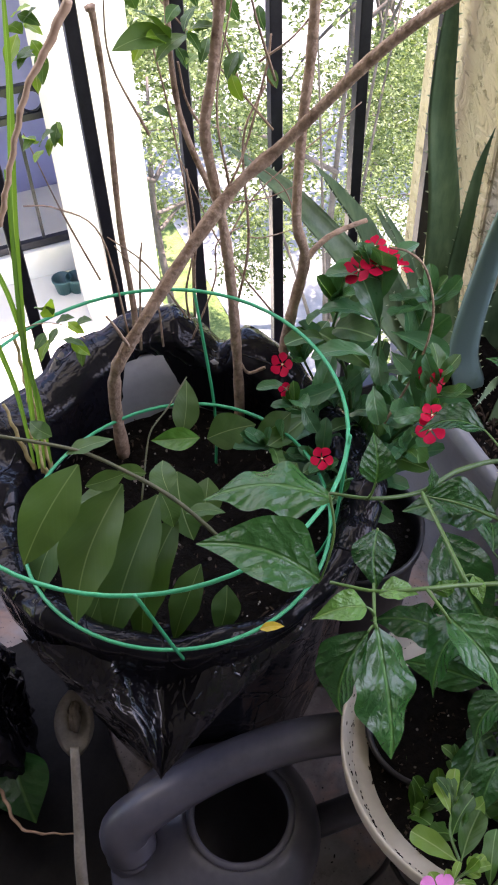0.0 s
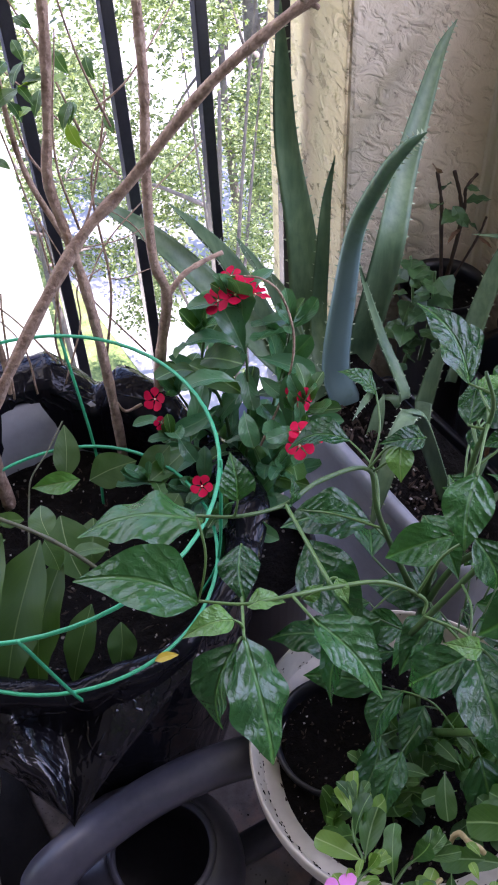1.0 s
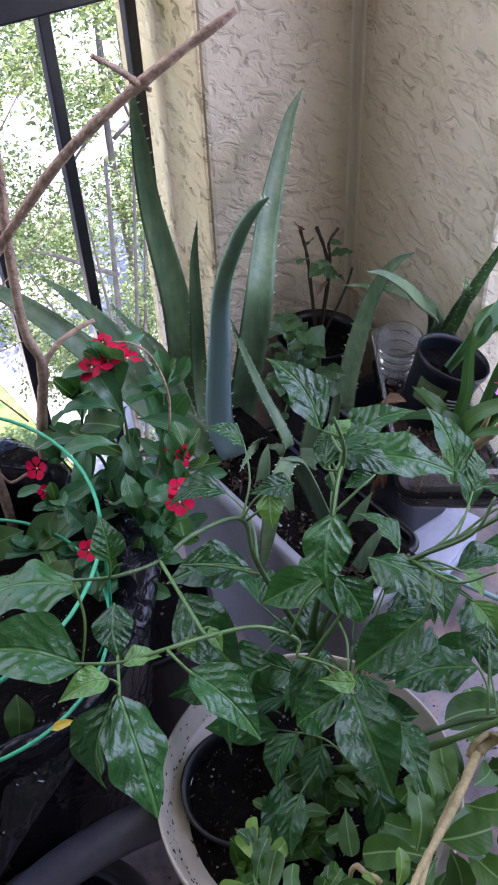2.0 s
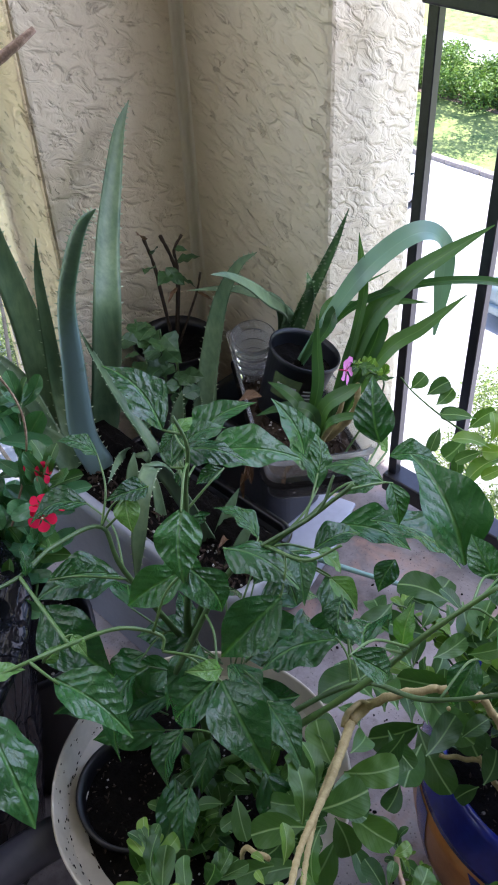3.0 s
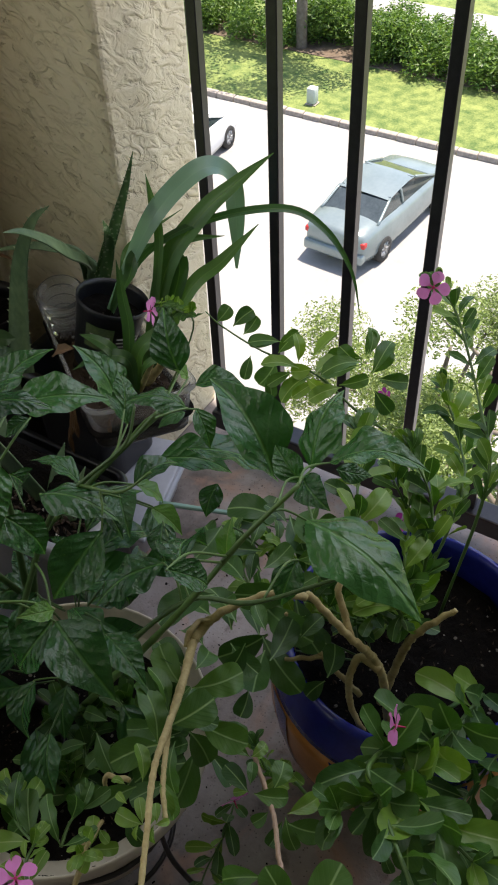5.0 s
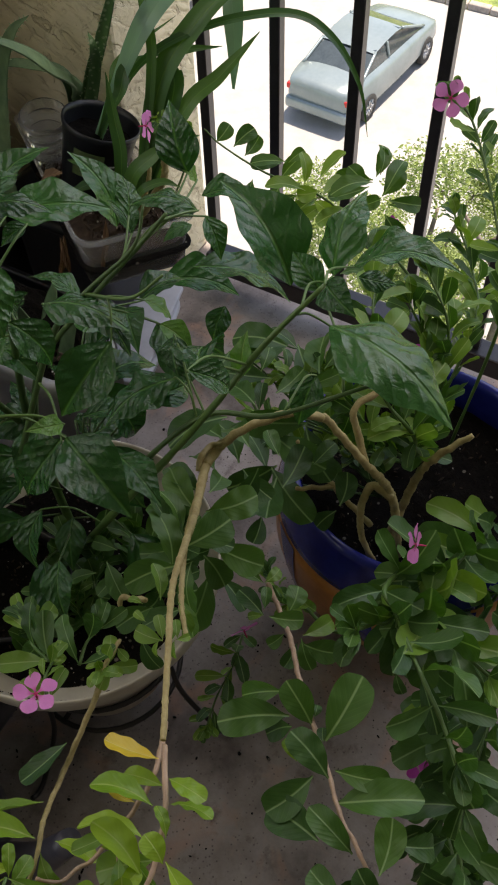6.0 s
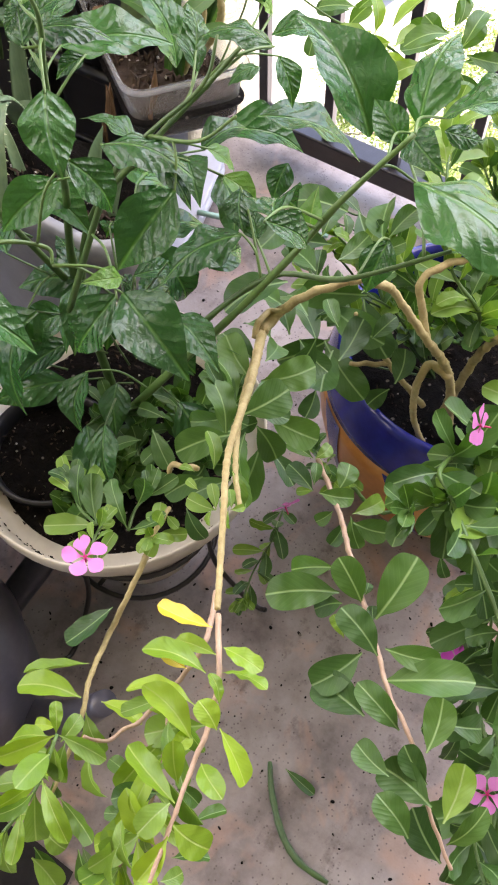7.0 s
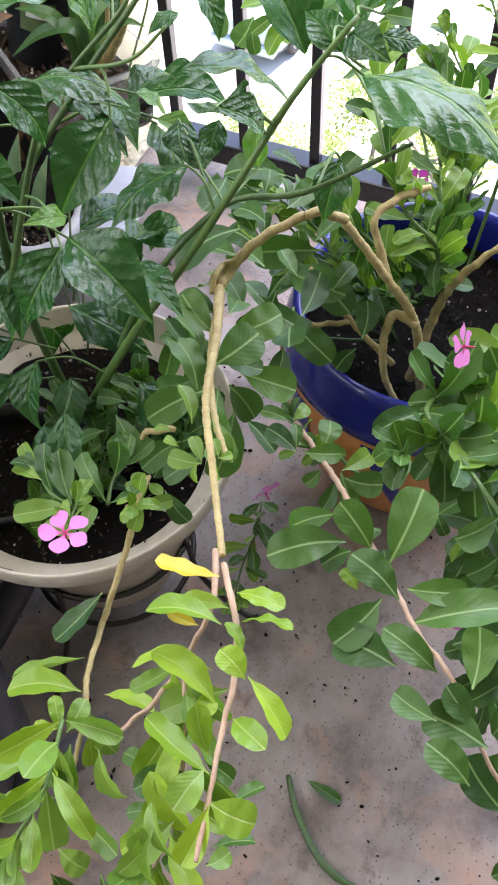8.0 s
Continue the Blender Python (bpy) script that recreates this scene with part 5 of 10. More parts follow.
# Dark sheet added where the floor lies in deep shade.
mat_bm = bmesh.new()
mat_rows = [[mat_bm.verts.new((-0.34 + 0.024 * i + 0.012 * noise.noise(Vector((i * 0.4, j * 0.4, 1))), 0.34 + 0.03 * j + 0.012 * noise.noise(Vector((i * 0.4, j * 0.4, 4))), 0.006 + 0.012 * abs(noise.noise(Vector((i * 0.35, j * 0.35, 7)))) + 0.006 * abs(noise.noise(Vector((i * 1.1, j * 1.1, 9)))))) for j in range(27)] for i in range(24)]
for p, q in zip(mat_rows, mat_rows[1:]):
    for j in range(26):
        mat_bm.faces.new((p[j], q[j], q[j + 1], p[j + 1]))
tagged(part("plastic_sheet", mat_bm, SHADE_SHEET), "crumpled black sheet standing in for deep shade on the floor", "plastic sheet")

heap = bmesh.new()
bmesh.ops.create_icosphere(heap, subdivisions=5, radius=1.0)
for v in heap.verts:
    d = v.co.normalized()
    r = 1.0 + 0.28 * noise.noise(d * 1.7) - 0.30 * abs(noise.noise(d * 3.6)) + 0.10 * noise.noise(d * 8.0)
    v.co = Vector((d.x * 0.11 * r, d.y * 0.13 * r, max(d.z * 0.20 * r, -0.14)))
heap_ob = tagged(part("plastic_bag", heap, BAG), "crumpled black plastic bag heaped on the floor", "plastic bag")
heap_ob.location = (0.02, 0.93, 0.15)

# ---- serving spoon ----
SPOON_GREY = grain_mat("weathered_spoon_plastic", (0.11, 0.10, 0.08), (0.25, 0.23, 0.195), 40, 0.55, 0.3, 0.001)
spoon = thing("serving_spoon", (0.16, 0.62, 0.0), "weathered pale grey plastic serving spoon with dirt", "spoon")

SPOON_TOP, SPOON_NECK, SPOON_END = Vector((0.193, 0.760, 0.420)), Vector((0.171, 0.711, 0.360)), Vector((0.134, 0.610, 0.240))
spoon_dir = (SPOON_TOP - SPOON_NECK).normalized()
sb = bmesh.new()
for i in range(11):
    for j in range(9):
        u, s = i / 10, j / 4 - 1
        ww = 0.0235 * math.sin(math.pi * min(max(0.04 + 0.93 * u, 0), 1)) ** 0.6
        sb.verts.new((s * ww, u * (SPOON_TOP - SPOON_NECK).length, -0.012 * (1 - s * s) * math.sin(math.pi * u)))
sb.verts.ensure_lookup_table()
for i in range(10):
    for j in range(8):
        sb.faces.new([sb.verts[q] for q in (i * 9 + j, i * 9 + j + 1, i * 9 + j + 10, i * 9 + j + 9)])
bmesh.ops.solidify(sb, geom=sb.faces[:], thickness=0.003)
turn = Matrix((spoon_dir.cross(Vector((0, -0.3, 1))).normalized(), spoon_dir, spoon_dir.cross(Vector((0, -0.3, 1))).normalized().cross(spoon_dir))).transposed().to_4x4()
turn.translation = SPOON_NECK - spoon.location
part("bowl", moved(sb, turn), SPOON_GREY, spoon, "dirt-stained spoon bowl")
dirt = bmesh.new()
bmesh.ops.create_icosphere(dirt, subdivisions=3, radius=1.0)
for v in dirt.verts:
    v.co = Vector((v.co.x * 0.008, v.co.y * 0.020 + (SPOON_TOP - SPOON_NECK).length * 0.56, v.co.z * 0.004 - 0.007)) + 0.003 * noise.noise_vector(v.co * 3)
part("dirt", moved(dirt, turn), grain_mat("dry_dirt", (0.04, 0.032, 0.024), (0.10, 0.085, 0.065), 120, 0.95, 0.6, 0.003), spoon, "crust of dry dirt in the bowl")
spoon_foot = SPOON_END + (SPOON_END - SPOON_NECK) * 1.2
spoon_foot.z = 0.012
stem(spoon, SPOON_GREY, [SPOON_NECK + spoon_dir * 0.01, (SPOON_NECK + SPOON_END) / 2, SPOON_END, spoon_foot], [0.008, 0.009, 0.0105, 0.010], "handle", 10, 6, 0.0)

# ---- grey planter with the aloes ----
def tote_bm(x0, x1, y0, y1, z0, z1, lip, wall, taper, corner=0.045):
    """A tapered open container with rounded corners, thick walls and a rolled lip."""
    bm = bmesh.new()

    def loop(inset, zz):
        row = []
        for cx, cy, a0 in ((x1 - corner, y1 - corner, 0), (x0 + corner, y1 - corner, 90), (x0 + corner, y0 + corner, 180), (x1 - corner, y0 + corner, 270)):
            for k in range(7):
                a = radians(a0 + 15 * k)
                r = max(corner - inset, 0.004)
                row.append(bm.verts.new((cx + (r) * math.cos(a), cy + (r) * math.sin(a), zz)))
        return row

    rows = [loop(taper, z0), loop(taper - 0.004, z0 + 0.006), loop(0.004, z1 - lip), loop(-0.010, z1 - lip), loop(-0.013, z1 - lip * 0.5), loop(-0.010, z1 - 0.002), loop(-0.004, z1), loop(0.002, z1), loop(wall, z1 - 0.006), loop(wall + taper, z0 + 0.02)]
    n = len(rows[0])
    for a, b in zip(rows, rows[1:]):
        for k in range(n):
            bm.faces.new((a[k], a[(k + 1) % n], b[(k + 1) % n], b[k]))
    bm.faces.new(list(reversed(rows[0])))
    bm.faces.new(rows[-1])
    return bm


def bed_bm(x0, x1, y0, y1, zz, rough, nx=26, ny=34, seed=0):
    bm = bmesh.new()
    g = [[bm.verts.new((x0 + (x1 - x0) * i / nx, y0 + (y1 - y0) * j / ny, zz + rough * (noise.noise(Vector((i * 0.7, j * 0.7, seed))) + 0.7 * noise.noise(Vector((i * 1.9, j * 1.9, seed)))))) for j in range(ny + 1)] for i in range(nx + 1)]
    for i in range(nx):
        for j in range(ny):
            bm.faces.new((g[i][j], g[i + 1][j], g[i + 1][j + 1], g[i][j + 1]))
    return bm


planter = thing("planter", (0.935, 0.930, 0.0), "long grey plastic planter trough full of soil", "planter")
part("trough", tote_bm(-0.100, 0.018, -0.250, 0.270, 0.0, 0.400, 0.035, 0.008, 0.018), GREY_PLASTIC, planter)
planter_bed = bed_bm(-0.095, 0.034, -0.245, 0.265, 0.372, 0.006, seed=2)
for v in planter_bed.verts:
    v.co.z += 0.034 * min(max((v.co.x + 0.03) / 0.04, 0.0), 1.0)
part("soil", planter_bed, SOIL, planter, "dark soil heaped over one edge with bits of bark")
grit(planter, [(-0.042, k * 0.075, 0.045) for k in range(-3, 4)], 0.376, 500, 9, 0.12, 0.0032)

# ---- pale storage box with a dark crate on it, under the clear tub ----
crate = thing("storage_box", (1.187, 0.918, 0.0), "pale grey plastic storage box on the floor", "storage box")
part("box_body", tote_bm(-0.125, 0.125, -0.105, 0.105, 0.0, 0.085, 0.016, 0.006, 0.015), PALE_PLASTIC, crate)
lid_bm = box_bm(-0.133, 0.133, -0.113, 0.113, 0.086, 0.098, 0.005, 3)
part("lid", lid_bm, PALE_PLASTIC, crate, "flat pale grey lid")
crate.rotation_euler = (0, 0, radians(15))
dark_crate = thing("crate", (1.215, 0.965, 0.0985), "black plastic crate between box and tub", "crate")
part("crate_body", tote_bm(-0.050, 0.115, -0.070, 0.132, 0.0, 0.243, 0.02, 0.006, 0.012), BLACK_PLASTIC, dark_crate)

square_pot = thing("nursery_pot", (1.022, 0.965, 0.0), "black square nursery pot beside the planter", "nursery pot")
part("pot_body", tote_bm(-0.052, 0.052, -0.185, 0.185, 0.0, 0.285, 0.018, 0.003, 0.012, 0.02), BLACK_PLASTIC, square_pot)
part("soil", bed_bm(-0.045, 0.045, -0.178, 0.178, 0.255, 0.006, 12, 30, seed=4), SOIL, square_pot)


def clear_mat(name, tint, rough=0.12):
    m, nt, b = material(name)
    b.inputs["Base Color"].default_value = (*tint, 1)
    b.inputs["Roughness"].default_value = rough
    b.inputs["Transmission Weight"].default_value = 0.96
    b.inputs["IOR"].default_value = 1.14
    n = noise_tex(nt, coords(nt), 30, 4)
    bump(nt, b, n, 0.15, 0.001)
    return m


CLEAR = clear_mat("clear_scuffed_plastic", (0.93, 0.94, 0.95), 0.16)
CLEAR.node_tree.nodes["Principled BSDF"].inputs["Transmission Weight"].default_value = 0.92
BOTTLE_CLEAR = clear_mat("clear_bottle_plastic", (0.90, 0.92, 0.94), 0.06)
BOTTLE_CLEAR.node_tree.nodes["Principled BSDF"].inputs["IOR"].default_value = 1.5
BOTTLE_CLEAR.node_tree.nodes["Principled BSDF"].inputs["Transmission Weight"].default_value = 0.9


def quad_tub_bm(corners, z0, z1, taper, corner=0.035):
    """A thin-walled tray on four corners, flexed out of square, with a flat lip."""
    bm = bmesh.new()
    cs = [Vector((*c, 0)) for c in corners]
    mid = sum(cs, Vector()) / 4

    def loop(inset, zz):
        row = []
        for k, c in enumerate(cs):
            a, b = (cs[k - 1] - c).normalized(), (cs[(k + 1) % 4] - c).normalized()
            for i in range(7):
                u = i / 6
                p = c + a * corner * (1 - u) ** 2 + b * corner * u ** 2
                p = p + (mid - p).normalized() * inset
                row.append(bm.verts.new((p.x, p.y, zz)))
        return row

    rows = [loop(taper + 0.004, z0), loop(taper, z0 + 0.006), loop(0.004, z1 - 0.012), loop(0.003, z1 - 0.004), loop(-0.008, z1 - 0.004), loop(-0.009, z1 - 0.001), loop(-0.006, z1), loop(0.004, z1), loop(0.006, z1 - 0.012), loop(taper + 0.004, z0 + 0.01)]
    n = len(rows[0])
    for a, b in zip(rows, rows[1:]):
        for k in range(n):
            bm.faces.new((a[k], a[(k + 1) % n], b[(k + 1) % n], b[k]))
    bm.faces.new(list(reversed(rows[0])))
    bm.faces.new(rows[-1])
    return bm


TUB_AT = Vector((1.20, 0.90, 0.342))
clear_tub = thing("clear_tub", TUB_AT, "clear plastic tub of soil on a crate", "plastic tub")
TUB_PLAN = [(1.262, 1.105), (1.040, 0.800), (1.185, 0.685), (1.330, 0.960)]
tub_wall = part("tub_wall", quad_tub_bm([(x - TUB_AT.x, y - TUB_AT.y) for x, y in TUB_PLAN], 0.001, 0.108, 0.018), CLEAR, clear_tub, "scuffed clear plastic")
tub_wall.visible_shadow = False
TUB_SOIL = grain_mat("dry_brown_soil", (0.018, 0.012, 0.008), (0.075, 0.050, 0.034), 55, 0.95, 0.8, 0.008)
bed = bed_bm(-1, 1, -1, 1, 0.0, 0.008, 22, 30, seed=7)
for v in bed.verts:
    u, s_ = 0.5 + 0.5 * v.co.x, 0.5 + 0.5 * v.co.y
    q = [Vector((x - TUB_AT.x, y - TUB_AT.y, 0)) for x, y in TUB_PLAN]
    p = (q[1] * (1 - u) + q[2] * u) * (1 - s_) + (q[0] * (1 - u) + q[3] * u) * s_
    v.co = Vector((p.x * 0.90, p.y * 0.90, 0.046 + v.co.z))
part("soil", bed, TUB_SOIL, clear_tub, "dry lumpy brown soil")
part("soil_block", quad_tub_bm([((x - TUB_AT.x) * 0.95, (y - TUB_AT.y) * 0.95) for x, y in TUB_PLAN], 0.005, 0.047, 0.012), SOIL, clear_tub, "dark damp soil pressed against the wall")
grit(clear_tub, [(-0.03, -0.08, 0.06), (0.0, 0.0, 0.06), (0.04, 0.08, 0.05)], 0.052, 320, 12, 0.1, 0.004)
bottle = thing("cut_bottle", (1.252, 1.028, 0.388), "clear ribbed plastic bottle cut open and half buried", "plastic bottle")
prof = [(0.0, 0.0), (0.026, 0.002)] + [(0.028 + 0.0105 * k / 23 + 0.0042 * math.sin(k * 1.15), 0.004 + k * 0.0042) for k in range(24)] + [(0.0385, 0.106), (0.0372, 0.106)] + [(0.0265 + 0.0105 * k / 23 + 0.0042 * math.sin(k * 1.15), 0.006 + k * 0.0042) for k in range(23, -1, -1)] + [(0.0, 0.006)]
bottle_wall = part("bottle_wall", lathe_bm(prof, 40), BOTTLE_CLEAR, bottle)
bottle_wall.visible_shadow = False
bottle.rotation_euler = (radians(10), radians(-8), 0)
NAVY_PLASTIC = grain_mat("navy_black_plastic", (0.003, 0.004, 0.007), (0.008, 0.010, 0.016), 30, 0.42)
label_pot = thing("labelled_pot", (1.212, 0.918, 0.388), "tilted black nursery pot with a printed green label", "nursery pot")
label_pot.rotation_euler = (radians(11), radians(14), 0)
part("pot_body", lathe_bm([(0.0, 0.0), (0.045, 0.0), (0.048, 0.004), (0.060, 0.122), (0.0625, 0.124), (0.063, 0.132), (0.061, 0.133), (0.0585, 0.122), (0.046, 0.01), (0.0, 0.008)], 44), NAVY_PLASTIC, label_pot)
part("soil", soil_bm(0.055, 0.102, 0.004, seed=21), SOIL, label_pot)
LABEL_GREEN = grain_mat("label_green_print", (0.03, 0.06, 0.025), (0.11, 0.16, 0.055), 40, 0.35)
LABEL_WHITE = grain_mat("label_white_print", (0.45, 0.45, 0.45), (0.55, 0.55, 0.55), 40, 0.4)


def wrap_bm(a0, a1, z0, z1, lift):
    bm = bmesh.new()
    rows = [[], []]
    for k in range(9):
        a = radians(a0 + (a1 - a0) * k / 8)
        for i, zz in enumerate((z0, z1)):
            r = 0.048 + 0.012 * (zz - 0.004) / 0.114 + lift
            rows[i].append(bm.verts.new((r * math.cos(a), r * math.sin(a), zz)))
    for k in range(8):
        bm.faces.new((rows[0][k], rows[0][k + 1], rows[1][k + 1], rows[1][k]))
    return bm


part("label_band", wrap_bm(176, 226, 0.058, 0.104, 0.001), LABEL_GREEN, label_pot, "green printed label")
for k, (a0, a1, z0) in enumerate(((232, 272, 0.084), (232, 276, 0.076), (232, 268, 0.068), (186, 220, 0.080))):
    part("print_bar", wrap_bm(a0, a1, z0, z0 + (0.003 if k < 3 else 0.008), 0.0022), LABEL_WHITE, label_pot)

# ---- black pot of the red periwinkle ----
vpot = thing("nursery_pot", (0.625, 0.900, 0.0), "black nursery pot holding a red periwinkle", "nursery pot")
part("pot_body", lathe_bm([(0.0, 0.0), (0.075, 0.0), (0.08, 0.006), (0.098, 0.33), (0.104, 0.333), (0.104, 0.352), (0.100, 0.352), (0.094, 0.33), (0.076, 0.02), (0.0, 0.015)], 44), BLACK_PLASTIC, vpot)
part("soil", soil_bm(0.094, 0.322, 0.006, seed=31), SOIL, vpot)


# ---- pepper plant in the cream pot ----
pepper = thing("pepper_plant", (0.668, 0.545, 0.305), "tall pepper plant with large glossy puckered green leaves", "pepper plant")
stem(pepper, DARK_STEM, [(0.668, 0.545, 0.29), (0.701, 0.605, 0.520), (0.686, 0.567, 0.700), (0.682, 0.554, 0.820), (0.685, 0.547, 0.880), (0.684, 0.561, 0.910)], [0.010, 0.009, 0.006, 0.0045, 0.0035, 0.0025], slim=0.58)
stem(pepper, DARK_STEM, [(0.707, 0.614, 0.480), (0.704, 0.565, 0.640), (0.732, 0.495, 0.750), (0.759, 0.452, 0.810), (0.779, 0.432, 0.840)], [0.008, 0.006, 0.005, 0.004, 0.003], slim=0.58)
stem(pepper, GREEN_STEM, [(0.668, 0.545, 0.34), (0.645, 0.437, 0.550), (0.661, 0.375, 0.660), (0.683, 0.327, 0.750), (0.720, 0.301, 0.800), (0.765, 0.272, 0.840)], [0.009, 0.0075, 0.006, 0.005, 0.0045, 0.0035], slim=0.58)
stem(pepper, DARK_STEM, [(0.647, 0.447, 0.540), (0.654, 0.402, 0.640), (0.690, 0.347, 0.710), (0.705, 0.286, 0.730), (0.751, 0.219, 0.760)], [0.006, 0.005, 0.0045, 0.004, 0.003], slim=0.58)
stem(pepper, DARK_STEM, [(0.704, 0.610, 0.500), (0.646, 0.629, 0.680), (0.641, 0.647, 0.740), (0.578, 0.637, 0.770), (0.531, 0.622, 0.780), (0.486, 0.624, 0.790), (0.454, 0.644, 0.790)], [0.007, 0.005, 0.004, 0.004, 0.0035, 0.003, 0.0025], slim=0.58)
stem(pepper, GREEN_STEM, [(0.573, 0.475, 0.760), (0.579, 0.483, 0.770), (0.552, 0.502, 0.790), (0.509, 0.514, 0.800), (0.474, 0.518, 0.810), (0.439, 0.530, 0.810), (0.410, 0.551, 0.810)], [0.002, 0.003, 0.0032, 0.0032, 0.003, 0.0026, 0.0022], slim=0.58)
stem(pepper, GREEN_STEM, [(0.531, 0.622, 0.780), (0.521, 0.574, 0.790), (0.509, 0.514, 0.800)], [0.003, 0.003, 0.003], slim=0.58)
stem(pepper, GREEN_STEM, [(0.474, 0.518, 0.810), (0.476, 0.495, 0.810), (0.480, 0.490, 0.800)], [0.0025, 0.002, 0.002], slim=0.58)
stem(pepper, GREEN_STEM, [(0.466, 0.588, 0.800), (0.435, 0.527, 0.810), (0.421, 0.499, 0.820)], [0.002, 0.0022, 0.002], slim=0.58)
stem(pepper, DARK_STEM, [(0.631, 0.549, 0.580), (0.677, 0.504, 0.740), (0.703, 0.474, 0.790), (0.737, 0.440, 0.830), (0.760, 0.440, 0.860)], [0.006, 0.005, 0.004, 0.003, 0.002], slim=0.58)
stem(pepper, GREEN_STEM, [(0.703, 0.474, 0.790), (0.702, 0.422, 0.810), (0.722, 0.399, 0.830)], [0.003, 0.0025, 0.002], slim=0.58)
grown(pepper, PEPPER_LEAF, (0.466, 0.659, 0.759), (0.361, 0.711, 0.749), 0.58, (0.00, 0.18, 0.98))
grown(pepper, PEPPER_LEAF, (0.430, 0.607, 0.723), (0.340, 0.674, 0.740), 0.58, (-0.05, -0.31, 0.95))
grown(pepper, PEPPER_LEAF, (0.483, 0.620, 0.816), (0.493, 0.648, 0.845), 0.75, (-0.30, -0.63, 0.71))
grown(pepper, PEPPER_LEAF, (0.461, 0.574, 0.822), (0.441, 0.534, 0.806), 0.72, (-0.14, -0.30, 0.94))
grown(pepper, PEPPER_YOUNG, (0.439, 0.527, 0.810), (0.470, 0.520, 0.801), 0.58, (0.24, -0.17, 0.96))
grown(pepper, PEPPER_YOUNG, (0.421, 0.513, 0.824), (0.380, 0.518, 0.826), 0.58, (0.02, -0.32, 0.95))
grown(pepper, PEPPER_LEAF, (0.419, 0.494, 0.828), (0.403, 0.429, 0.759), 0.58, (0.33, -0.73, 0.60))
grown(pepper, PEPPER_LEAF, (0.413, 0.494, 0.826), (0.384, 0.470, 0.763), 0.58, (-0.88, -0.13, 0.46))
grown(pepper, PEPPER_LEAF, (0.524, 0.575, 0.784), (0.539, 0.507, 0.725), 0.59, (-0.31, -0.66, 0.69))
grown(pepper, PEPPER_LEAF, (0.481, 0.498, 0.798), (0.501, 0.431, 0.760), 0.58, (0.22, -0.44, 0.87))
grown(pepper, PEPPER_YOUNG, (0.488, 0.526, 0.786), (0.506, 0.522, 0.797), 0.64, (-0.52, -0.46, 0.72))
grown(pepper, PEPPER_YOUNG, (0.517, 0.520, 0.800), (0.516, 0.501, 0.788), 0.58, (-0.15, -0.51, 0.85))
grown(pepper, PEPPER_LEAF, (0.536, 0.620, 0.778), (0.545, 0.637, 0.797), 0.58, (0.43, -0.76, 0.48))
grown(pepper, PEPPER_LEAF, (0.596, 0.698, 0.655), (0.648, 0.669, 0.642), 0.58, (-0.00, -0.42, 0.91))
grown(pepper, PEPPER_LEAF, (0.680, 0.733, 0.685), (0.624, 0.772, 0.667), 0.58, (-0.24, 0.11, 0.96))
grown(pepper, PEPPER_LEAF, (0.689, 0.705, 0.772), (0.660, 0.733, 0.795), 0.58, (0.31, -0.40, 0.86))
grown(pepper, PEPPER_YOUNG, (0.672, 0.640, 0.766), (0.657, 0.616, 0.741), 0.75, (-0.36, -0.55, 0.75))
grown(pepper, PEPPER_LEAF, (0.698, 0.635, 0.764), (0.652, 0.648, 0.769), 0.58, (-0.02, -0.42, 0.91))
grown(pepper, PEPPER_LEAF, (0.679, 0.572, 0.891), (0.674, 0.642, 0.931), 0.58, (0.14, -0.49, 0.86))
grown(pepper, PEPPER_YOUNG, (0.692, 0.571, 0.877), (0.721, 0.579, 0.875), 0.58, (0.03, 0.06, 1.00))
grown(pepper, PEPPER_LEAF, (0.698, 0.578, 0.868), (0.676, 0.577, 0.863), 0.72, (-0.18, -0.62, 0.77))
grown(pepper, PEPPER_LEAF, (0.733, 0.597, 0.815), (0.800, 0.572, 0.847), 0.58, (-0.39, 0.11, 0.91))
grown(pepper, PEPPER_LEAF, (0.767, 0.618, 0.775), (0.835, 0.544, 0.762), 0.58, (-0.04, -0.21, 0.98))
grown(pepper, PEPPER_LEAF, (0.640, 0.509, 0.864), (0.606, 0.475, 0.823), 0.66, (-0.40, -0.52, 0.75))
grown(pepper, PEPPER_LEAF, (0.709, 0.590, 0.835), (0.746, 0.533, 0.826), 0.54, (0.03, -0.14, 0.99))
grown(pepper, PEPPER_LEAF, (0.674, 0.560, 0.856), (0.706, 0.591, 0.871), 0.58, (-0.39, -0.05, 0.92))
grown(pepper, PEPPER_LEAF, (0.701, 0.579, 0.851), (0.745, 0.560, 0.857), 0.58, (-0.14, -0.03, 0.99))
grown(pepper, PEPPER_LEAF, (0.693, 0.572, 0.834), (0.686, 0.555, 0.816), 0.58, (-0.44, -0.57, 0.70))
grown(pepper, PEPPER_LEAF, (0.739, 0.562, 0.806), (0.716, 0.578, 0.791), 0.58, (-0.62, -0.20, 0.76))
grown(pepper, PEPPER_LEAF, (0.806, 0.497, 0.771), (0.824, 0.538, 0.783), 0.58, (0.16, -0.34, 0.93))
grown(pepper, PEPPER_LEAF, (0.739, 0.515, 0.734), (0.724, 0.453, 0.698), 0.58, (0.17, -0.52, 0.84))
grown(pepper, PEPPER_LEAF, (0.690, 0.613, 0.673), (0.687, 0.547, 0.642), 0.58, (-0.08, -0.42, 0.90))
grown(pepper, PEPPER_LEAF, (0.775, 0.456, 0.698), (0.735, 0.418, 0.658), 0.58, (0.13, -0.78, 0.61))
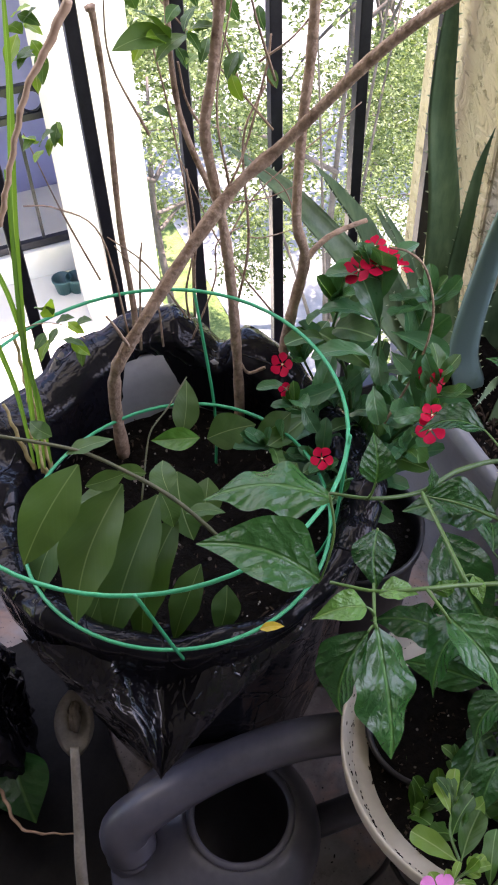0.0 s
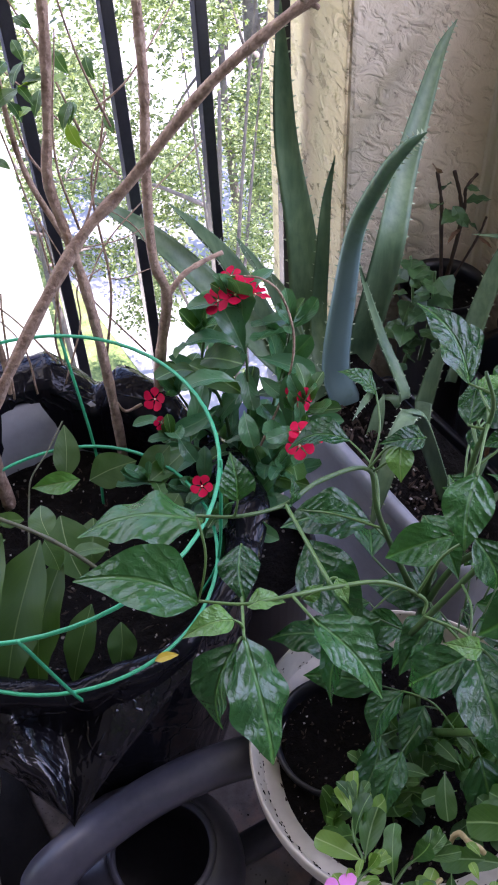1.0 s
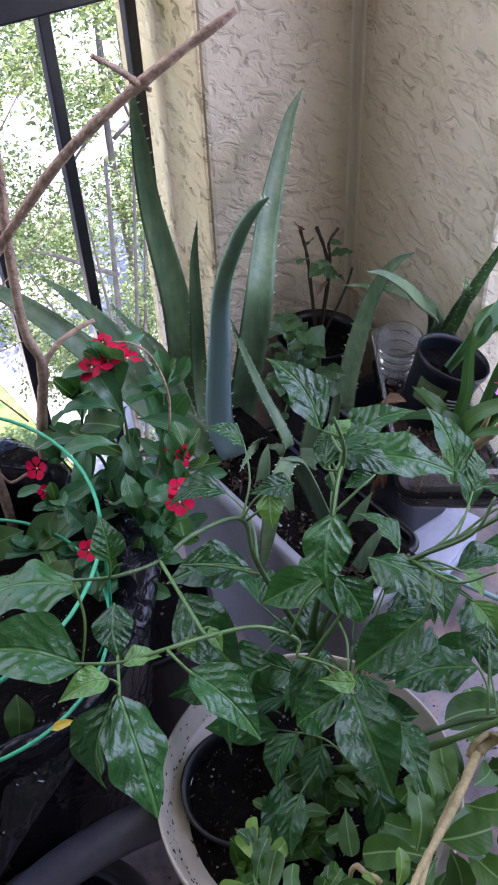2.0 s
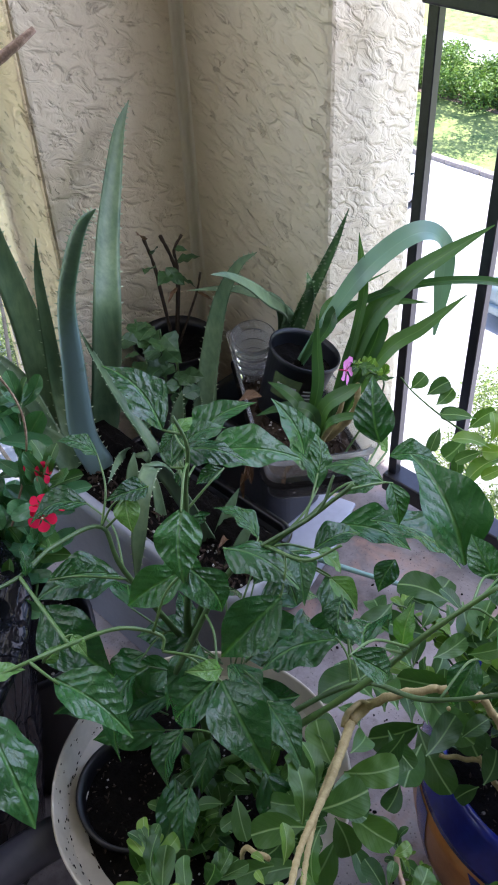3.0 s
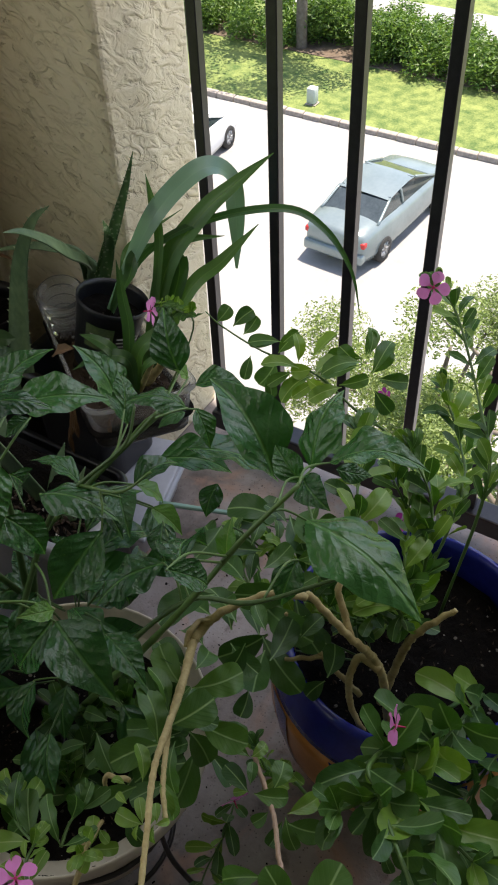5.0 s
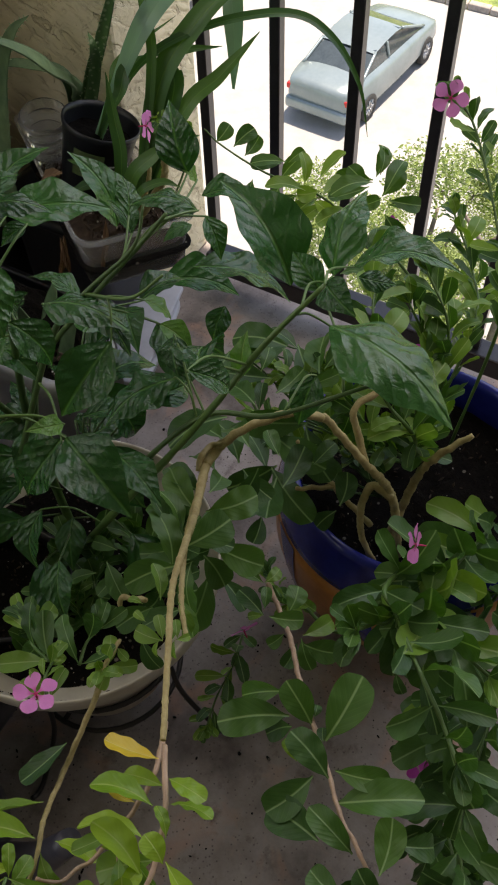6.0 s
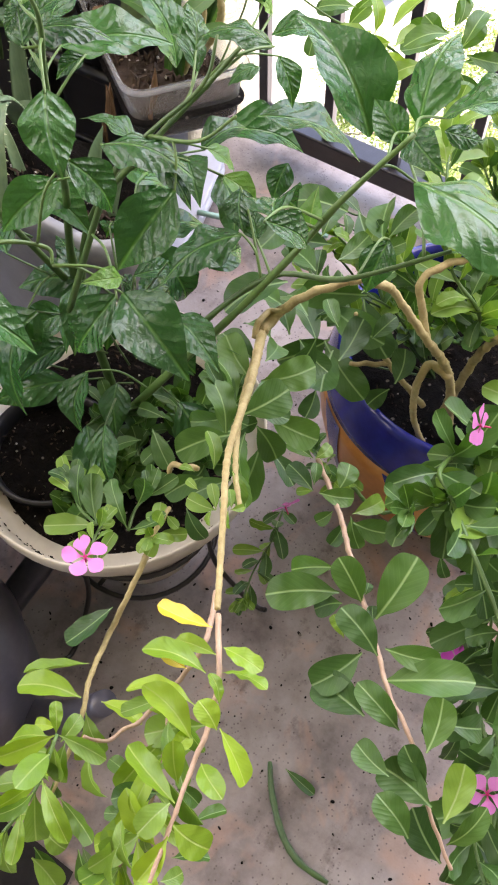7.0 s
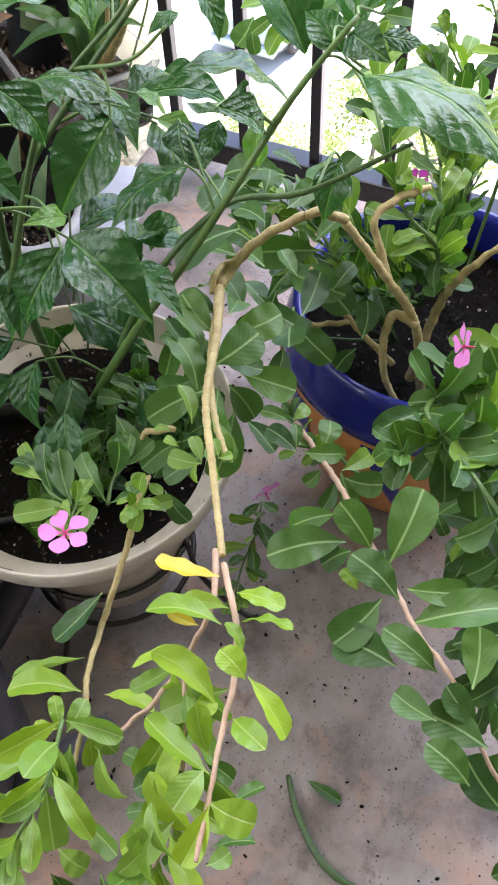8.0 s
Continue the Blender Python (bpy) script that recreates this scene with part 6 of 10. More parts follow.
grown(pepper, PEPPER_YOUNG, (0.764, 0.444, 0.712), (0.763, 0.407, 0.690), 0.58, (-0.08, -0.49, 0.87))
grown(pepper, PEPPER_LEAF, (0.709, 0.373, 0.721), (0.729, 0.395, 0.728), 0.75, (-0.29, -0.04, 0.96))
grown(pepper, PEPPER_LEAF, (0.763, 0.542, 0.699), (0.755, 0.602, 0.710), 0.58, (0.42, -0.11, 0.90))
grown(pepper, PEPPER_LEAF, (0.676, 0.500, 0.789), (0.694, 0.422, 0.777), 0.58, (0.16, -0.11, 0.98))
grown(pepper, PEPPER_LEAF, (0.648, 0.528, 0.760), (0.601, 0.562, 0.721), 0.58, (-0.74, -0.35, 0.58))
grown(pepper, PEPPER_LEAF, (0.616, 0.477, 0.832), (0.629, 0.456, 0.778), 0.58, (-0.16, -0.93, 0.32))
grown(pepper, PEPPER_LEAF, (0.873, 0.573, 0.701), (0.877, 0.626, 0.776), 0.58, (0.11, -0.82, 0.57))
grown(pepper, PEPPER_LEAF, (0.801, 0.493, 0.797), (0.832, 0.522, 0.814), 0.58, (0.03, -0.53, 0.84))
grown(pepper, PEPPER_LEAF, (0.854, 0.459, 0.823), (0.886, 0.495, 0.870), 0.61, (-0.59, -0.40, 0.70))
grown(pepper, PEPPER_YOUNG, (0.860, 0.454, 0.811), (0.852, 0.471, 0.831), 0.58, (0.09, -0.74, 0.67))
grown(pepper, PEPPER_LEAF, (0.921, 0.491, 0.739), (0.958, 0.447, 0.726), 0.58, (0.07, -0.22, 0.97))
grown(pepper, PEPPER_LEAF, (0.816, 0.424, 0.820), (0.787, 0.476, 0.827), 0.58, (0.09, -0.09, 0.99))
grown(pepper, PEPPER_LEAF, (0.856, 0.444, 0.777), (0.842, 0.420, 0.741), 0.58, (-0.30, -0.73, 0.61))
grown(pepper, PEPPER_LEAF, (0.884, 0.481, 0.732), (0.857, 0.500, 0.721), 0.58, (-0.36, 0.04, 0.93))
grown(pepper, PEPPER_LEAF, (0.878, 0.480, 0.679), (0.923, 0.384, 0.631), 0.58, (0.42, -0.24, 0.88))
grown(pepper, PEPPER_LEAF, (0.878, 0.523, 0.641), (0.927, 0.453, 0.606), 0.58, (0.08, -0.40, 0.91))
grown(pepper, PEPPER_LEAF, (0.788, 0.485, 0.703), (0.845, 0.468, 0.692), 0.58, (0.17, -0.05, 0.98))
grown(pepper, PEPPER_LEAF, (0.898, 0.455, 0.614), (0.867, 0.454, 0.584), 0.69, (-0.65, -0.35, 0.67))
grown(pepper, PEPPER_YOUNG, (0.775, 0.470, 0.723), (0.790, 0.450, 0.688), 0.58, (0.48, -0.66, 0.58))
grown(pepper, PEPPER_LEAF, (0.760, 0.481, 0.719), (0.721, 0.440, 0.711), 0.58, (-0.04, -0.17, 0.98))
grown(pepper, PEPPER_LEAF, (0.627, 0.610, 0.546), (0.557, 0.573, 0.468), 0.58, (-0.77, 0.30, 0.56))
grown(pepper, PEPPER_LEAF, (0.619, 0.529, 0.511), (0.575, 0.512, 0.458), 0.58, (-0.78, 0.08, 0.61))
grown(pepper, PEPPER_YOUNG, (0.602, 0.432, 0.744), (0.574, 0.449, 0.754), 0.58, (0.00, -0.50, 0.87))
grown(pepper, PEPPER_LEAF, (0.602, 0.435, 0.722), (0.583, 0.359, 0.677), 0.62, (-0.35, -0.41, 0.84))
grown(pepper, PEPPER_LEAF, (0.612, 0.453, 0.697), (0.579, 0.483, 0.629), 0.58, (-0.87, 0.14, 0.48))
grown(pepper, PEPPER_LEAF, (0.677, 0.430, 0.776), (0.622, 0.455, 0.718), 0.61, (-0.75, -0.34, 0.57))
grown(pepper, PEPPER_LEAF, (0.704, 0.385, 0.726), (0.649, 0.431, 0.690), 0.58, (-0.34, 0.29, 0.89))
grown(pepper, PEPPER_LEAF, (0.737, 0.407, 0.739), (0.708, 0.386, 0.724), 0.74, (-0.31, -0.24, 0.92))
grown(pepper, PEPPER_LEAF, (0.631, 0.316, 0.847), (0.653, 0.295, 0.811), 0.58, (0.19, -0.78, 0.59))
grown(pepper, PEPPER_LEAF, (0.655, 0.323, 0.823), (0.713, 0.337, 0.772), 0.58, (0.46, 0.58, 0.67))
grown(pepper, PEPPER_YOUNG, (0.757, 0.348, 0.695), (0.786, 0.358, 0.726), 0.58, (-0.74, 0.17, 0.65))
grown(pepper, PEPPER_LEAF, (0.793, 0.288, 0.693), (0.761, 0.289, 0.651), 0.63, (-0.78, -0.24, 0.58))
grown(pepper, PEPPER_LEAF, (0.641, 0.418, 0.661), (0.619, 0.355, 0.648), 0.58, (0.07, -0.24, 0.97))
grown(pepper, PEPPER_LEAF, (0.768, 0.266, 0.794), (0.744, 0.140, 0.757), 0.58, (0.03, -0.29, 0.96))
grown(pepper, PEPPER_LEAF, (0.835, 0.277, 0.801), (0.859, 0.187, 0.812), 0.58, (0.11, 0.15, 0.98))
grown(pepper, PEPPER_LEAF, (0.831, 0.294, 0.787), (0.915, 0.303, 0.819), 0.58, (-0.36, 0.43, 0.83))
grown(pepper, PEPPER_LEAF, (0.825, 0.302, 0.769), (0.846, 0.343, 0.783), 0.64, (-0.56, -0.01, 0.83))
grown(pepper, PEPPER_LEAF, (0.809, 0.292, 0.798), (0.787, 0.251, 0.795), 0.69, (-0.51, 0.21, 0.83))
grown(pepper, PEPPER_LEAF, (0.859, 0.281, 0.768), (0.878, 0.251, 0.756), 0.58, (-0.30, -0.52, 0.80))
grown(pepper, PEPPER_LEAF, (0.832, 0.337, 0.755), (0.874, 0.436, 0.809), 0.58, (-0.17, -0.41, 0.90))
pepper_rng = random.Random(9)
for k in range(34):
    a, r = pepper_rng.uniform(0, math.tau), pepper_rng.uniform(0.03, 0.16)
    r = min(r, 0.12) if -1.0 < math.remainder(a, math.tau) < 0.9 else r
    p = Vector((0.70 + r * math.cos(a), 0.56 + r * 0.8 * math.sin(a), pepper_rng.uniform(0.42, 0.64)))
    d = Vector((math.cos(a + pepper_rng.uniform(-1, 1)), math.sin(a + pepper_rng.uniform(-1, 1)), pepper_rng.uniform(-0.7, 0.1))).normalized()
    leaf(pepper, PEPPER_SET, PEPPER_LEAF, p, p + d * pepper_rng.uniform(0.06, 0.10), pepper_rng.uniform(0.45, 0.65))
    hub = Vector((0.70, 0.54, p.z - 0.06))
    stem(pepper, DARK_STEM, [p + (hub - p) * min(1.0, 0.05 / max((hub - p).length, 0.01)), p], [0.002, 0.0015], "stalk", 5, 4, 0.0)


# ---- pink periwinkle in the glazed pot ----
vinca = thing("periwinkle", (1.0, 0.22, 0.285), "sprawling pink periwinkle with long woody trailing stems", "periwinkle")
stem(vinca, WOODY_STEM, [(0.882, 0.195, 0.290), (0.879, 0.217, 0.420), (0.843, 0.249, 0.520), (0.821, 0.290, 0.600)], [0.009, 0.0078, 0.0068, 0.0062], knobs=0.25)
stem(vinca, WOODY_STEM, [(0.870, 0.214, 0.430), (0.870, 0.239, 0.440), (0.851, 0.244, 0.420), (0.845, 0.236, 0.360), (0.844, 0.212, 0.310)], [0.008, 0.0075, 0.007, 0.006, 0.005], knobs=0.25)
stem(vinca, WOODY_STEM, [(0.774, 0.312, 0.640), (0.750, 0.346, 0.620), (0.738, 0.371, 0.585), (0.717, 0.373, 0.580)], [0.006, 0.0065, 0.008, 0.008], knobs=0.25)
stem(vinca, WOODY_STEM, [(0.802, 0.282, 0.620), (0.784, 0.299, 0.640), (0.774, 0.312, 0.640)], [0.007, 0.0065, 0.006], knobs=0.2)
stem(vinca, WOODY_STEM, [(0.848, 0.245, 0.505), (0.858, 0.262, 0.540), (0.865, 0.273, 0.570), (0.891, 0.259, 0.580), (0.919, 0.234, 0.580)], [0.0065, 0.0065, 0.006, 0.006, 0.005], knobs=0.2)
stem(vinca, WOODY_STEM, [(0.905, 0.218, 0.29), (0.930, 0.205, 0.400), (0.928, 0.188, 0.460), (0.951, 0.156, 0.500)], [0.009, 0.008, 0.007, 0.005], knobs=0.2)
stem(vinca, WOODY_STEM, [(0.858, 0.285, 0.420), (0.821, 0.319, 0.440)], [0.005, 0.004], knobs=0.2)
stem(vinca, WOODY_STEM, [(0.865, 0.233, 0.360), (0.858, 0.285, 0.420), (0.845, 0.331, 0.500)], [0.006, 0.005, 0.004], knobs=0.2)
stem(vinca, WOODY_STEM, [(0.717, 0.373, 0.580), (0.644, 0.341, 0.600), (0.570, 0.314, 0.620), (0.511, 0.280, 0.630), (0.442, 0.239, 0.640)], [0.0075, 0.0058, 0.0046, 0.0042, 0.0038], knobs=0.3)
stem(vinca, PINK_STEM, [(0.442, 0.239, 0.628), (0.418, 0.222, 0.638), (0.399, 0.209, 0.640), (0.366, 0.196, 0.640), (0.336, 0.190, 0.640), (0.297, 0.180, 0.645), (0.262, 0.172, 0.645)], [0.0036, 0.0034, 0.0032, 0.0030, 0.0027, 0.0024, 0.0022], knobs=0.22)
grown(vinca, YELLOW_LEAF, (0.429, 0.235, 0.637), (0.419, 0.278, 0.646), 0.44, (0.58, -0.05, 0.81))
grown(vinca, VINCA_LIME, (0.417, 0.224, 0.619), (0.410, 0.258, 0.617), 0.44, (0.20, 0.09, 0.97))
grown(vinca, VINCA_LIME, (0.397, 0.219, 0.640), (0.386, 0.269, 0.641), 0.44, (0.48, 0.08, 0.87))
grown(vinca, VINCA_LIME, (0.418, 0.217, 0.649), (0.416, 0.182, 0.660), 0.44, (0.29, 0.26, 0.92))
grown(vinca, VINCA_LIME, (0.405, 0.211, 0.632), (0.410, 0.174, 0.645), 0.44, (0.74, 0.31, 0.60))
grown(vinca, VINCA_LIME, (0.382, 0.197, 0.644), (0.397, 0.215, 0.648), 0.44, (0.32, -0.42, 0.85))
grown(vinca, VINCA_LIME, (0.365, 0.187, 0.656), (0.374, 0.208, 0.663), 0.75, (-0.17, -0.21, 0.96))
grown(vinca, VINCA_LIME, (0.355, 0.205, 0.612), (0.367, 0.257, 0.624), 0.44, (0.35, -0.30, 0.89))
grown(vinca, VINCA_LIME, (0.367, 0.186, 0.657), (0.348, 0.153, 0.633), 0.44, (0.31, -0.66, 0.68))
grown(vinca, VINCA_LIME, (0.325, 0.197, 0.609), (0.346, 0.214, 0.628), 0.50, (-0.40, -0.44, 0.81))
grown(vinca, VINCA_LIME, (0.341, 0.184, 0.654), (0.328, 0.157, 0.671), 0.49, (0.18, 0.47, 0.86))
grown(vinca, VINCA_LIME, (0.312, 0.189, 0.623), (0.325, 0.238, 0.635), 0.44, (0.59, -0.34, 0.73))
grown(vinca, VINCA_LIME, (0.283, 0.191, 0.573), (0.303, 0.230, 0.595), 0.44, (-0.68, -0.05, 0.73))
grown(vinca, VINCA_LIME, (0.301, 0.186, 0.599), (0.302, 0.155, 0.590), 0.75, (-0.04, -0.29, 0.96))
grown(vinca, VINCA_LIME, (0.291, 0.177, 0.651), (0.258, 0.181, 0.632), 0.44, (-0.50, -0.09, 0.86))
grown(vinca, VINCA_LIME, (0.350, 0.302, 0.529), (0.353, 0.261, 0.532), 0.44, (0.56, 0.09, 0.82))
grown(vinca, VINCA_PALE, (0.372, 0.334, 0.518), (0.334, 0.376, 0.522), 0.37, (0.61, 0.49, 0.63))
grown(vinca, VINCA_LIME, (0.342, 0.314, 0.544), (0.321, 0.365, 0.545), 0.44, (0.27, 0.09, 0.96))
grown(vinca, VINCA_LIME, (0.307, 0.308, 0.562), (0.327, 0.323, 0.567), 0.44, (-0.15, -0.12, 0.98))
grown(vinca, VINCA_PALE, (0.302, 0.289, 0.604), (0.326, 0.288, 0.606), 0.56, (-0.08, -0.27, 0.96))
grown(vinca, VINCA_PALE, (0.337, 0.311, 0.517), (0.320, 0.280, 0.504), 0.44, (-0.42, -0.14, 0.89))
grown(vinca, VINCA_PALE, (0.302, 0.311, 0.551), (0.282, 0.299, 0.515), 0.44, (-0.85, -0.11, 0.51))
grown(vinca, VINCA_LIME, (0.301, 0.306, 0.581), (0.285, 0.337, 0.556), 0.44, (0.21, 0.68, 0.70))
grown(vinca, VINCA_PALE, (0.309, 0.279, 0.554), (0.292, 0.253, 0.524), 0.44, (-0.88, 0.03, 0.47))
grown(vinca, VINCA_PALE, (0.254, 0.297, 0.493), (0.237, 0.324, 0.489), 0.44, (0.09, 0.20, 0.98))
grown(vinca, VINCA_PALE, (0.271, 0.291, 0.499), (0.258, 0.247, 0.497), 0.44, (-0.65, 0.16, 0.74))
grown(vinca, VINCA_PALE, (0.245, 0.289, 0.495), (0.242, 0.266, 0.482), 0.69, (0.00, -0.49, 0.87))
grown(vinca, VINCA_LEAF, (0.314, 0.209, 0.584), (0.291, 0.237, 0.583), 0.54, (-0.15, -0.06, 0.99))
grown(vinca, VINCA_PALE, (0.309, 0.189, 0.645), (0.281, 0.196, 0.647), 0.68, (0.05, -0.18, 0.98))
grown(vinca, VINCA_LEAF, (0.423, 0.345, 0.526), (0.376, 0.364, 0.515), 0.44, (-0.09, 0.33, 0.94))
grown(vinca, VINCA_MID, (0.548, 0.182, 0.515), (0.510, 0.238, 0.515), 0.51, (-0.28, -0.19, 0.94))
grown(vinca, VINCA_MID, (0.559, 0.194, 0.537), (0.546, 0.232, 0.507), 0.47, (-0.60, 0.36, 0.71))
grown(vinca, VINCA_MID, (0.552, 0.160, 0.510), (0.567, 0.196, 0.542), 0.56, (-0.52, -0.43, 0.73))
grown(vinca, VINCA_MID, (0.544, 0.142, 0.514), (0.606, 0.136, 0.541), 0.57, (-0.41, -0.06, 0.91))
grown(vinca, VINCA_LEAF, (0.538, 0.174, 0.522), (0.527, 0.195, 0.500), 0.65, (-0.66, 0.35, 0.67))
grown(vinca, VINCA_LEAF, (0.514, 0.124, 0.518), (0.531, 0.172, 0.531), 0.54, (-0.33, -0.15, 0.93))
grown(vinca, VINCA_LEAF, (0.509, 0.137, 0.519), (0.465, 0.161, 0.502), 0.59, (-0.38, -0.01, 0.93))
grown(vinca, VINCA_LEAF, (0.466, 0.109, 0.504), (0.471, 0.162, 0.496), 0.66, (-0.23, 0.18, 0.96))
grown(vinca, VINCA_LEAF, (0.468, 0.078, 0.518), (0.481, 0.127, 0.531), 0.46, (-0.29, -0.16, 0.94))
grown(vinca, VINCA_MID, (0.497, 0.110, 0.519), (0.534, 0.042, 0.533), 0.44, (0.02, 0.22, 0.98))
grown(vinca, VINCA_MID, (0.520, 0.121, 0.529), (0.535, 0.074, 0.530), 0.47, (-0.30, -0.07, 0.95))
grown(vinca, VINCA_MID, (0.460, 0.051, 0.534), (0.503, 0.060, 0.548), 0.59, (-0.31, 0.04, 0.95))
grown(vinca, VINCA_LEAF, (0.487, 0.048, 0.541), (0.508, 0.020, 0.514), 0.54, (0.14, -0.62, 0.77))
grown(vinca, VINCA_LEAF, (0.428, 0.068, 0.533), (0.438, 0.103, 0.526), 0.60, (-0.15, 0.24, 0.96))
grown(vinca, VINCA_LEAF, (0.443, 0.038, 0.513), (0.457, 0.069, 0.529), 0.57, (-0.39, -0.28, 0.88))
grown(vinca, VINCA_LEAF, (0.429, 0.027, 0.516), (0.434, 0.078, 0.521), 0.62, (-0.21, -0.07, 0.97))
grown(vinca, VINCA_LEAF, (0.398, 0.032, 0.517), (0.412, 0.070, 0.527), 0.63, (-0.24, -0.15, 0.96))
grown(vinca, VINCA_LEAF, (0.404, -0.004, 0.463), (0.426, 0.038, 0.486), 0.58, (-0.39, -0.28, 0.88))
grown(vinca, VINCA_PALE, (0.420, 0.015, 0.531), (0.465, 0.022, 0.550), 0.50, (-0.39, 0.07, 0.92))
grown(vinca, VINCA_MID, (0.419, -0.001, 0.466), (0.460, -0.015, 0.486), 0.44, (-0.48, -0.23, 0.85))
grown(vinca, VINCA_LEAF, (0.647, 0.266, 0.464), (0.659, 0.303, 0.467), 0.53, (-0.35, 0.02, 0.94))
grown(vinca, VINCA_MID, (0.669, 0.247, 0.450), (0.701, 0.252, 0.452), 0.75, (-0.07, -0.12, 0.99))
grown(vinca, VINCA_MID, (0.644, 0.215, 0.451), (0.657, 0.180, 0.441), 0.69, (-0.33, -0.36, 0.87))
grown(vinca, VINCA_PALE, (0.655, 0.222, 0.444), (0.693, 0.205, 0.429), 0.49, (0.14, -0.46, 0.87))
grown(vinca, VINCA_MID, (0.738, 0.145, 0.426), (0.743, 0.192, 0.434), 0.75, (-0.48, -0.10, 0.87))
grown(vinca, VINCA_MID, (0.727, 0.143, 0.439), (0.692, 0.201, 0.423), 0.44, (0.00, 0.27, 0.96))
grown(vinca, VINCA_LEAF, (0.702, 0.138, 0.486), (0.709, 0.098, 0.504), 0.61, (-0.55, 0.27, 0.79))
grown(vinca, VINCA_MID, (0.724, 0.107, 0.436), (0.681, 0.088, 0.400), 0.58, (-0.61, -0.08, 0.79))
grown(vinca, VINCA_MID, (0.754, 0.145, 0.415), (0.794, 0.183, 0.400), 0.55, (-0.07, 0.43, 0.90))
stem(vinca, PINK_STEM, [(0.470, 0.262, 0.580), (0.446, 0.250, 0.590), (0.418, 0.241, 0.595), (0.388, 0.252, 0.556), (0.357, 0.259, 0.550), (0.338, 0.269, 0.545), (0.322, 0.275, 0.555), (0.318, 0.288, 0.565)], [0.004, 0.0036, 0.0032, 0.003, 0.0028, 0.0026, 0.0023, 0.002], knobs=0.25)
stem(vinca, WOODY_STEM, [(0.558, 0.341, 0.580), (0.556, 0.370, 0.560), (0.550, 0.371, 0.540)], [0.004, 0.004, 0.003], knobs=0.25)
stem(vinca, WOODY_STEM, [(0.500, 0.362, 0.530), (0.481, 0.347, 0.536), (0.438, 0.342, 0.519), (0.401, 0.340, 0.500), (0.362, 0.327, 0.513), (0.335, 0.312, 0.520), (0.300, 0.305, 0.505), (0.264, 0.300, 0.492), (0.232, 0.300, 0.488)], [0.0044, 0.0042, 0.004, 0.0038, 0.0035, 0.0032, 0.0028, 0.0025, 0.0022], knobs=0.25)
vinca_stem(vinca, [(0.519, 0.347, 0.560), (0.500, 0.342, 0.570), (0.482, 0.337, 0.580)], WOODY_STEM, 0.003, 0.003, 0.03, 0.2, 0.012, (VINCA_PALE,), 0.5, seed=44)
vinca_stem(vinca, [(0.435, 0.362, 0.580), (0.450, 0.377, 0.580), (0.467, 0.381, 0.580)], GREEN_STEM, 0.0022, 0.002, 0.03, 0.0, 0.010, (VINCA_PALE,), 0.45, seed=46)
stem(vinca, WOODY_STEM, [(0.717, 0.374, 0.570), (0.644, 0.347, 0.585), (0.597, 0.324, 0.590), (0.559, 0.300, 0.600), (0.537, 0.280, 0.600)], [0.005, 0.0045, 0.004, 0.0038, 0.003], knobs=0.3)
stem(vinca, WOODY_STEM, [(0.707, 0.376, 0.580), (0.720, 0.379, 0.590), (0.737, 0.376, 0.590), (0.739, 0.364, 0.600)], [0.004, 0.005, 0.004, 0.002], knobs=0.3)
vinca_stem(vinca, [(0.718, 0.341, 0.200), (0.672, 0.330, 0.200), (0.633, 0.332, 0.180), (0.592, 0.323, 0.180)], GREEN_STEM, 0.002, 0.0016, 0.04, 0.0, 0.014, (VINCA_LEAF, VINCA_PALE), 0.4, seed=93)
vinca_stem(vinca, [(0.470, 0.393, 0.560), (0.478, 0.421, 0.550), (0.496, 0.444, 0.540)], GREEN_STEM, 0.0022, 0.002, 0.052, 0.0, 0.020, (VINCA_LEAF, VINCA_LEAF, VINCA_PALE), 0.42, seed=94)
vinca_stem(vinca, [(0.478, 0.362, 0.570), (0.499, 0.369, 0.570), (0.514, 0.367, 0.570)], GREEN_STEM, 0.0022, 0.002, 0.05, 0.0, 0.022, (VINCA_LEAF, VINCA_LEAF, VINCA_PALE), 0.42, seed=95)
vinca_stem(vinca, [(0.304, 0.287, 0.630), (0.265, 0.276, 0.630), (0.230, 0.277, 0.630)], GREEN_STEM, 0.002, 0.0018, 0.05, 0.0, 0.012, (VINCA_LIME, VINCA_PALE), 0.36, seed=47, rise=0.2)
vinca_stem(vinca, [(0.376, 0.241, 0.600), (0.341, 0.224, 0.580), (0.299, 0.212, 0.560), (0.256, 0.209, 0.550)], PINK_STEM, 0.0024, 0.0018, 0.05, 0.0, 0.013, (VINCA_PALE, VINCA_LIME), 0.38, seed=48, rise=0.2)
leaf(vinca, VINCA_SET, YELLOW_LEAF, (0.394, 0.235, 0.630), (0.393, 0.257, 0.635), 0.45)
leaf(vinca, VINCA_SET, VINCA_LEAF, (0.624, 0.336, 0.560), (0.584, 0.385, 0.540), 0.45)
leaf(vinca, VINCA_SET, VINCA_LEAF, (0.638, 0.351, 0.570), (0.653, 0.399, 0.580), 0.5)
leaf(vinca, VINCA_SET, VINCA_LEAF, (0.638, 0.338, 0.580), (0.689, 0.329, 0.570), 0.5)
leaf(vinca, VINCA_SET, VINCA_LEAF, (0.649, 0.345, 0.580), (0.655, 0.305, 0.560), 0.48)
leaf(vinca, VINCA_SET, VINCA_LEAF, (0.668, 0.338, 0.570), (0.723, 0.313, 0.560), 0.5)
leaf(vinca, VINCA_SET, VINCA_LEAF, (0.657, 0.325, 0.550), (0.672, 0.281, 0.530), 0.5)
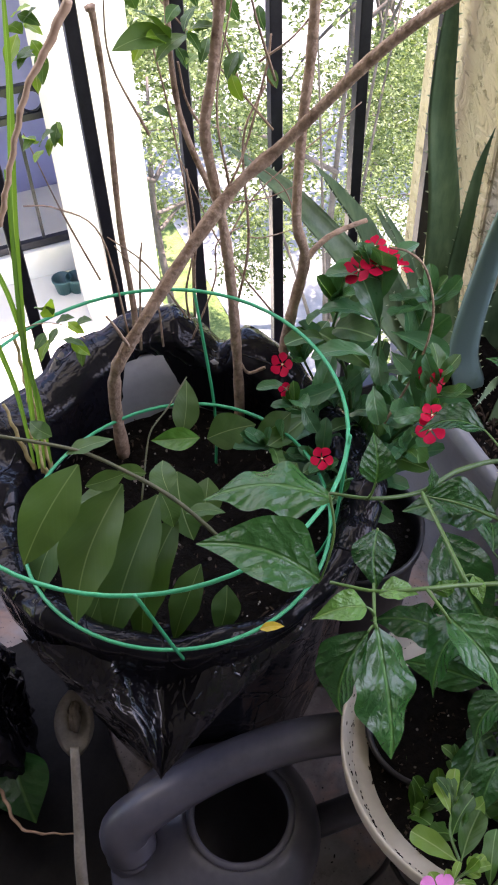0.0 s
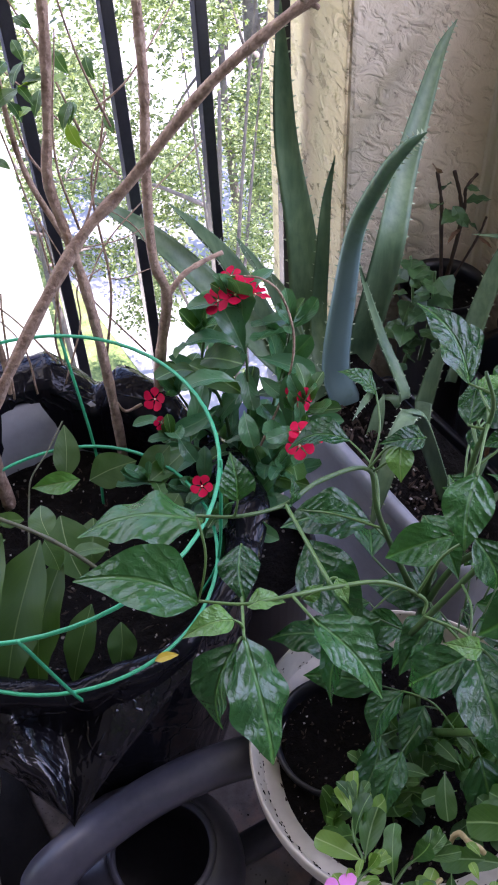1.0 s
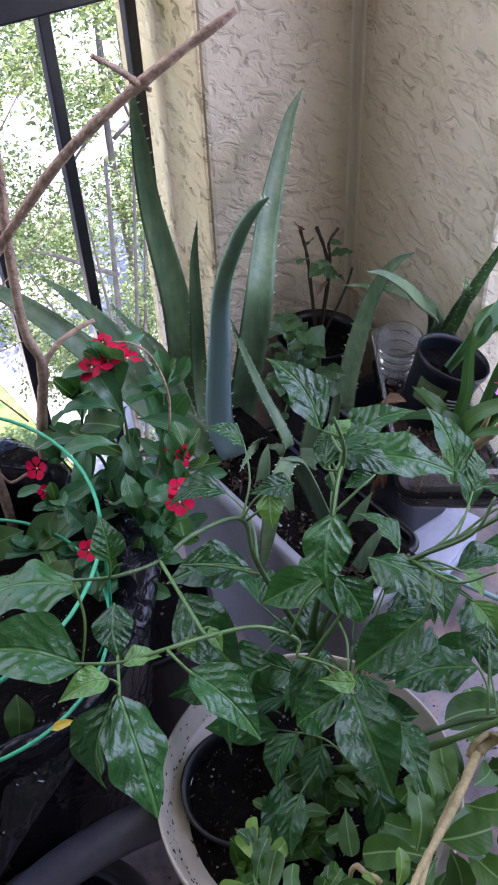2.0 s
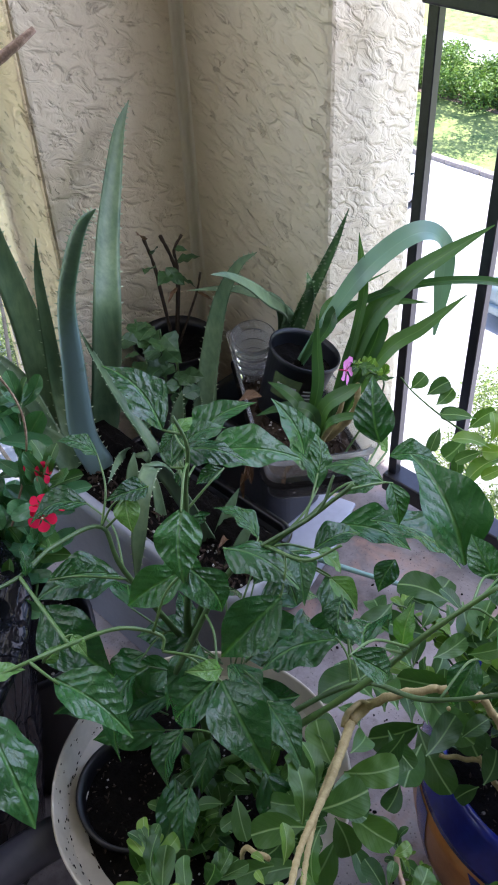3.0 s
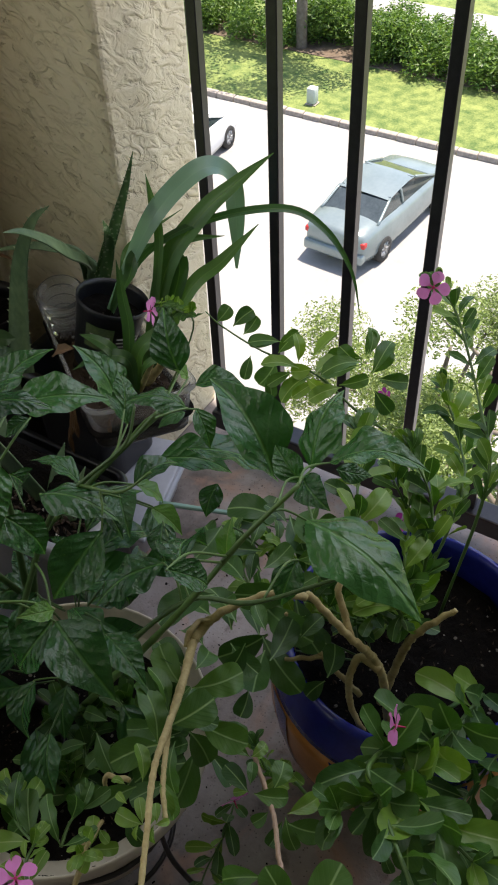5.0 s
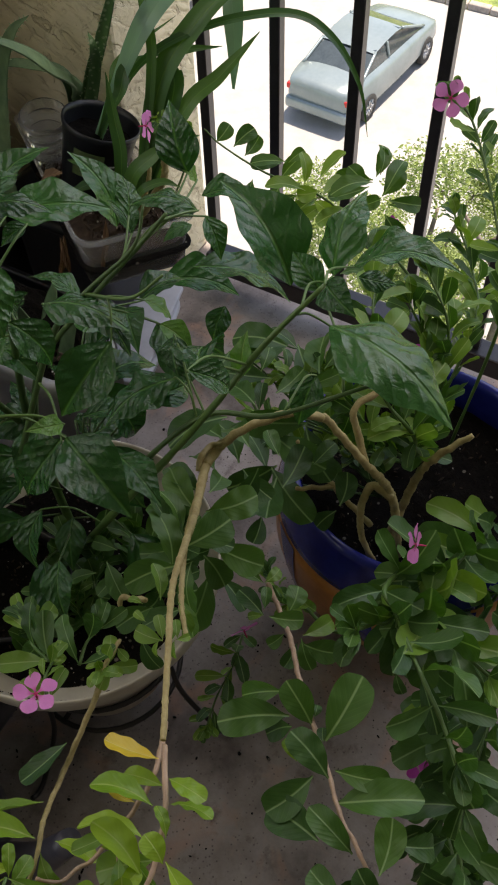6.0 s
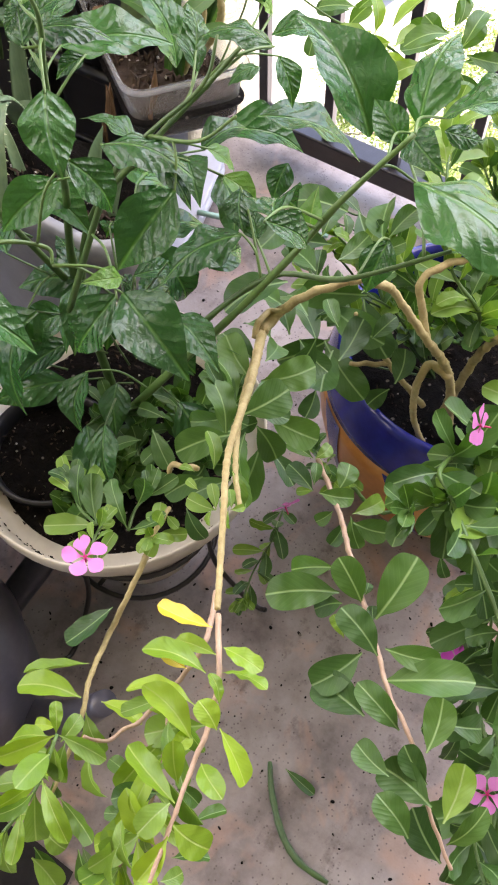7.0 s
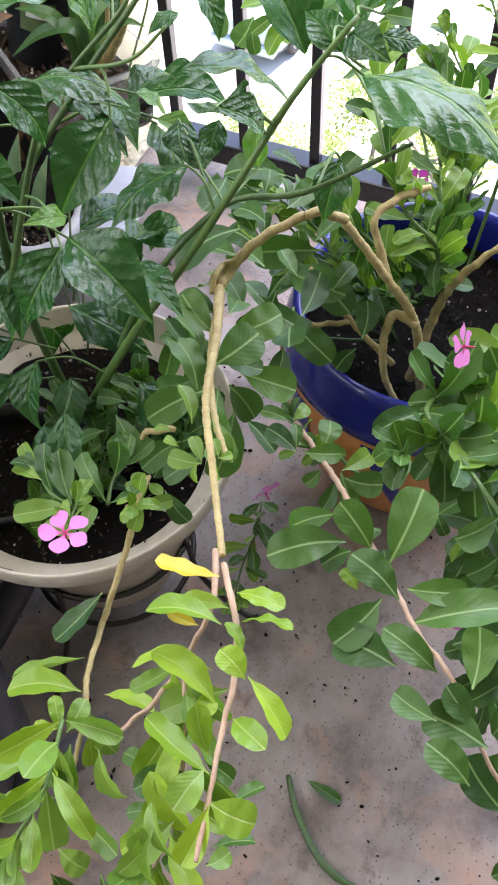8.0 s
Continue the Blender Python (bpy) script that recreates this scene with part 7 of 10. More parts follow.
leaf(vinca, VINCA_SET, VINCA_LEAF, (0.690, 0.352, 0.580), (0.728, 0.356, 0.570), 0.6)
leaf(vinca, VINCA_SET, VINCA_LEAF, (0.637, 0.363, 0.580), (0.649, 0.392, 0.600), 0.4)
leaf(vinca, VINCA_SET, VINCA_LEAF, (0.686, 0.359, 0.580), (0.702, 0.410, 0.570), 0.5)
leaf(vinca, VINCA_SET, VINCA_LEAF, (0.646, 0.330, 0.500), (0.590, 0.323, 0.460), 0.5)
leaf(vinca, VINCA_SET, VINCA_LEAF, (0.779, 0.315, 0.500), (0.838, 0.320, 0.500), 0.5)
leaf(vinca, VINCA_SET, VINCA_LEAF, (0.744, 0.367, 0.600), (0.760, 0.424, 0.580), 0.5)
leaf(vinca, VINCA_SET, VINCA_LEAF, (0.759, 0.334, 0.550), (0.729, 0.342, 0.520), 0.55)
leaf(vinca, VINCA_SET, VINCA_LEAF, (0.824, 0.262, 0.440), (0.859, 0.269, 0.460), 0.7)
leaf(vinca, VINCA_SET, VINCA_LEAF, (0.840, 0.272, 0.400), (0.817, 0.287, 0.380), 0.7)
leaf(vinca, VINCA_SET, VINCA_LEAF, (0.824, 0.299, 0.500), (0.850, 0.287, 0.520), 0.6)
leaf(vinca, VINCA_SET, VINCA_LEAF, (0.784, 0.322, 0.550), (0.802, 0.347, 0.560), 0.6)
leaf(vinca, VINCA_SET, VINCA_LEAF, (0.683, 0.402, 0.550), (0.644, 0.398, 0.520), 0.42)
leaf(vinca, VINCA_SET, VINCA_LEAF, (0.693, 0.411, 0.570), (0.678, 0.384, 0.550), 0.5)
leaf(vinca, VINCA_SET, VINCA_LEAF, (0.728, 0.369, 0.560), (0.746, 0.408, 0.550), 0.5)
leaf(vinca, VINCA_SET, VINCA_LEAF, (0.766, 0.349, 0.570), (0.797, 0.398, 0.550), 0.5)
leaf(vinca, VINCA_SET, VINCA_LEAF, (0.756, 0.352, 0.540), (0.748, 0.312, 0.520), 0.5)
leaf(vinca, VINCA_SET, VINCA_LEAF, (0.735, 0.317, 0.500), (0.710, 0.314, 0.480), 0.7)
leaf(vinca, VINCA_SET, VINCA_LEAF, (0.788, 0.327, 0.500), (0.732, 0.308, 0.500), 0.6)
leaf(vinca, VINCA_SET, VINCA_LEAF, (0.614, 0.346, 0.460), (0.580, 0.381, 0.440), 0.45)
leaf(vinca, VINCA_SET, VINCA_LEAF, (0.665, 0.329, 0.460), (0.652, 0.292, 0.440), 0.5)
leaf(vinca, VINCA_SET, VINCA_LEAF, (0.835, 0.324, 0.550), (0.872, 0.305, 0.560), 0.5)
leaf(vinca, VINCA_SET, VINCA_LEAF, (0.813, 0.368, 0.580), (0.834, 0.408, 0.570), 0.55)
leaf(vinca, VINCA_SET, VINCA_LEAF, (0.838, 0.356, 0.580), (0.881, 0.346, 0.580), 0.5)
leaf(vinca, VINCA_SET, VINCA_LEAF, (0.880, 0.337, 0.560), (0.905, 0.311, 0.570), 0.5)
leaf(vinca, VINCA_SET, VINCA_LEAF, (0.857, 0.436, 0.550), (0.890, 0.479, 0.540), 0.5)
leaf(vinca, VINCA_SET, VINCA_LEAF, (0.880, 0.399, 0.550), (0.914, 0.405, 0.560), 0.5)
leaf(vinca, VINCA_SET, VINCA_LEAF, (0.919, 0.336, 0.550), (0.963, 0.326, 0.560), 0.5)
leaf(vinca, VINCA_SET, VINCA_LEAF, (0.932, 0.378, 0.550), (0.939, 0.413, 0.560), 0.5)
leaf(vinca, VINCA_SET, VINCA_LEAF, (0.622, 0.432, 0.450), (0.587, 0.446, 0.440), 0.45)
leaf(vinca, VINCA_SET, VINCA_LEAF, (0.638, 0.450, 0.460), (0.633, 0.484, 0.460), 0.5)
leaf(vinca, VINCA_SET, VINCA_LEAF, (0.620, 0.452, 0.460), (0.594, 0.412, 0.450), 0.45)
leaf(vinca, VINCA_SET, VINCA_LEAF, (0.565, 0.370, 0.450), (0.550, 0.340, 0.430), 0.5)
leaf(vinca, VINCA_SET, VINCA_LEAF, (0.610, 0.463, 0.440), (0.591, 0.489, 0.430), 0.5)
bush_rng = random.Random(71)
for k in range(20):
    p = Vector((bush_rng.uniform(0.84, 1.02), bush_rng.uniform(0.33, 0.46), bush_rng.uniform(0.36, 0.56)))
    a = bush_rng.uniform(0, math.tau)
    d = Vector((math.cos(a), math.sin(a), bush_rng.uniform(-0.3, 0.4))).normalized()
    leaf(vinca, VINCA_SET, VINCA_LEAF, p, p + d * bush_rng.uniform(0.055, 0.085), bush_rng.uniform(0.42, 0.56), (-0.4 + bush_rng.uniform(-0.4, 0.4), -0.4 + bush_rng.uniform(-0.4, 0.4), 1.0))
    if k % 2:
        stem(vinca, DARK_STEM, [p, p + Vector((0.03, -0.03, -0.05)), (0.95, 0.25, 0.30)], [0.0018, 0.002, 0.0025], "stalk", 5, 4, 0.1)

stem(vinca, PINK_STEM, [(0.693, 0.286, 0.440), (0.643, 0.233, 0.461), (0.587, 0.192, 0.508), (0.551, 0.157, 0.510), (0.521, 0.128, 0.515), (0.488, 0.099, 0.525), (0.466, 0.068, 0.526), (0.432, 0.030, 0.500), (0.401, -0.012, 0.480)], [0.0042, 0.004, 0.0038, 0.0036, 0.0034, 0.0032, 0.003, 0.0026, 0.0024], knobs=0.22)
vinca_stem(vinca, [(0.739, 0.263, 0.340), (0.708, 0.274, 0.380), (0.716, 0.300, 0.410)], GREEN_STEM, 0.0025, 0.002, 0.03, 0.0, 0.011, (VINCA_LEAF, VINCA_PALE), 0.5, seed=52)
stem(vinca, GREEN_STEM, [(0.93, 0.15, 0.30), (0.737, 0.199, 0.330), (0.723, 0.255, 0.360), (0.693, 0.286, 0.400)], [0.004, 0.0035, 0.003, 0.003])
vinca_stem(vinca, [(0.95, 0.12, 0.32), (0.753, 0.166, 0.460), (0.709, 0.141, 0.480), (0.664, 0.105, 0.500), (0.624, 0.062, 0.500), (0.589, 0.029, 0.500)], GREEN_STEM, 0.004, 0.003, 0.07, 0.28, 0.034, (VINCA_LEAF,), 0.44, seed=53, rise=0.4)
vinca_stem(vinca, [(0.93, 0.13, 0.32), (0.720, 0.143, 0.460), (0.689, 0.156, 0.480), (0.668, 0.169, 0.490)], GREEN_STEM, 0.003, 0.0025, 0.06, 0.45, 0.034, (VINCA_LEAF, VINCA_MID), 0.44, seed=54, rise=0.3)
vinca_stem(vinca, [(0.97, 0.10, 0.32), (0.747, 0.121, 0.450), (0.722, 0.077, 0.450), (0.706, 0.033, 0.450)], GREEN_STEM, 0.003, 0.0025, 0.075, 0.0, 0.020, (VINCA_LEAF, VINCA_LEAF, VINCA_PALE), 0.46, seed=55, rise=0.5)
vinca_stem(vinca, [(0.94, 0.05, 0.30), (0.747, 0.079, 0.300), (0.705, 0.042, 0.260), (0.620, 0.007, 0.220), (0.545, -0.050, 0.220), (0.460, -0.077, 0.220)], GREEN_STEM, 0.003, 0.0025, 0.068, 0.0, 0.026, (VINCA_LEAF,), 0.45, seed=56, rise=0.5)
vinca_stem(vinca, [(0.92, 0.06, 0.26), (0.728, 0.070, 0.200), (0.674, 0.031, 0.180), (0.604, 0.008, 0.160), (0.598, -0.033, 0.160)], GREEN_STEM, 0.003, 0.0025, 0.064, 0.1, 0.018, (VINCA_LEAF,), 0.45, seed=57, rise=0.5)
vinca_stem(vinca, [(0.95, 0.02, 0.31), (0.624, 0.004, 0.340), (0.539, -0.023, 0.340), (0.469, -0.032, 0.340), (0.425, -0.065, 0.340)], GREEN_STEM, 0.003, 0.0025, 0.068, 0.1, 0.018, (VINCA_LEAF,), 0.45, seed=58, rise=0.5)
vinca_stem(vinca, [(1.02, 0.24, 0.30), (0.914, 0.213, 0.500), (0.913, 0.257, 0.550), (0.934, 0.285, 0.600), (1.052, 0.341, 0.620)], GREEN_STEM, 0.0035, 0.002, 0.05, 0.2, 0.016, (VINCA_LEAF, VINCA_PALE), 0.45, seed=60, rise=0.5)
vinca_stem(vinca, [(1.02, 0.24, 0.30), (0.944, 0.225, 0.520), (1.012, 0.250, 0.550), (1.036, 0.284, 0.580)], GREEN_STEM, 0.0035, 0.002, 0.05, 0.2, 0.016, (VINCA_LEAF, VINCA_PALE), 0.45, seed=61, rise=0.5)
vinca_stem(vinca, [(1.02, 0.24, 0.30), (0.924, 0.313, 0.420), (0.939, 0.357, 0.460), (0.931, 0.403, 0.500)], GREEN_STEM, 0.0035, 0.002, 0.045, 0.2, 0.016, (VINCA_LEAF, VINCA_PALE), 0.45, seed=62, rise=0.5)
vinca_stem(vinca, [(1.02, 0.24, 0.30), (0.938, 0.262, 0.440), (0.944, 0.318, 0.480), (0.955, 0.348, 0.500)], GREEN_STEM, 0.0035, 0.002, 0.045, 0.2, 0.016, (VINCA_LEAF, VINCA_PALE), 0.45, seed=63, rise=0.5)
vinca_stem(vinca, [(1.02, 0.24, 0.30), (0.873, 0.336, 0.460), (0.859, 0.391, 0.500), (0.921, 0.451, 0.500)], GREEN_STEM, 0.0035, 0.002, 0.04, 0.2, 0.016, (VINCA_LEAF, VINCA_PALE), 0.45, seed=64, rise=0.5)
vinca_stem(vinca, [(1.02, 0.24, 0.30), (0.990, 0.214, 0.500), (1.041, 0.233, 0.560), (1.075, 0.280, 0.600)], GREEN_STEM, 0.0035, 0.002, 0.05, 0.2, 0.016, (VINCA_LEAF, VINCA_PALE), 0.45, seed=65, rise=0.5)
stem(vinca, GREEN_STEM, [(1.06, 0.26, 0.31), (1.19, 0.30, 0.40), (1.21, 0.355, 0.465), (1.205, 0.416, 0.501), (1.203, 0.484, 0.545), (1.190, 0.566, 0.565), (1.185, 0.632, 0.59), (1.181, 0.657, 0.611)], [0.0035, 0.003, 0.003, 0.0028, 0.0026, 0.0022, 0.0018, 0.0012], knobs=0.2)
grown(vinca, VINCA_LEAF, (1.209, 0.628, 0.575), (1.243, 0.613, 0.589), 0.61, (-0.50, -0.51, 0.70))
grown(vinca, VINCA_LEAF, (1.210, 0.611, 0.565), (1.241, 0.604, 0.581), 0.60, (-0.49, -0.47, 0.73))
grown(vinca, VINCA_LEAF, (1.202, 0.652, 0.579), (1.227, 0.644, 0.595), 0.75, (-0.58, -0.47, 0.66))
grown(vinca, VINCA_LEAF, (1.230, 0.563, 0.555), (1.205, 0.600, 0.559), 0.49, (-0.62, -0.47, 0.63))
grown(vinca, VINCA_MID, (1.252, 0.575, 0.512), (1.280, 0.558, 0.536), 0.57, (-0.73, -0.34, 0.59))
grown(vinca, VINCA_LEAF, (1.203, 0.595, 0.535), (1.173, 0.589, 0.512), 0.50, (-0.53, -0.38, 0.76))
grown(vinca, VINCA_LEAF, (1.232, 0.567, 0.513), (1.194, 0.576, 0.491), 0.75, (-0.51, -0.42, 0.75))
grown(vinca, VINCA_LEAF, (1.182, 0.548, 0.534), (1.162, 0.534, 0.507), 0.51, (-0.64, -0.37, 0.68))
grown(vinca, VINCA_PALE, (1.197, 0.486, 0.559), (1.177, 0.510, 0.558), 0.75, (-0.59, -0.45, 0.67))
grown(vinca, VINCA_MID, (1.217, 0.417, 0.584), (1.176, 0.459, 0.576), 0.46, (-0.23, -0.04, 0.97))
grown(vinca, VINCA_MID, (1.253, 0.431, 0.559), (1.228, 0.478, 0.563), 0.46, (-0.65, -0.40, 0.64))
grown(vinca, VINCA_MID, (1.242, 0.423, 0.574), (1.270, 0.426, 0.601), 0.46, (-0.69, 0.18, 0.70))
grown(vinca, VINCA_MID, (1.242, 0.411, 0.547), (1.278, 0.400, 0.572), 0.59, (-0.59, -0.32, 0.74))
grown(vinca, VINCA_MID, (1.251, 0.404, 0.527), (1.279, 0.368, 0.522), 0.46, (-0.31, -0.38, 0.87))
grown(vinca, VINCA_LEAF, (1.232, 0.400, 0.526), (1.229, 0.370, 0.497), 0.63, (-0.72, -0.44, 0.54))
grown(vinca, VINCA_PALE, (1.195, 0.484, 0.550), (1.148, 0.510, 0.521), 0.46, (-0.45, 0.17, 0.88))
grown(vinca, VINCA_PALE, (1.204, 0.490, 0.572), (1.245, 0.472, 0.596), 0.44, (-0.33, 0.40, 0.85))
grown(vinca, VINCA_PALE, (1.189, 0.505, 0.569), (1.212, 0.522, 0.600), 0.45, (-0.30, -0.73, 0.62))
grown(vinca, VINCA_MID, (1.236, 0.429, 0.560), (1.196, 0.471, 0.553), 0.45, (-0.13, 0.06, 0.99))
grown(vinca, VINCA_MID, (1.234, 0.435, 0.563), (1.236, 0.462, 0.582), 0.70, (-0.70, -0.38, 0.60))
grown(vinca, VINCA_MID, (1.238, 0.416, 0.583), (1.277, 0.433, 0.599), 0.45, (-0.08, -0.57, 0.82))
grown(vinca, VINCA_MID, (1.227, 0.402, 0.565), (1.282, 0.400, 0.582), 0.45, (-0.29, 0.08, 0.95))
grown(vinca, VINCA_MID, (1.225, 0.394, 0.558), (1.260, 0.360, 0.537), 0.45, (-0.36, -0.73, 0.57))
grown(vinca, VINCA_MID, (1.182, 0.434, 0.561), (1.204, 0.399, 0.572), 0.47, (-0.72, -0.24, 0.65))
grown(vinca, VINCA_PALE, (1.175, 0.427, 0.565), (1.139, 0.460, 0.555), 0.45, (-0.48, -0.27, 0.83))
grown(vinca, VINCA_PALE, (1.185, 0.501, 0.562), (1.157, 0.549, 0.570), 0.45, (0.00, -0.14, 0.99))
grown(vinca, VINCA_MID, (1.200, 0.539, 0.586), (1.180, 0.582, 0.582), 0.45, (-0.24, -0.02, 0.97))
grown(vinca, VINCA_MID, (1.201, 0.536, 0.585), (1.223, 0.523, 0.595), 0.61, (-0.59, -0.43, 0.68))
grown(vinca, VINCA_MID, (1.176, 0.508, 0.559), (1.145, 0.531, 0.547), 0.45, (-0.49, -0.23, 0.84))
grown(vinca, VINCA_PALE, (1.165, 0.464, 0.566), (1.135, 0.484, 0.553), 0.45, (-0.58, -0.40, 0.71))
grown(vinca, VINCA_PALE, (1.179, 0.472, 0.568), (1.224, 0.461, 0.571), 0.45, (-0.07, -0.01, 1.00))
grown(vinca, VINCA_LIME, (1.162, 0.476, 0.571), (1.158, 0.444, 0.562), 0.52, (-0.66, -0.14, 0.74))
vinca_stem(vinca, [(1.07, 0.24, 0.31), (1.180, 0.232, 0.438), (1.280, 0.275, 0.441), (1.340, 0.334, 0.479)], GREEN_STEM, 0.0035, 0.002, 0.046, 0.25, 0.016, (VINCA_PALE, VINCA_LEAF), 0.44, seed=73, rise=0.4)
vinca_stem(vinca, [(1.06, 0.20, 0.31), (1.140, 0.192, 0.526), (1.240, 0.246, 0.559), (1.320, 0.320, 0.630), (1.340, 0.362, 0.660)], GREEN_STEM, 0.0035, 0.002, 0.044, 0.35, 0.02, (VINCA_PALE, VINCA_LEAF), 0.44, seed=75, rise=0.4)
grown(vinca, VINCA_LIME, (0.381, 0.222, 0.590), (0.362, 0.275, 0.588), 0.34, (0.58, 0.23, 0.79))
grown(vinca, VINCA_PALE, (0.373, 0.206, 0.592), (0.343, 0.244, 0.582), 0.50, (-0.30, 0.04, 0.95))
grown(vinca, VINCA_PALE, (0.355, 0.205, 0.584), (0.330, 0.233, 0.572), 0.52, (-0.35, 0.08, 0.93))
grown(vinca, VINCA_MID, (0.314, 0.240, 0.541), (0.316, 0.265, 0.541), 0.55, (-0.04, 0.02, 1.00))
grown(vinca, VINCA_LIME, (0.321, 0.302, 0.518), (0.305, 0.294, 0.499), 0.58, (-0.51, -0.55, 0.66))
grown(vinca, VINCA_LIME, (0.312, 0.317, 0.542), (0.305, 0.336, 0.535), 0.55, (-0.26, 0.22, 0.94))
grown(vinca, VINCA_PALE, (0.295, 0.309, 0.531), (0.266, 0.348, 0.521), 0.45, (0.20, 0.37, 0.91))
grown(vinca, VINCA_PALE, (0.273, 0.305, 0.508), (0.249, 0.343, 0.500), 0.45, (0.29, 0.37, 0.88))
grown(vinca, VINCA_PALE, (0.276, 0.298, 0.531), (0.289, 0.331, 0.538), 0.44, (-0.71, 0.12, 0.69))
grown(vinca, VINCA_PALE, (0.307, 0.305, 0.536), (0.281, 0.295, 0.511), 0.45, (-0.63, -0.21, 0.75))
grown(vinca, VINCA_MID, (0.278, 0.304, 0.499), (0.269, 0.297, 0.484), 0.56, (-0.47, -0.68, 0.56))
grown(vinca, VINCA_PALE, (0.227, 0.313, 0.501), (0.203, 0.294, 0.475), 0.45, (-0.63, -0.23, 0.74))
grown(vinca, VINCA_PALE, (0.222, 0.284, 0.489), (0.214, 0.255, 0.467), 0.57, (-0.03, -0.60, 0.80))
grown(vinca, VINCA_MID, (0.229, 0.289, 0.483), (0.216, 0.265, 0.460), 0.45, (-0.15, -0.64, 0.76))
grown(vinca, VINCA_MID, (0.246, 0.268, 0.427), (0.230, 0.236, 0.400), 0.45, (-0.67, -0.24, 0.70))
grown(vinca, VINCA_MID, (0.291, 0.220, 0.547), (0.281, 0.244, 0.541), 0.46, (-0.17, 0.18, 0.97))
grown(vinca, VINCA_PALE, (0.284, 0.204, 0.585), (0.256, 0.222, 0.568), 0.56, (-0.46, 0.10, 0.88))
grown(vinca, VINCA_PALE, (0.270, 0.206, 0.625), (0.245, 0.194, 0.600), 0.23, (-0.73, 0.36, 0.58))
grown(vinca, VINCA_PALE, (0.261, 0.188, 0.615), (0.283, 0.214, 0.624), 0.34, (-0.66, 0.29, 0.69))
grown(vinca, VINCA_MID, (0.326, 0.203, 0.581), (0.325, 0.182, 0.565), 0.49, (-0.10, -0.60, 0.79))
grown(vinca, VINCA_MID, (0.314, 0.180, 0.546), (0.335, 0.164, 0.541), 0.45, (0.41, 0.28, 0.87))
grown(vinca, VINCA_MID, (0.283, 0.179, 0.554), (0.299, 0.155, 0.545), 0.45, (0.61, 0.11, 0.78))
grown(vinca, VINCA_MID, (0.278, 0.198, 0.534), (0.263, 0.208, 0.521), 0.56, (-0.56, 0.20, 0.80))
grown(vinca, VINCA_PALE, (0.266, 0.170, 0.612), (0.279, 0.161, 0.606), 0.75, (0.23, -0.27, 0.94))
grown(vinca, VINCA_LIME, (0.340, 0.215, 0.614), (0.359, 0.209, 0.612), 0.72, (0.05, -0.23, 0.97))
grown(vinca, VINCA_PALE, (0.296, 0.214, 0.571), (0.278, 0.222, 0.556), 0.53, (-0.63, 0.06, 0.78))
grown(vinca, VINCA_MID, (0.649, 0.260, 0.463), (0.668, 0.228, 0.452), 0.55, (-0.28, -0.44, 0.85))
grown(vinca, VINCA_LIME, (0.739, 0.170, 0.413), (0.705, 0.204, 0.399), 0.47, (-0.46, -0.09, 0.88))
grown(vinca, VINCA_PALE, (0.748, 0.135, 0.435), (0.783, 0.140, 0.444), 0.71, (-0.23, -0.01, 0.97))
grown(vinca, VINCA_MID, (0.758, 0.122, 0.458), (0.793, 0.133, 0.469), 0.75, (-0.30, 0.03, 0.95))
grown(vinca, VINCA_MID, (0.720, 0.107, 0.459), (0.697, 0.153, 0.454), 0.52, (-0.43, -0.11, 0.90))
grown(vinca, VINCA_MID, (0.706, 0.131, 0.437), (0.693, 0.111, 0.416), 0.75, (-0.66, -0.31, 0.68))
grown(vinca, VINCA_MID, (0.737, 0.098, 0.464), (0.748, 0.126, 0.469), 0.75, (-0.47, 0.03, 0.88))
grown(vinca, VINCA_PALE, (0.705, 0.107, 0.475), (0.716, 0.086, 0.464), 0.75, (-0.27, -0.55, 0.79))
grown(vinca, VINCA_MID, (0.558, 0.161, 0.515), (0.571, 0.164, 0.513), 0.75, (0.15, 0.02, 0.99))
grown(vinca, VINCA_LEAF, (0.542, 0.143, 0.514), (0.554, 0.150, 0.513), 0.75, (-0.02, 0.14, 0.99))
grown(vinca, VINCA_LIME, (0.522, 0.160, 0.487), (0.535, 0.179, 0.490), 0.58, (-0.23, 0.01, 0.97))
grown(vinca, VINCA_LEAF, (0.715, 0.087, 0.382), (0.715, 0.057, 0.363), 0.71, (-0.50, -0.46, 0.74))
grown(vinca, VINCA_LEAF, (0.721, 0.060, 0.330), (0.696, 0.098, 0.321), 0.47, (-0.38, -0.04, 0.92))
grown(vinca, VINCA_LIME, (0.701, 0.079, 0.326), (0.672, 0.096, 0.309), 0.43, (0.02, 0.72, 0.70))
grown(vinca, VINCA_LEAF, (0.705, 0.050, 0.296), (0.677, 0.076, 0.282), 0.68, (-0.41, 0.05, 0.91))
grown(vinca, VINCA_LEAF, (0.688, 0.028, 0.282), (0.664, 0.059, 0.271), 0.62, (-0.37, 0.04, 0.93))
grown(vinca, VINCA_MID, (0.649, 0.221, 0.450), (0.632, 0.199, 0.426), 0.48, (-0.59, -0.35, 0.73))
grown(vinca, VINCA_LEAF, (0.650, 0.226, 0.429), (0.626, 0.229, 0.410), 0.55, (-0.63, -0.12, 0.77))
grown(vinca, VINCA_LEAF, (0.720, 0.128, 0.317), (0.708, 0.111, 0.296), 0.50, (-0.66, -0.33, 0.68))
grown(vinca, VINCA_MID, (0.603, 0.341, 0.570), (0.641, 0.384, 0.592), 0.45, (0.08, -0.51, 0.86))
grown(vinca, VINCA_MID, (0.642, 0.355, 0.569), (0.665, 0.395, 0.584), 0.45, (0.41, -0.50, 0.77))
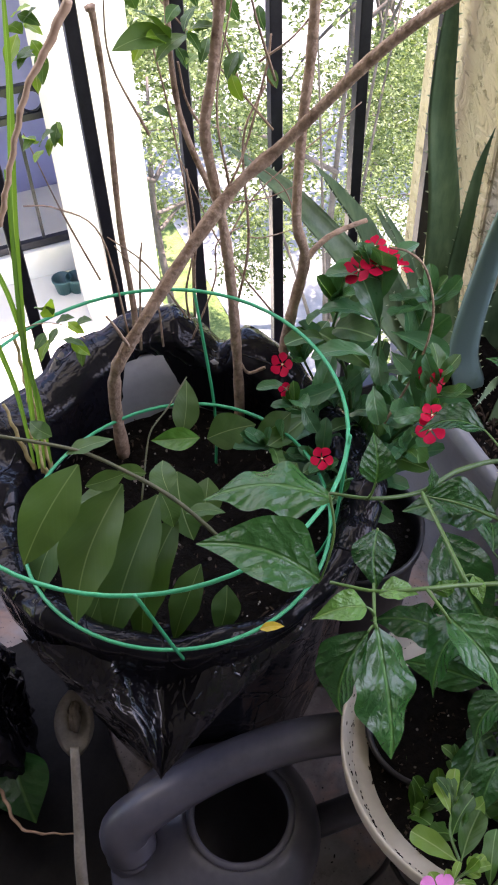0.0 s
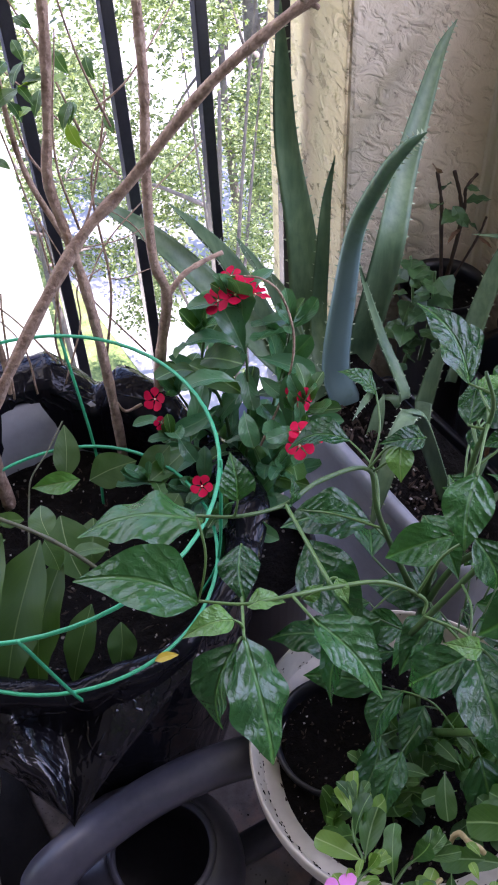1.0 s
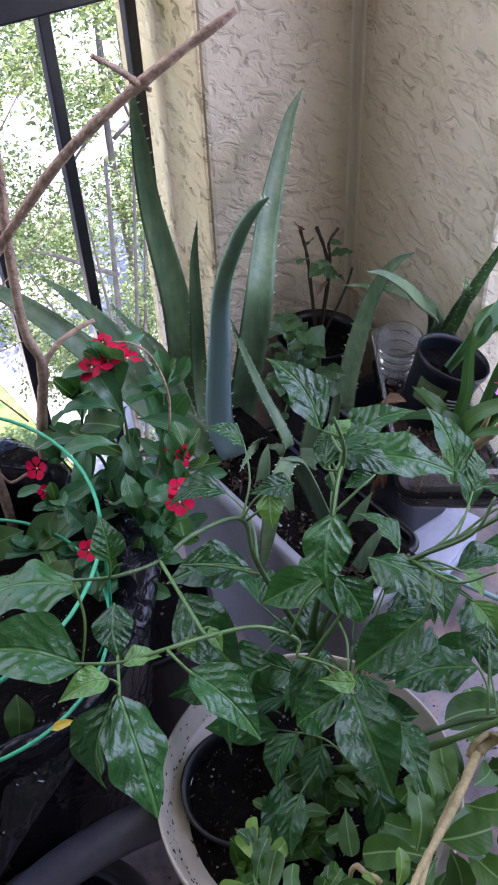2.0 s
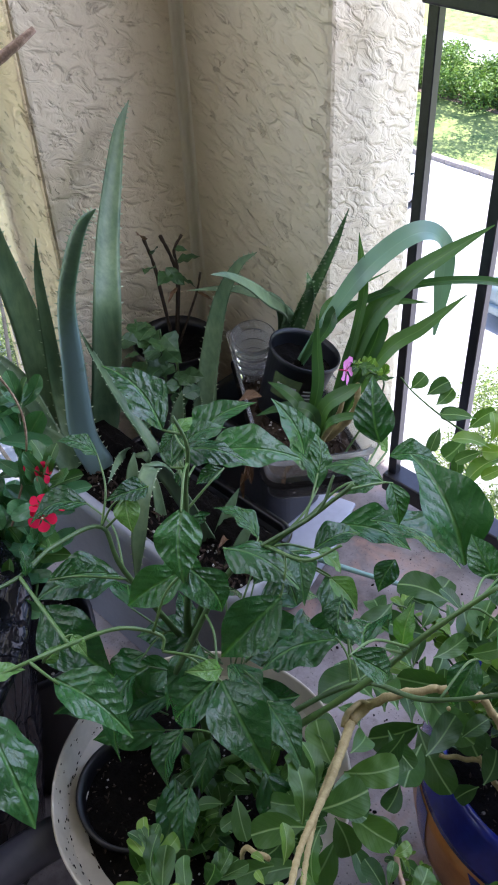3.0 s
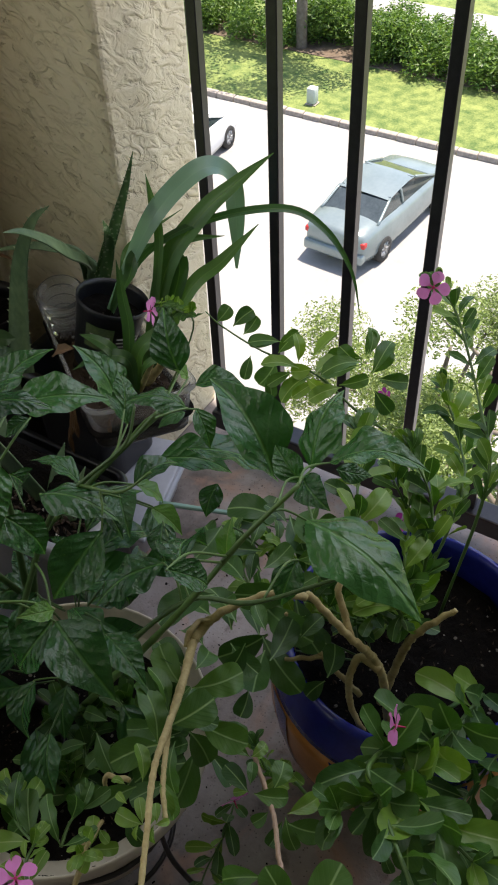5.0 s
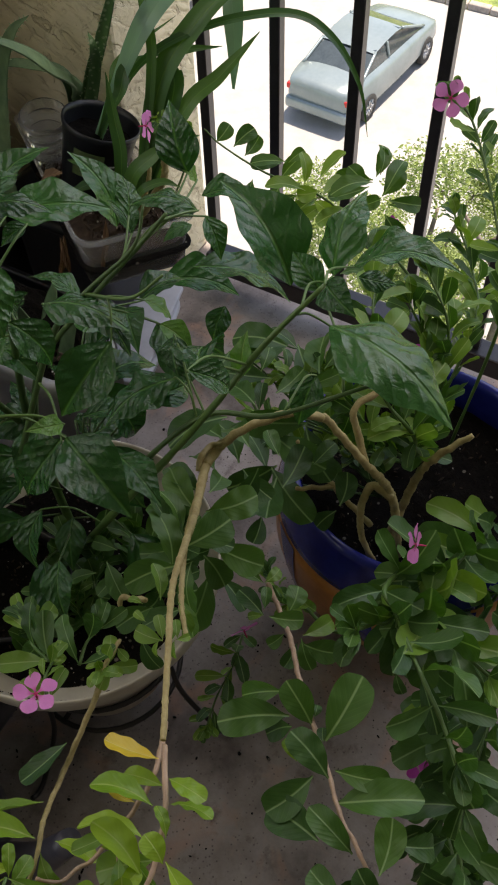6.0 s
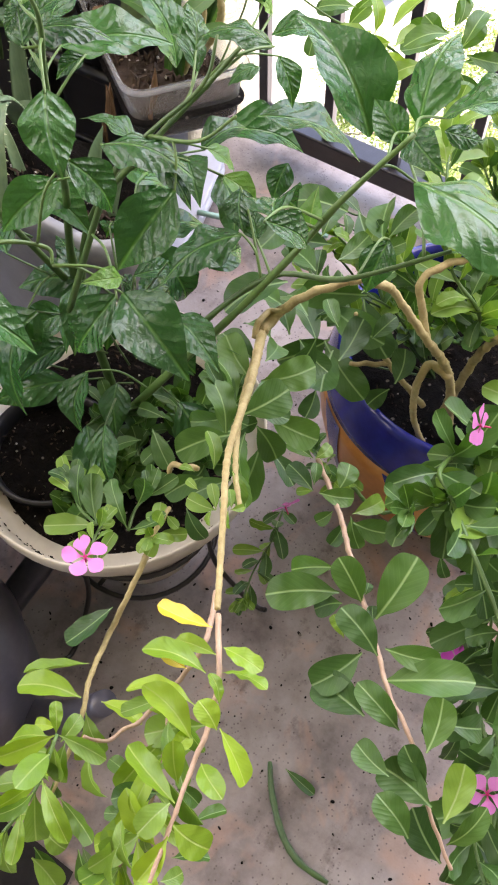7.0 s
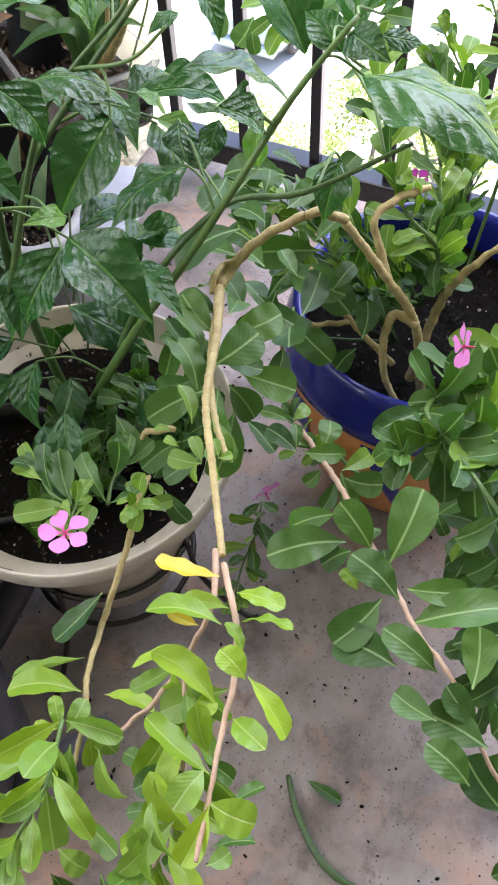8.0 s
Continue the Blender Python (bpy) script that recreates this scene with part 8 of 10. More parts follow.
grown(vinca, VINCA_MID, (0.670, 0.357, 0.572), (0.692, 0.399, 0.586), 0.58, (-0.37, -0.12, 0.92))
grown(vinca, VINCA_MID, (0.604, 0.335, 0.580), (0.567, 0.373, 0.566), 0.57, (-0.52, -0.19, 0.84))
grown(vinca, VINCA_LEAF, (0.629, 0.359, 0.554), (0.611, 0.389, 0.545), 0.64, (-0.55, -0.11, 0.83))
grown(vinca, VINCA_MID, (0.617, 0.330, 0.602), (0.660, 0.308, 0.606), 0.72, (-0.27, -0.38, 0.88))
grown(vinca, VINCA_MID, (0.674, 0.347, 0.570), (0.717, 0.311, 0.570), 0.59, (-0.34, -0.41, 0.85))
grown(vinca, VINCA_MID, (0.652, 0.324, 0.553), (0.665, 0.275, 0.535), 0.59, (-0.40, -0.42, 0.82))
grown(vinca, VINCA_LEAF, (0.644, 0.333, 0.540), (0.634, 0.303, 0.517), 0.72, (-0.48, -0.43, 0.76))
grown(vinca, VINCA_LEAF, (0.613, 0.325, 0.581), (0.579, 0.305, 0.550), 0.45, (-0.72, 0.19, 0.67))
grown(vinca, VINCA_MID, (0.568, 0.306, 0.600), (0.550, 0.284, 0.575), 0.45, (0.22, -0.80, 0.55))
grown(vinca, VINCA_PALE, (0.563, 0.306, 0.603), (0.545, 0.288, 0.580), 0.45, (0.02, -0.80, 0.61))
grown(vinca, VINCA_LEAF, (0.565, 0.342, 0.552), (0.535, 0.366, 0.537), 0.58, (-0.55, -0.16, 0.82))
grown(vinca, VINCA_PALE, (0.557, 0.322, 0.600), (0.582, 0.345, 0.610), 0.45, (0.21, -0.56, 0.80))
grown(vinca, VINCA_PALE, (0.525, 0.298, 0.601), (0.522, 0.326, 0.599), 0.56, (-0.38, 0.02, 0.93))
grown(vinca, VINCA_PALE, (0.524, 0.297, 0.605), (0.541, 0.313, 0.609), 0.45, (-0.14, -0.09, 0.99))
grown(vinca, VINCA_PALE, (0.521, 0.289, 0.613), (0.535, 0.293, 0.611), 0.64, (0.13, -0.16, 0.98))
grown(vinca, VINCA_PALE, (0.527, 0.284, 0.614), (0.538, 0.277, 0.608), 0.49, (0.05, -0.61, 0.79))
grown(vinca, VINCA_PALE, (0.530, 0.285, 0.610), (0.544, 0.296, 0.611), 0.50, (-0.04, -0.00, 1.00))
grown(vinca, VINCA_PALE, (0.522, 0.300, 0.605), (0.513, 0.297, 0.591), 0.45, (-0.82, 0.35, 0.45))
grown(vinca, VINCA_PALE, (0.526, 0.285, 0.614), (0.517, 0.280, 0.599), 0.45, (-0.88, 0.13, 0.45))
grown(vinca, VINCA_PALE, (0.533, 0.322, 0.600), (0.537, 0.337, 0.598), 0.48, (-0.27, 0.22, 0.94))
grown(vinca, VINCA_PALE, (0.550, 0.338, 0.590), (0.549, 0.354, 0.586), 0.45, (-0.06, 0.26, 0.96))
grown(vinca, VINCA_MID, (0.689, 0.290, 0.445), (0.689, 0.324, 0.446), 0.45, (-0.20, -0.04, 0.98))
grown(vinca, VINCA_PALE, (0.686, 0.286, 0.454), (0.709, 0.280, 0.453), 0.62, (-0.07, -0.34, 0.94))
grown(vinca, VINCA_PALE, (0.651, 0.268, 0.455), (0.644, 0.284, 0.447), 0.50, (-0.58, 0.12, 0.81))
grown(vinca, VINCA_LEAF, (0.660, 0.272, 0.449), (0.683, 0.282, 0.453), 0.51, (-0.17, -0.09, 0.98))
grown(vinca, VINCA_MID, (0.643, 0.239, 0.453), (0.628, 0.250, 0.441), 0.68, (-0.65, -0.01, 0.76))
grown(vinca, VINCA_PALE, (0.492, 0.340, 0.564), (0.508, 0.320, 0.556), 0.49, (-0.15, -0.47, 0.87))
grown(vinca, VINCA_PALE, (0.491, 0.338, 0.563), (0.474, 0.341, 0.547), 0.57, (-0.69, -0.28, 0.66))
grown(vinca, VINCA_PALE, (0.494, 0.344, 0.555), (0.519, 0.357, 0.561), 0.50, (-0.13, -0.24, 0.96))
grown(vinca, VINCA_LEAF, (0.759, 0.370, 0.617), (0.709, 0.411, 0.597), 0.58, (-0.26, 0.14, 0.96))
flower(vinca, "pink", (0.431, 0.367, 0.600), (0.12, 0.0, 1.0), 0.0195)
flower(vinca, "pink", (0.742, 0.146, 0.570), (-0.45, 0.85, 0.2), 0.021)
flower(vinca, "pink", (0.700, 0.327, 0.260), (0.5, 0.75, 0.25), 0.02)
flower(vinca, "magenta", (0.689, 0.069, 0.160), (-0.4, 0.1, 1), 0.021)
flower(vinca, "pink", (0.491, -0.021, 0.400), (-0.5, 0, 0.8), 0.02)
flower(vinca, "pink", (1.320, 0.362, 0.667), (-0.75, -0.1, 0.4), 0.024)
flower(vinca, "magenta", (1.330, 0.418, 0.430), (-0.6, 0.3, 0.3), 0.014)
flower(vinca, "magenta", (1.100, 0.288, 0.431), (-0.5, -0.3, 0.5), 0.014)
seedling = thing("periwinkle", (1.16, 0.76, 0.375), "small pink periwinkle growing in the clear tub", "periwinkle")
vinca_stem(seedling, [(1.16, 0.76, 0.37), (1.252, 0.736, 0.500), (1.176, 0.709, 0.600), (1.120, 0.693, 0.650)], GREEN_STEM, 0.0025, 0.0015, 0.022, 0.5, 0.010, (VINCA_PALE, VINCA_LEAF), 0.5, seed=81)
flower(seedling, "pink", (1.097, 0.691, 0.655), (0.30, -0.85, 0.15), 0.021)
sprouts = thing("seedling", (0.60, 0.45, 0.305), "young pale green periwinkle seedlings in the cream pot", "seedling")
vinca_stem(sprouts, [(0.579, 0.501, 0.330), (0.575, 0.515, 0.360), (0.573, 0.525, 0.390)], GREEN_STEM, 0.002, 0.0018, 0.042, 0.15, 0.014, (VINCA_MID, VINCA_MID, VINCA_LEAF), 0.5, seed=90, rise=0.8)
vinca_stem(sprouts, [(0.581, 0.473, 0.330), (0.583, 0.483, 0.370), (0.591, 0.484, 0.400)], GREEN_STEM, 0.002, 0.0018, 0.042, 0.15, 0.014, (VINCA_MID, VINCA_MID, VINCA_LEAF), 0.5, seed=91, rise=0.8)
vinca_stem(sprouts, [(0.506, 0.508, 0.330), (0.519, 0.504, 0.360), (0.529, 0.509, 0.380)], GREEN_STEM, 0.002, 0.0018, 0.042, 0.15, 0.014, (VINCA_MID, VINCA_MID, VINCA_LEAF), 0.5, seed=92, rise=0.8)
vinca_stem(sprouts, [(0.638, 0.558, 0.310), (0.637, 0.544, 0.360), (0.642, 0.541, 0.400)], GREEN_STEM, 0.0022, 0.0018, 0.05, 0.2, 0.016, (VINCA_LEAF,), 0.5, seed=100, rise=0.5)
vinca_stem(sprouts, [(0.649, 0.517, 0.310), (0.655, 0.501, 0.370), (0.660, 0.496, 0.410)], GREEN_STEM, 0.0022, 0.0018, 0.05, 0.2, 0.016, (VINCA_LEAF,), 0.5, seed=101, rise=0.5)
vinca_stem(sprouts, [(0.680, 0.467, 0.310), (0.674, 0.462, 0.400), (0.673, 0.453, 0.440)], GREEN_STEM, 0.0022, 0.0018, 0.05, 0.2, 0.016, (VINCA_LEAF,), 0.5, seed=102, rise=0.5)
vinca_stem(sprouts, [(0.564, 0.528, 0.310), (0.607, 0.479, 0.370), (0.622, 0.486, 0.380)], GREEN_STEM, 0.0022, 0.0018, 0.05, 0.2, 0.016, (VINCA_LEAF,), 0.5, seed=103, rise=0.5)
vinca_stem(sprouts, [(0.682, 0.430, 0.320), (0.689, 0.406, 0.420), (0.689, 0.393, 0.480)], GREEN_STEM, 0.0022, 0.0018, 0.05, 0.2, 0.016, (VINCA_LEAF,), 0.5, seed=104, rise=0.5)
vinca_stem(sprouts, [(0.652, 0.440, 0.320), (0.645, 0.398, 0.400), (0.654, 0.391, 0.440)], GREEN_STEM, 0.0022, 0.0018, 0.05, 0.2, 0.016, (VINCA_LEAF,), 0.5, seed=105, rise=0.5)
leaf(sprouts, VINCA_SET, VINCA_MID, (0.517, 0.568, 0.315), (0.518, 0.606, 0.330), 0.22)
leaf(sprouts, VINCA_SET, VINCA_MID, (0.518, 0.563, 0.315), (0.540, 0.572, 0.330), 0.22)

# ---- bare shrub and other growth in the tub ----
shrub = thing("shrub", (0.42, 0.98, 0.455), "half-bare woody shrub with pale brown branches", "shrub")
stem(shrub, SHRUB_BARK, [(0.346, 1.064, 0.44), (0.350, 1.058, 0.580), (0.376, 1.044, 0.660), (0.504, 1.04, 0.825), (0.575, 1.015, 0.900), (0.642, 0.936, 1.02), (0.702, 0.859, 1.104), (0.776, 0.805, 1.164)], [0.013, 0.012, 0.0115, 0.0105, 0.0098, 0.009, 0.008, 0.005], knobs=0.25, slim=0.66)
stem(shrub, SHRUB_BARK, [(0.702, 0.859, 1.104), (0.672, 0.839, 1.130), (0.645, 0.831, 1.150)], [0.005, 0.004, 0.003], knobs=0.3)
stem(shrub, SHRUB_BARK, [(0.702, 0.859, 1.104), (0.708, 0.849, 1.100)], [0.005, 0.003], knobs=0.3)
stem(shrub, SHRUB_BARK, [(0.516, 1.060, 0.387), (0.520, 1.060, 0.504), (0.519, 1.060, 0.646), (0.514, 1.060, 0.759), (0.505, 1.060, 0.837), (0.498, 1.060, 0.906), (0.512, 1.060, 0.970), (0.526, 1.060, 1.055), (0.533, 1.060, 1.111)], [0.011, 0.01, 0.0095, 0.009, 0.0085, 0.009, 0.008, 0.008, 0.007], knobs=0.15)
stem(shrub, SHRUB_BARK, [(0.572, 1.080, 0.342), (0.585, 1.080, 0.472), (0.607, 1.080, 0.601), (0.626, 1.080, 0.688), (0.614, 1.080, 0.751), (0.620, 1.080, 0.869), (0.630, 1.080, 0.957), (0.634, 1.080, 1.041), (0.635, 1.080, 1.091)], [0.012, 0.0115, 0.011, 0.01, 0.009, 0.009, 0.0085, 0.008, 0.007], knobs=0.15)
stem(shrub, SHRUB_BARK, [(0.625, 1.080, 0.687), (0.653, 1.080, 0.711), (0.681, 1.080, 0.720), (0.712, 1.080, 0.724)], [0.0065, 0.0055, 0.005, 0.004], knobs=0.15)
stem(shrub, SHRUB_BARK, [(0.396, 1.150, 0.471), (0.409, 1.150, 0.614), (0.409, 1.150, 0.756), (0.416, 1.150, 0.901), (0.416, 1.150, 0.999), (0.414, 1.150, 1.016)], [0.006, 0.006, 0.0055, 0.005, 0.005, 0.009], knobs=0.15)
stem(shrub, SHRUB_BARK, [(0.523, 1.100, 0.779), (0.489, 1.100, 0.882), (0.480, 1.100, 0.954), (0.481, 1.100, 1.049)], [0.006, 0.005, 0.0045, 0.004], knobs=0.15)
stem(shrub, SHRUB_BARK, [(0.368, 1.000, 0.698), (0.357, 1.000, 0.729), (0.349, 1.000, 0.748)], [0.003, 0.0025, 0.002], knobs=0.15)
stem(shrub, SHRUB_BARK, [(0.560, 1.060, 0.542), (0.535, 1.060, 0.541), (0.524, 1.060, 0.566)], [0.0035, 0.003, 0.0025], knobs=0.15)
stem(shrub, SHRUB_BARK, [(0.484, 1.120, 0.612), (0.498, 1.120, 0.734), (0.554, 1.120, 0.813), (0.592, 1.120, 0.923), (0.600, 1.120, 0.965)], [0.0028, 0.0016799999999999999], knobs=0.1)
stem(shrub, SHRUB_BARK, [(0.492, 1.150, 0.586), (0.498, 1.150, 0.748), (0.486, 1.150, 0.885), (0.475, 1.150, 0.964)], [0.0022, 0.00132], knobs=0.1)
stem(shrub, SHRUB_BARK, [(0.534, 1.120, 0.715), (0.567, 1.120, 0.764), (0.612, 1.120, 0.799), (0.715, 1.120, 0.863)], [0.0018, 0.00108], knobs=0.1)
stem(shrub, SHRUB_BARK, [(0.380, 1.050, 0.664), (0.368, 1.050, 0.815), (0.327, 1.050, 0.862), (0.294, 1.050, 0.874)], [0.0018, 0.00108], knobs=0.1)
stem(shrub, SHRUB_BARK, [(0.467, 1.100, 0.633), (0.425, 1.100, 0.726), (0.383, 1.100, 0.779)], [0.002, 0.0012], knobs=0.1)
stem(shrub, SHRUB_BARK, [(0.547, 1.140, 0.576), (0.572, 1.140, 0.691), (0.570, 1.140, 0.836), (0.600, 1.140, 0.899)], [0.003, 0.0018], knobs=0.1)
stem(shrub, SHRUB_BARK, [(0.472, 1.100, 0.592), (0.509, 1.100, 0.675), (0.516, 1.100, 0.733), (0.551, 1.100, 0.748)], [0.002, 0.0012], knobs=0.1)
stem(shrub, SHRUB_BARK, [(0.401, 1.100, 0.598), (0.415, 1.100, 0.721), (0.422, 1.100, 0.760)], [0.0025, 0.0015], knobs=0.1)
stem(shrub, SHRUB_BARK, [(0.531, 1.100, 0.785), (0.581, 1.100, 0.779), (0.619, 1.100, 0.785)], [0.0015, 0.0009], knobs=0.1)
stem(shrub, SHRUB_BARK, [(0.512, 1.100, 0.880), (0.493, 1.100, 0.920), (0.487, 1.100, 0.965)], [0.0025, 0.0015], knobs=0.1)
stem(shrub, SHRUB_BARK, [(0.623, 1.100, 0.736), (0.604, 1.100, 0.789), (0.561, 1.100, 0.837)], [0.0015, 0.0009], knobs=0.1)
stem(shrub, SHRUB_BARK, [(0.492, 1.160, 0.537), (0.486, 1.160, 0.620), (0.506, 1.160, 0.706), (0.503, 1.160, 0.805)], [0.0026, 0.00156], knobs=0.1)
stem(shrub, SHRUB_BARK, [(0.565, 1.120, 0.715), (0.588, 1.120, 0.708), (0.644, 1.120, 0.710)], [0.0014, 0.0008399999999999999], knobs=0.1)
LEAFY = LONG_LEAF
leaf(shrub, LONG_SET, LEAFY, (0.475, 1.080, 1.003), (0.413, 1.060, 1.010), 0.45)
leaf(shrub, LONG_SET, LEAFY, (0.493, 1.080, 1.000), (0.453, 1.060, 0.991), 0.45)
leaf(shrub, LONG_SET, LEAFY, (0.475, 1.080, 0.998), (0.440, 1.060, 1.044), 0.45)
leaf(shrub, LONG_SET, LEAFY, (0.499, 1.080, 1.005), (0.516, 1.060, 1.014), 0.45)
leaf(shrub, LONG_SET, LEAFY, (0.580, 1.080, 0.948), (0.581, 1.060, 0.935), 0.45)
leaf(shrub, LONG_SET, LEAFY, (0.546, 1.080, 0.973), (0.525, 1.060, 0.956), 0.45)
leaf(shrub, LONG_SET, LEAFY, (0.450, 1.080, 0.933), (0.461, 1.060, 0.930), 0.45)
leaf(shrub, LONG_SET, LEAFY, (0.444, 1.080, 1.033), (0.433, 1.060, 1.055), 0.45)
leaf(shrub, LONG_SET, LEAFY, (0.352, 1.080, 0.939), (0.339, 1.060, 0.925), 0.45)
leaf(shrub, LONG_SET, LEAFY, (0.324, 1.080, 0.930), (0.308, 1.060, 0.929), 0.45)
leaf(shrub, LONG_SET, LEAFY, (0.327, 1.080, 0.917), (0.339, 1.060, 0.943), 0.45)
leaf(shrub, LONG_SET, LEAFY, (0.343, 1.080, 1.018), (0.320, 1.060, 1.009), 0.45)
leaf(shrub, LONG_SET, LEAFY, (0.347, 1.080, 1.012), (0.340, 1.060, 0.989), 0.45)
leaf(shrub, LONG_SET, LEAFY, (0.339, 1.080, 1.039), (0.347, 1.060, 1.060), 0.45)
leaf(shrub, LONG_SET, LEAFY, (0.334, 1.080, 1.030), (0.319, 1.060, 1.050), 0.45)
leaf(shrub, LONG_SET, LEAFY, (0.297, 1.080, 0.705), (0.280, 1.060, 0.742), 0.45)
leaf(shrub, LONG_SET, LEAFY, (0.301, 1.080, 0.695), (0.320, 1.060, 0.712), 0.45)
leaf(shrub, LONG_SET, LEAFY, (0.300, 1.080, 0.686), (0.284, 1.060, 0.681), 0.45)
leaf(shrub, LONG_SET, LEAFY, (0.303, 1.080, 0.667), (0.326, 1.060, 0.666), 0.45)
leaf(shrub, LONG_SET, LEAFY, (0.285, 1.080, 0.683), (0.266, 1.060, 0.679), 0.45)
leaf(shrub, LONG_SET, LEAFY, (0.320, 1.080, 0.680), (0.339, 1.060, 0.702), 0.45)
leaf(shrub, LONG_SET, LEAFY, (0.322, 1.080, 0.652), (0.317, 1.060, 0.633), 0.45)
leaf(shrub, LONG_SET, LEAFY, (0.333, 1.080, 1.048), (0.349, 1.060, 1.043), 0.45)
leaf(shrub, LONG_SET, LEAFY, (0.318, 1.080, 1.006), (0.338, 1.060, 1.019), 0.45)
leaf(shrub, LONG_SET, VINCA_LIME, (0.329, 1.080, 1.031), (0.310, 1.060, 1.011), 0.5)
leaf(shrub, LONG_SET, VINCA_LIME, (0.337, 1.080, 1.040), (0.350, 1.060, 1.035), 0.5)
leaf(shrub, LONG_SET, VINCA_LIME, (0.341, 1.080, 1.023), (0.347, 1.060, 1.009), 0.5)
leaf(shrub, LONG_SET, VINCA_LIME, (0.328, 1.080, 1.046), (0.343, 1.060, 1.063), 0.5)
leaf(shrub, LONG_SET, VINCA_LIME, (0.338, 1.080, 0.997), (0.334, 1.060, 0.982), 0.5)
leaf(shrub, LONG_SET, VINCA_LIME, (0.349, 1.080, 0.940), (0.346, 1.060, 0.923), 0.5)
leaf(shrub, LONG_SET, VINCA_LIME, (0.322, 1.080, 0.921), (0.311, 1.060, 0.943), 0.5)
leaf(shrub, LONG_SET, VINCA_LIME, (0.329, 1.080, 0.913), (0.316, 1.060, 0.914), 0.5)
leaf(shrub, LONG_SET, VINCA_LIME, (0.343, 1.080, 0.926), (0.331, 1.060, 0.917), 0.5)
leaf(shrub, LONG_SET, VINCA_LIME, (0.493, 1.080, 1.000), (0.512, 1.060, 1.013), 0.5)
leaf(shrub, LONG_SET, VINCA_LIME, (0.469, 1.080, 0.996), (0.448, 1.060, 1.016), 0.5)
leaf(shrub, LONG_SET, VINCA_LIME, (0.500, 1.080, 0.979), (0.484, 1.060, 0.982), 0.5)
leaf(shrub, LONG_SET, VINCA_LIME, (0.314, 1.080, 0.690), (0.329, 1.060, 0.683), 0.5)
leaf(shrub, LONG_SET, VINCA_LIME, (0.300, 1.080, 0.704), (0.294, 1.060, 0.746), 0.5)
leaf(shrub, LONG_SET, VINCA_LIME, (0.313, 1.080, 0.664), (0.330, 1.060, 0.647), 0.5)
leaf(shrub, LONG_SET, VINCA_LIME, (0.290, 1.080, 0.672), (0.269, 1.060, 0.659), 0.5)
leaf(shrub, LONG_SET, VINCA_LIME, (0.525, 1.080, 0.994), (0.540, 1.060, 1.010), 0.5)
leaf(shrub, LONG_SET, VINCA_LIME, (0.538, 1.080, 0.951), (0.542, 1.060, 0.928), 0.5)
leaf(shrub, LONG_SET, VINCA_LIME, (0.450, 1.080, 1.008), (0.430, 1.060, 0.993), 0.5)
leaf(shrub, LONG_SET, VINCA_LEAF, (0.498, 1.080, 1.048), (0.499, 1.060, 1.033), 0.5)
leaf(shrub, LONG_SET, VINCA_LEAF, (0.504, 1.080, 1.025), (0.483, 1.060, 1.014), 0.5)
leaf(shrub, LONG_SET, VINCA_LEAF, (0.514, 1.080, 1.016), (0.528, 1.060, 1.014), 0.5)
leaf(shrub, LONG_SET, VINCA_LEAF, (0.493, 1.080, 1.004), (0.501, 1.060, 0.989), 0.5)
leaf(shrub, LONG_SET, VINCA_LEAF, (0.481, 1.080, 0.990), (0.485, 1.060, 0.975), 0.5)
leaf(shrub, LONG_SET, VINCA_LEAF, (0.515, 1.080, 0.993), (0.498, 1.060, 0.978), 0.5)
leaf(shrub, LONG_SET, VINCA_LEAF, (0.505, 1.080, 1.068), (0.514, 1.060, 1.062), 0.5)
leaf(shrub, LONG_SET, VINCA_LEAF, (0.538, 1.080, 1.028), (0.542, 1.060, 1.011), 0.5)
leaf(shrub, LONG_SET, VINCA_LEAF, (0.570, 1.080, 1.015), (0.568, 1.060, 0.998), 0.5)
leaf(shrub, LONG_SET, VINCA_LEAF, (0.549, 1.080, 0.972), (0.532, 1.060, 0.959), 0.5)
leaf(shrub, LONG_SET, VINCA_LEAF, (0.487, 1.080, 1.029), (0.468, 1.060, 1.024), 0.5)
leaf(shrub, LONG_SET, VINCA_LEAF, (0.533, 1.080, 1.046), (0.541, 1.060, 1.066), 0.5)
twig_rng = random.Random(15)
for k in range(9):
    x, zz = twig_rng.uniform(0.30, 0.62), twig_rng.uniform(0.55, 0.95)
    y = twig_rng.uniform(1.0, 1.2)
    dx, dz = twig_rng.uniform(-0.16, 0.16), twig_rng.uniform(0.08, 0.26)
    stem(shrub, SHRUB_BARK, [(x, y, zz), (x + dx * 0.4 + twig_rng.uniform(-0.02, 0.02), y + twig_rng.uniform(-0.03, 0.03), zz + dz * 0.45), (x + dx, y + twig_rng.uniform(-0.06, 0.06), zz + dz)], [0.0022, 0.0016, 0.0009], "twig", 5, 5, 0.2, seed=k)

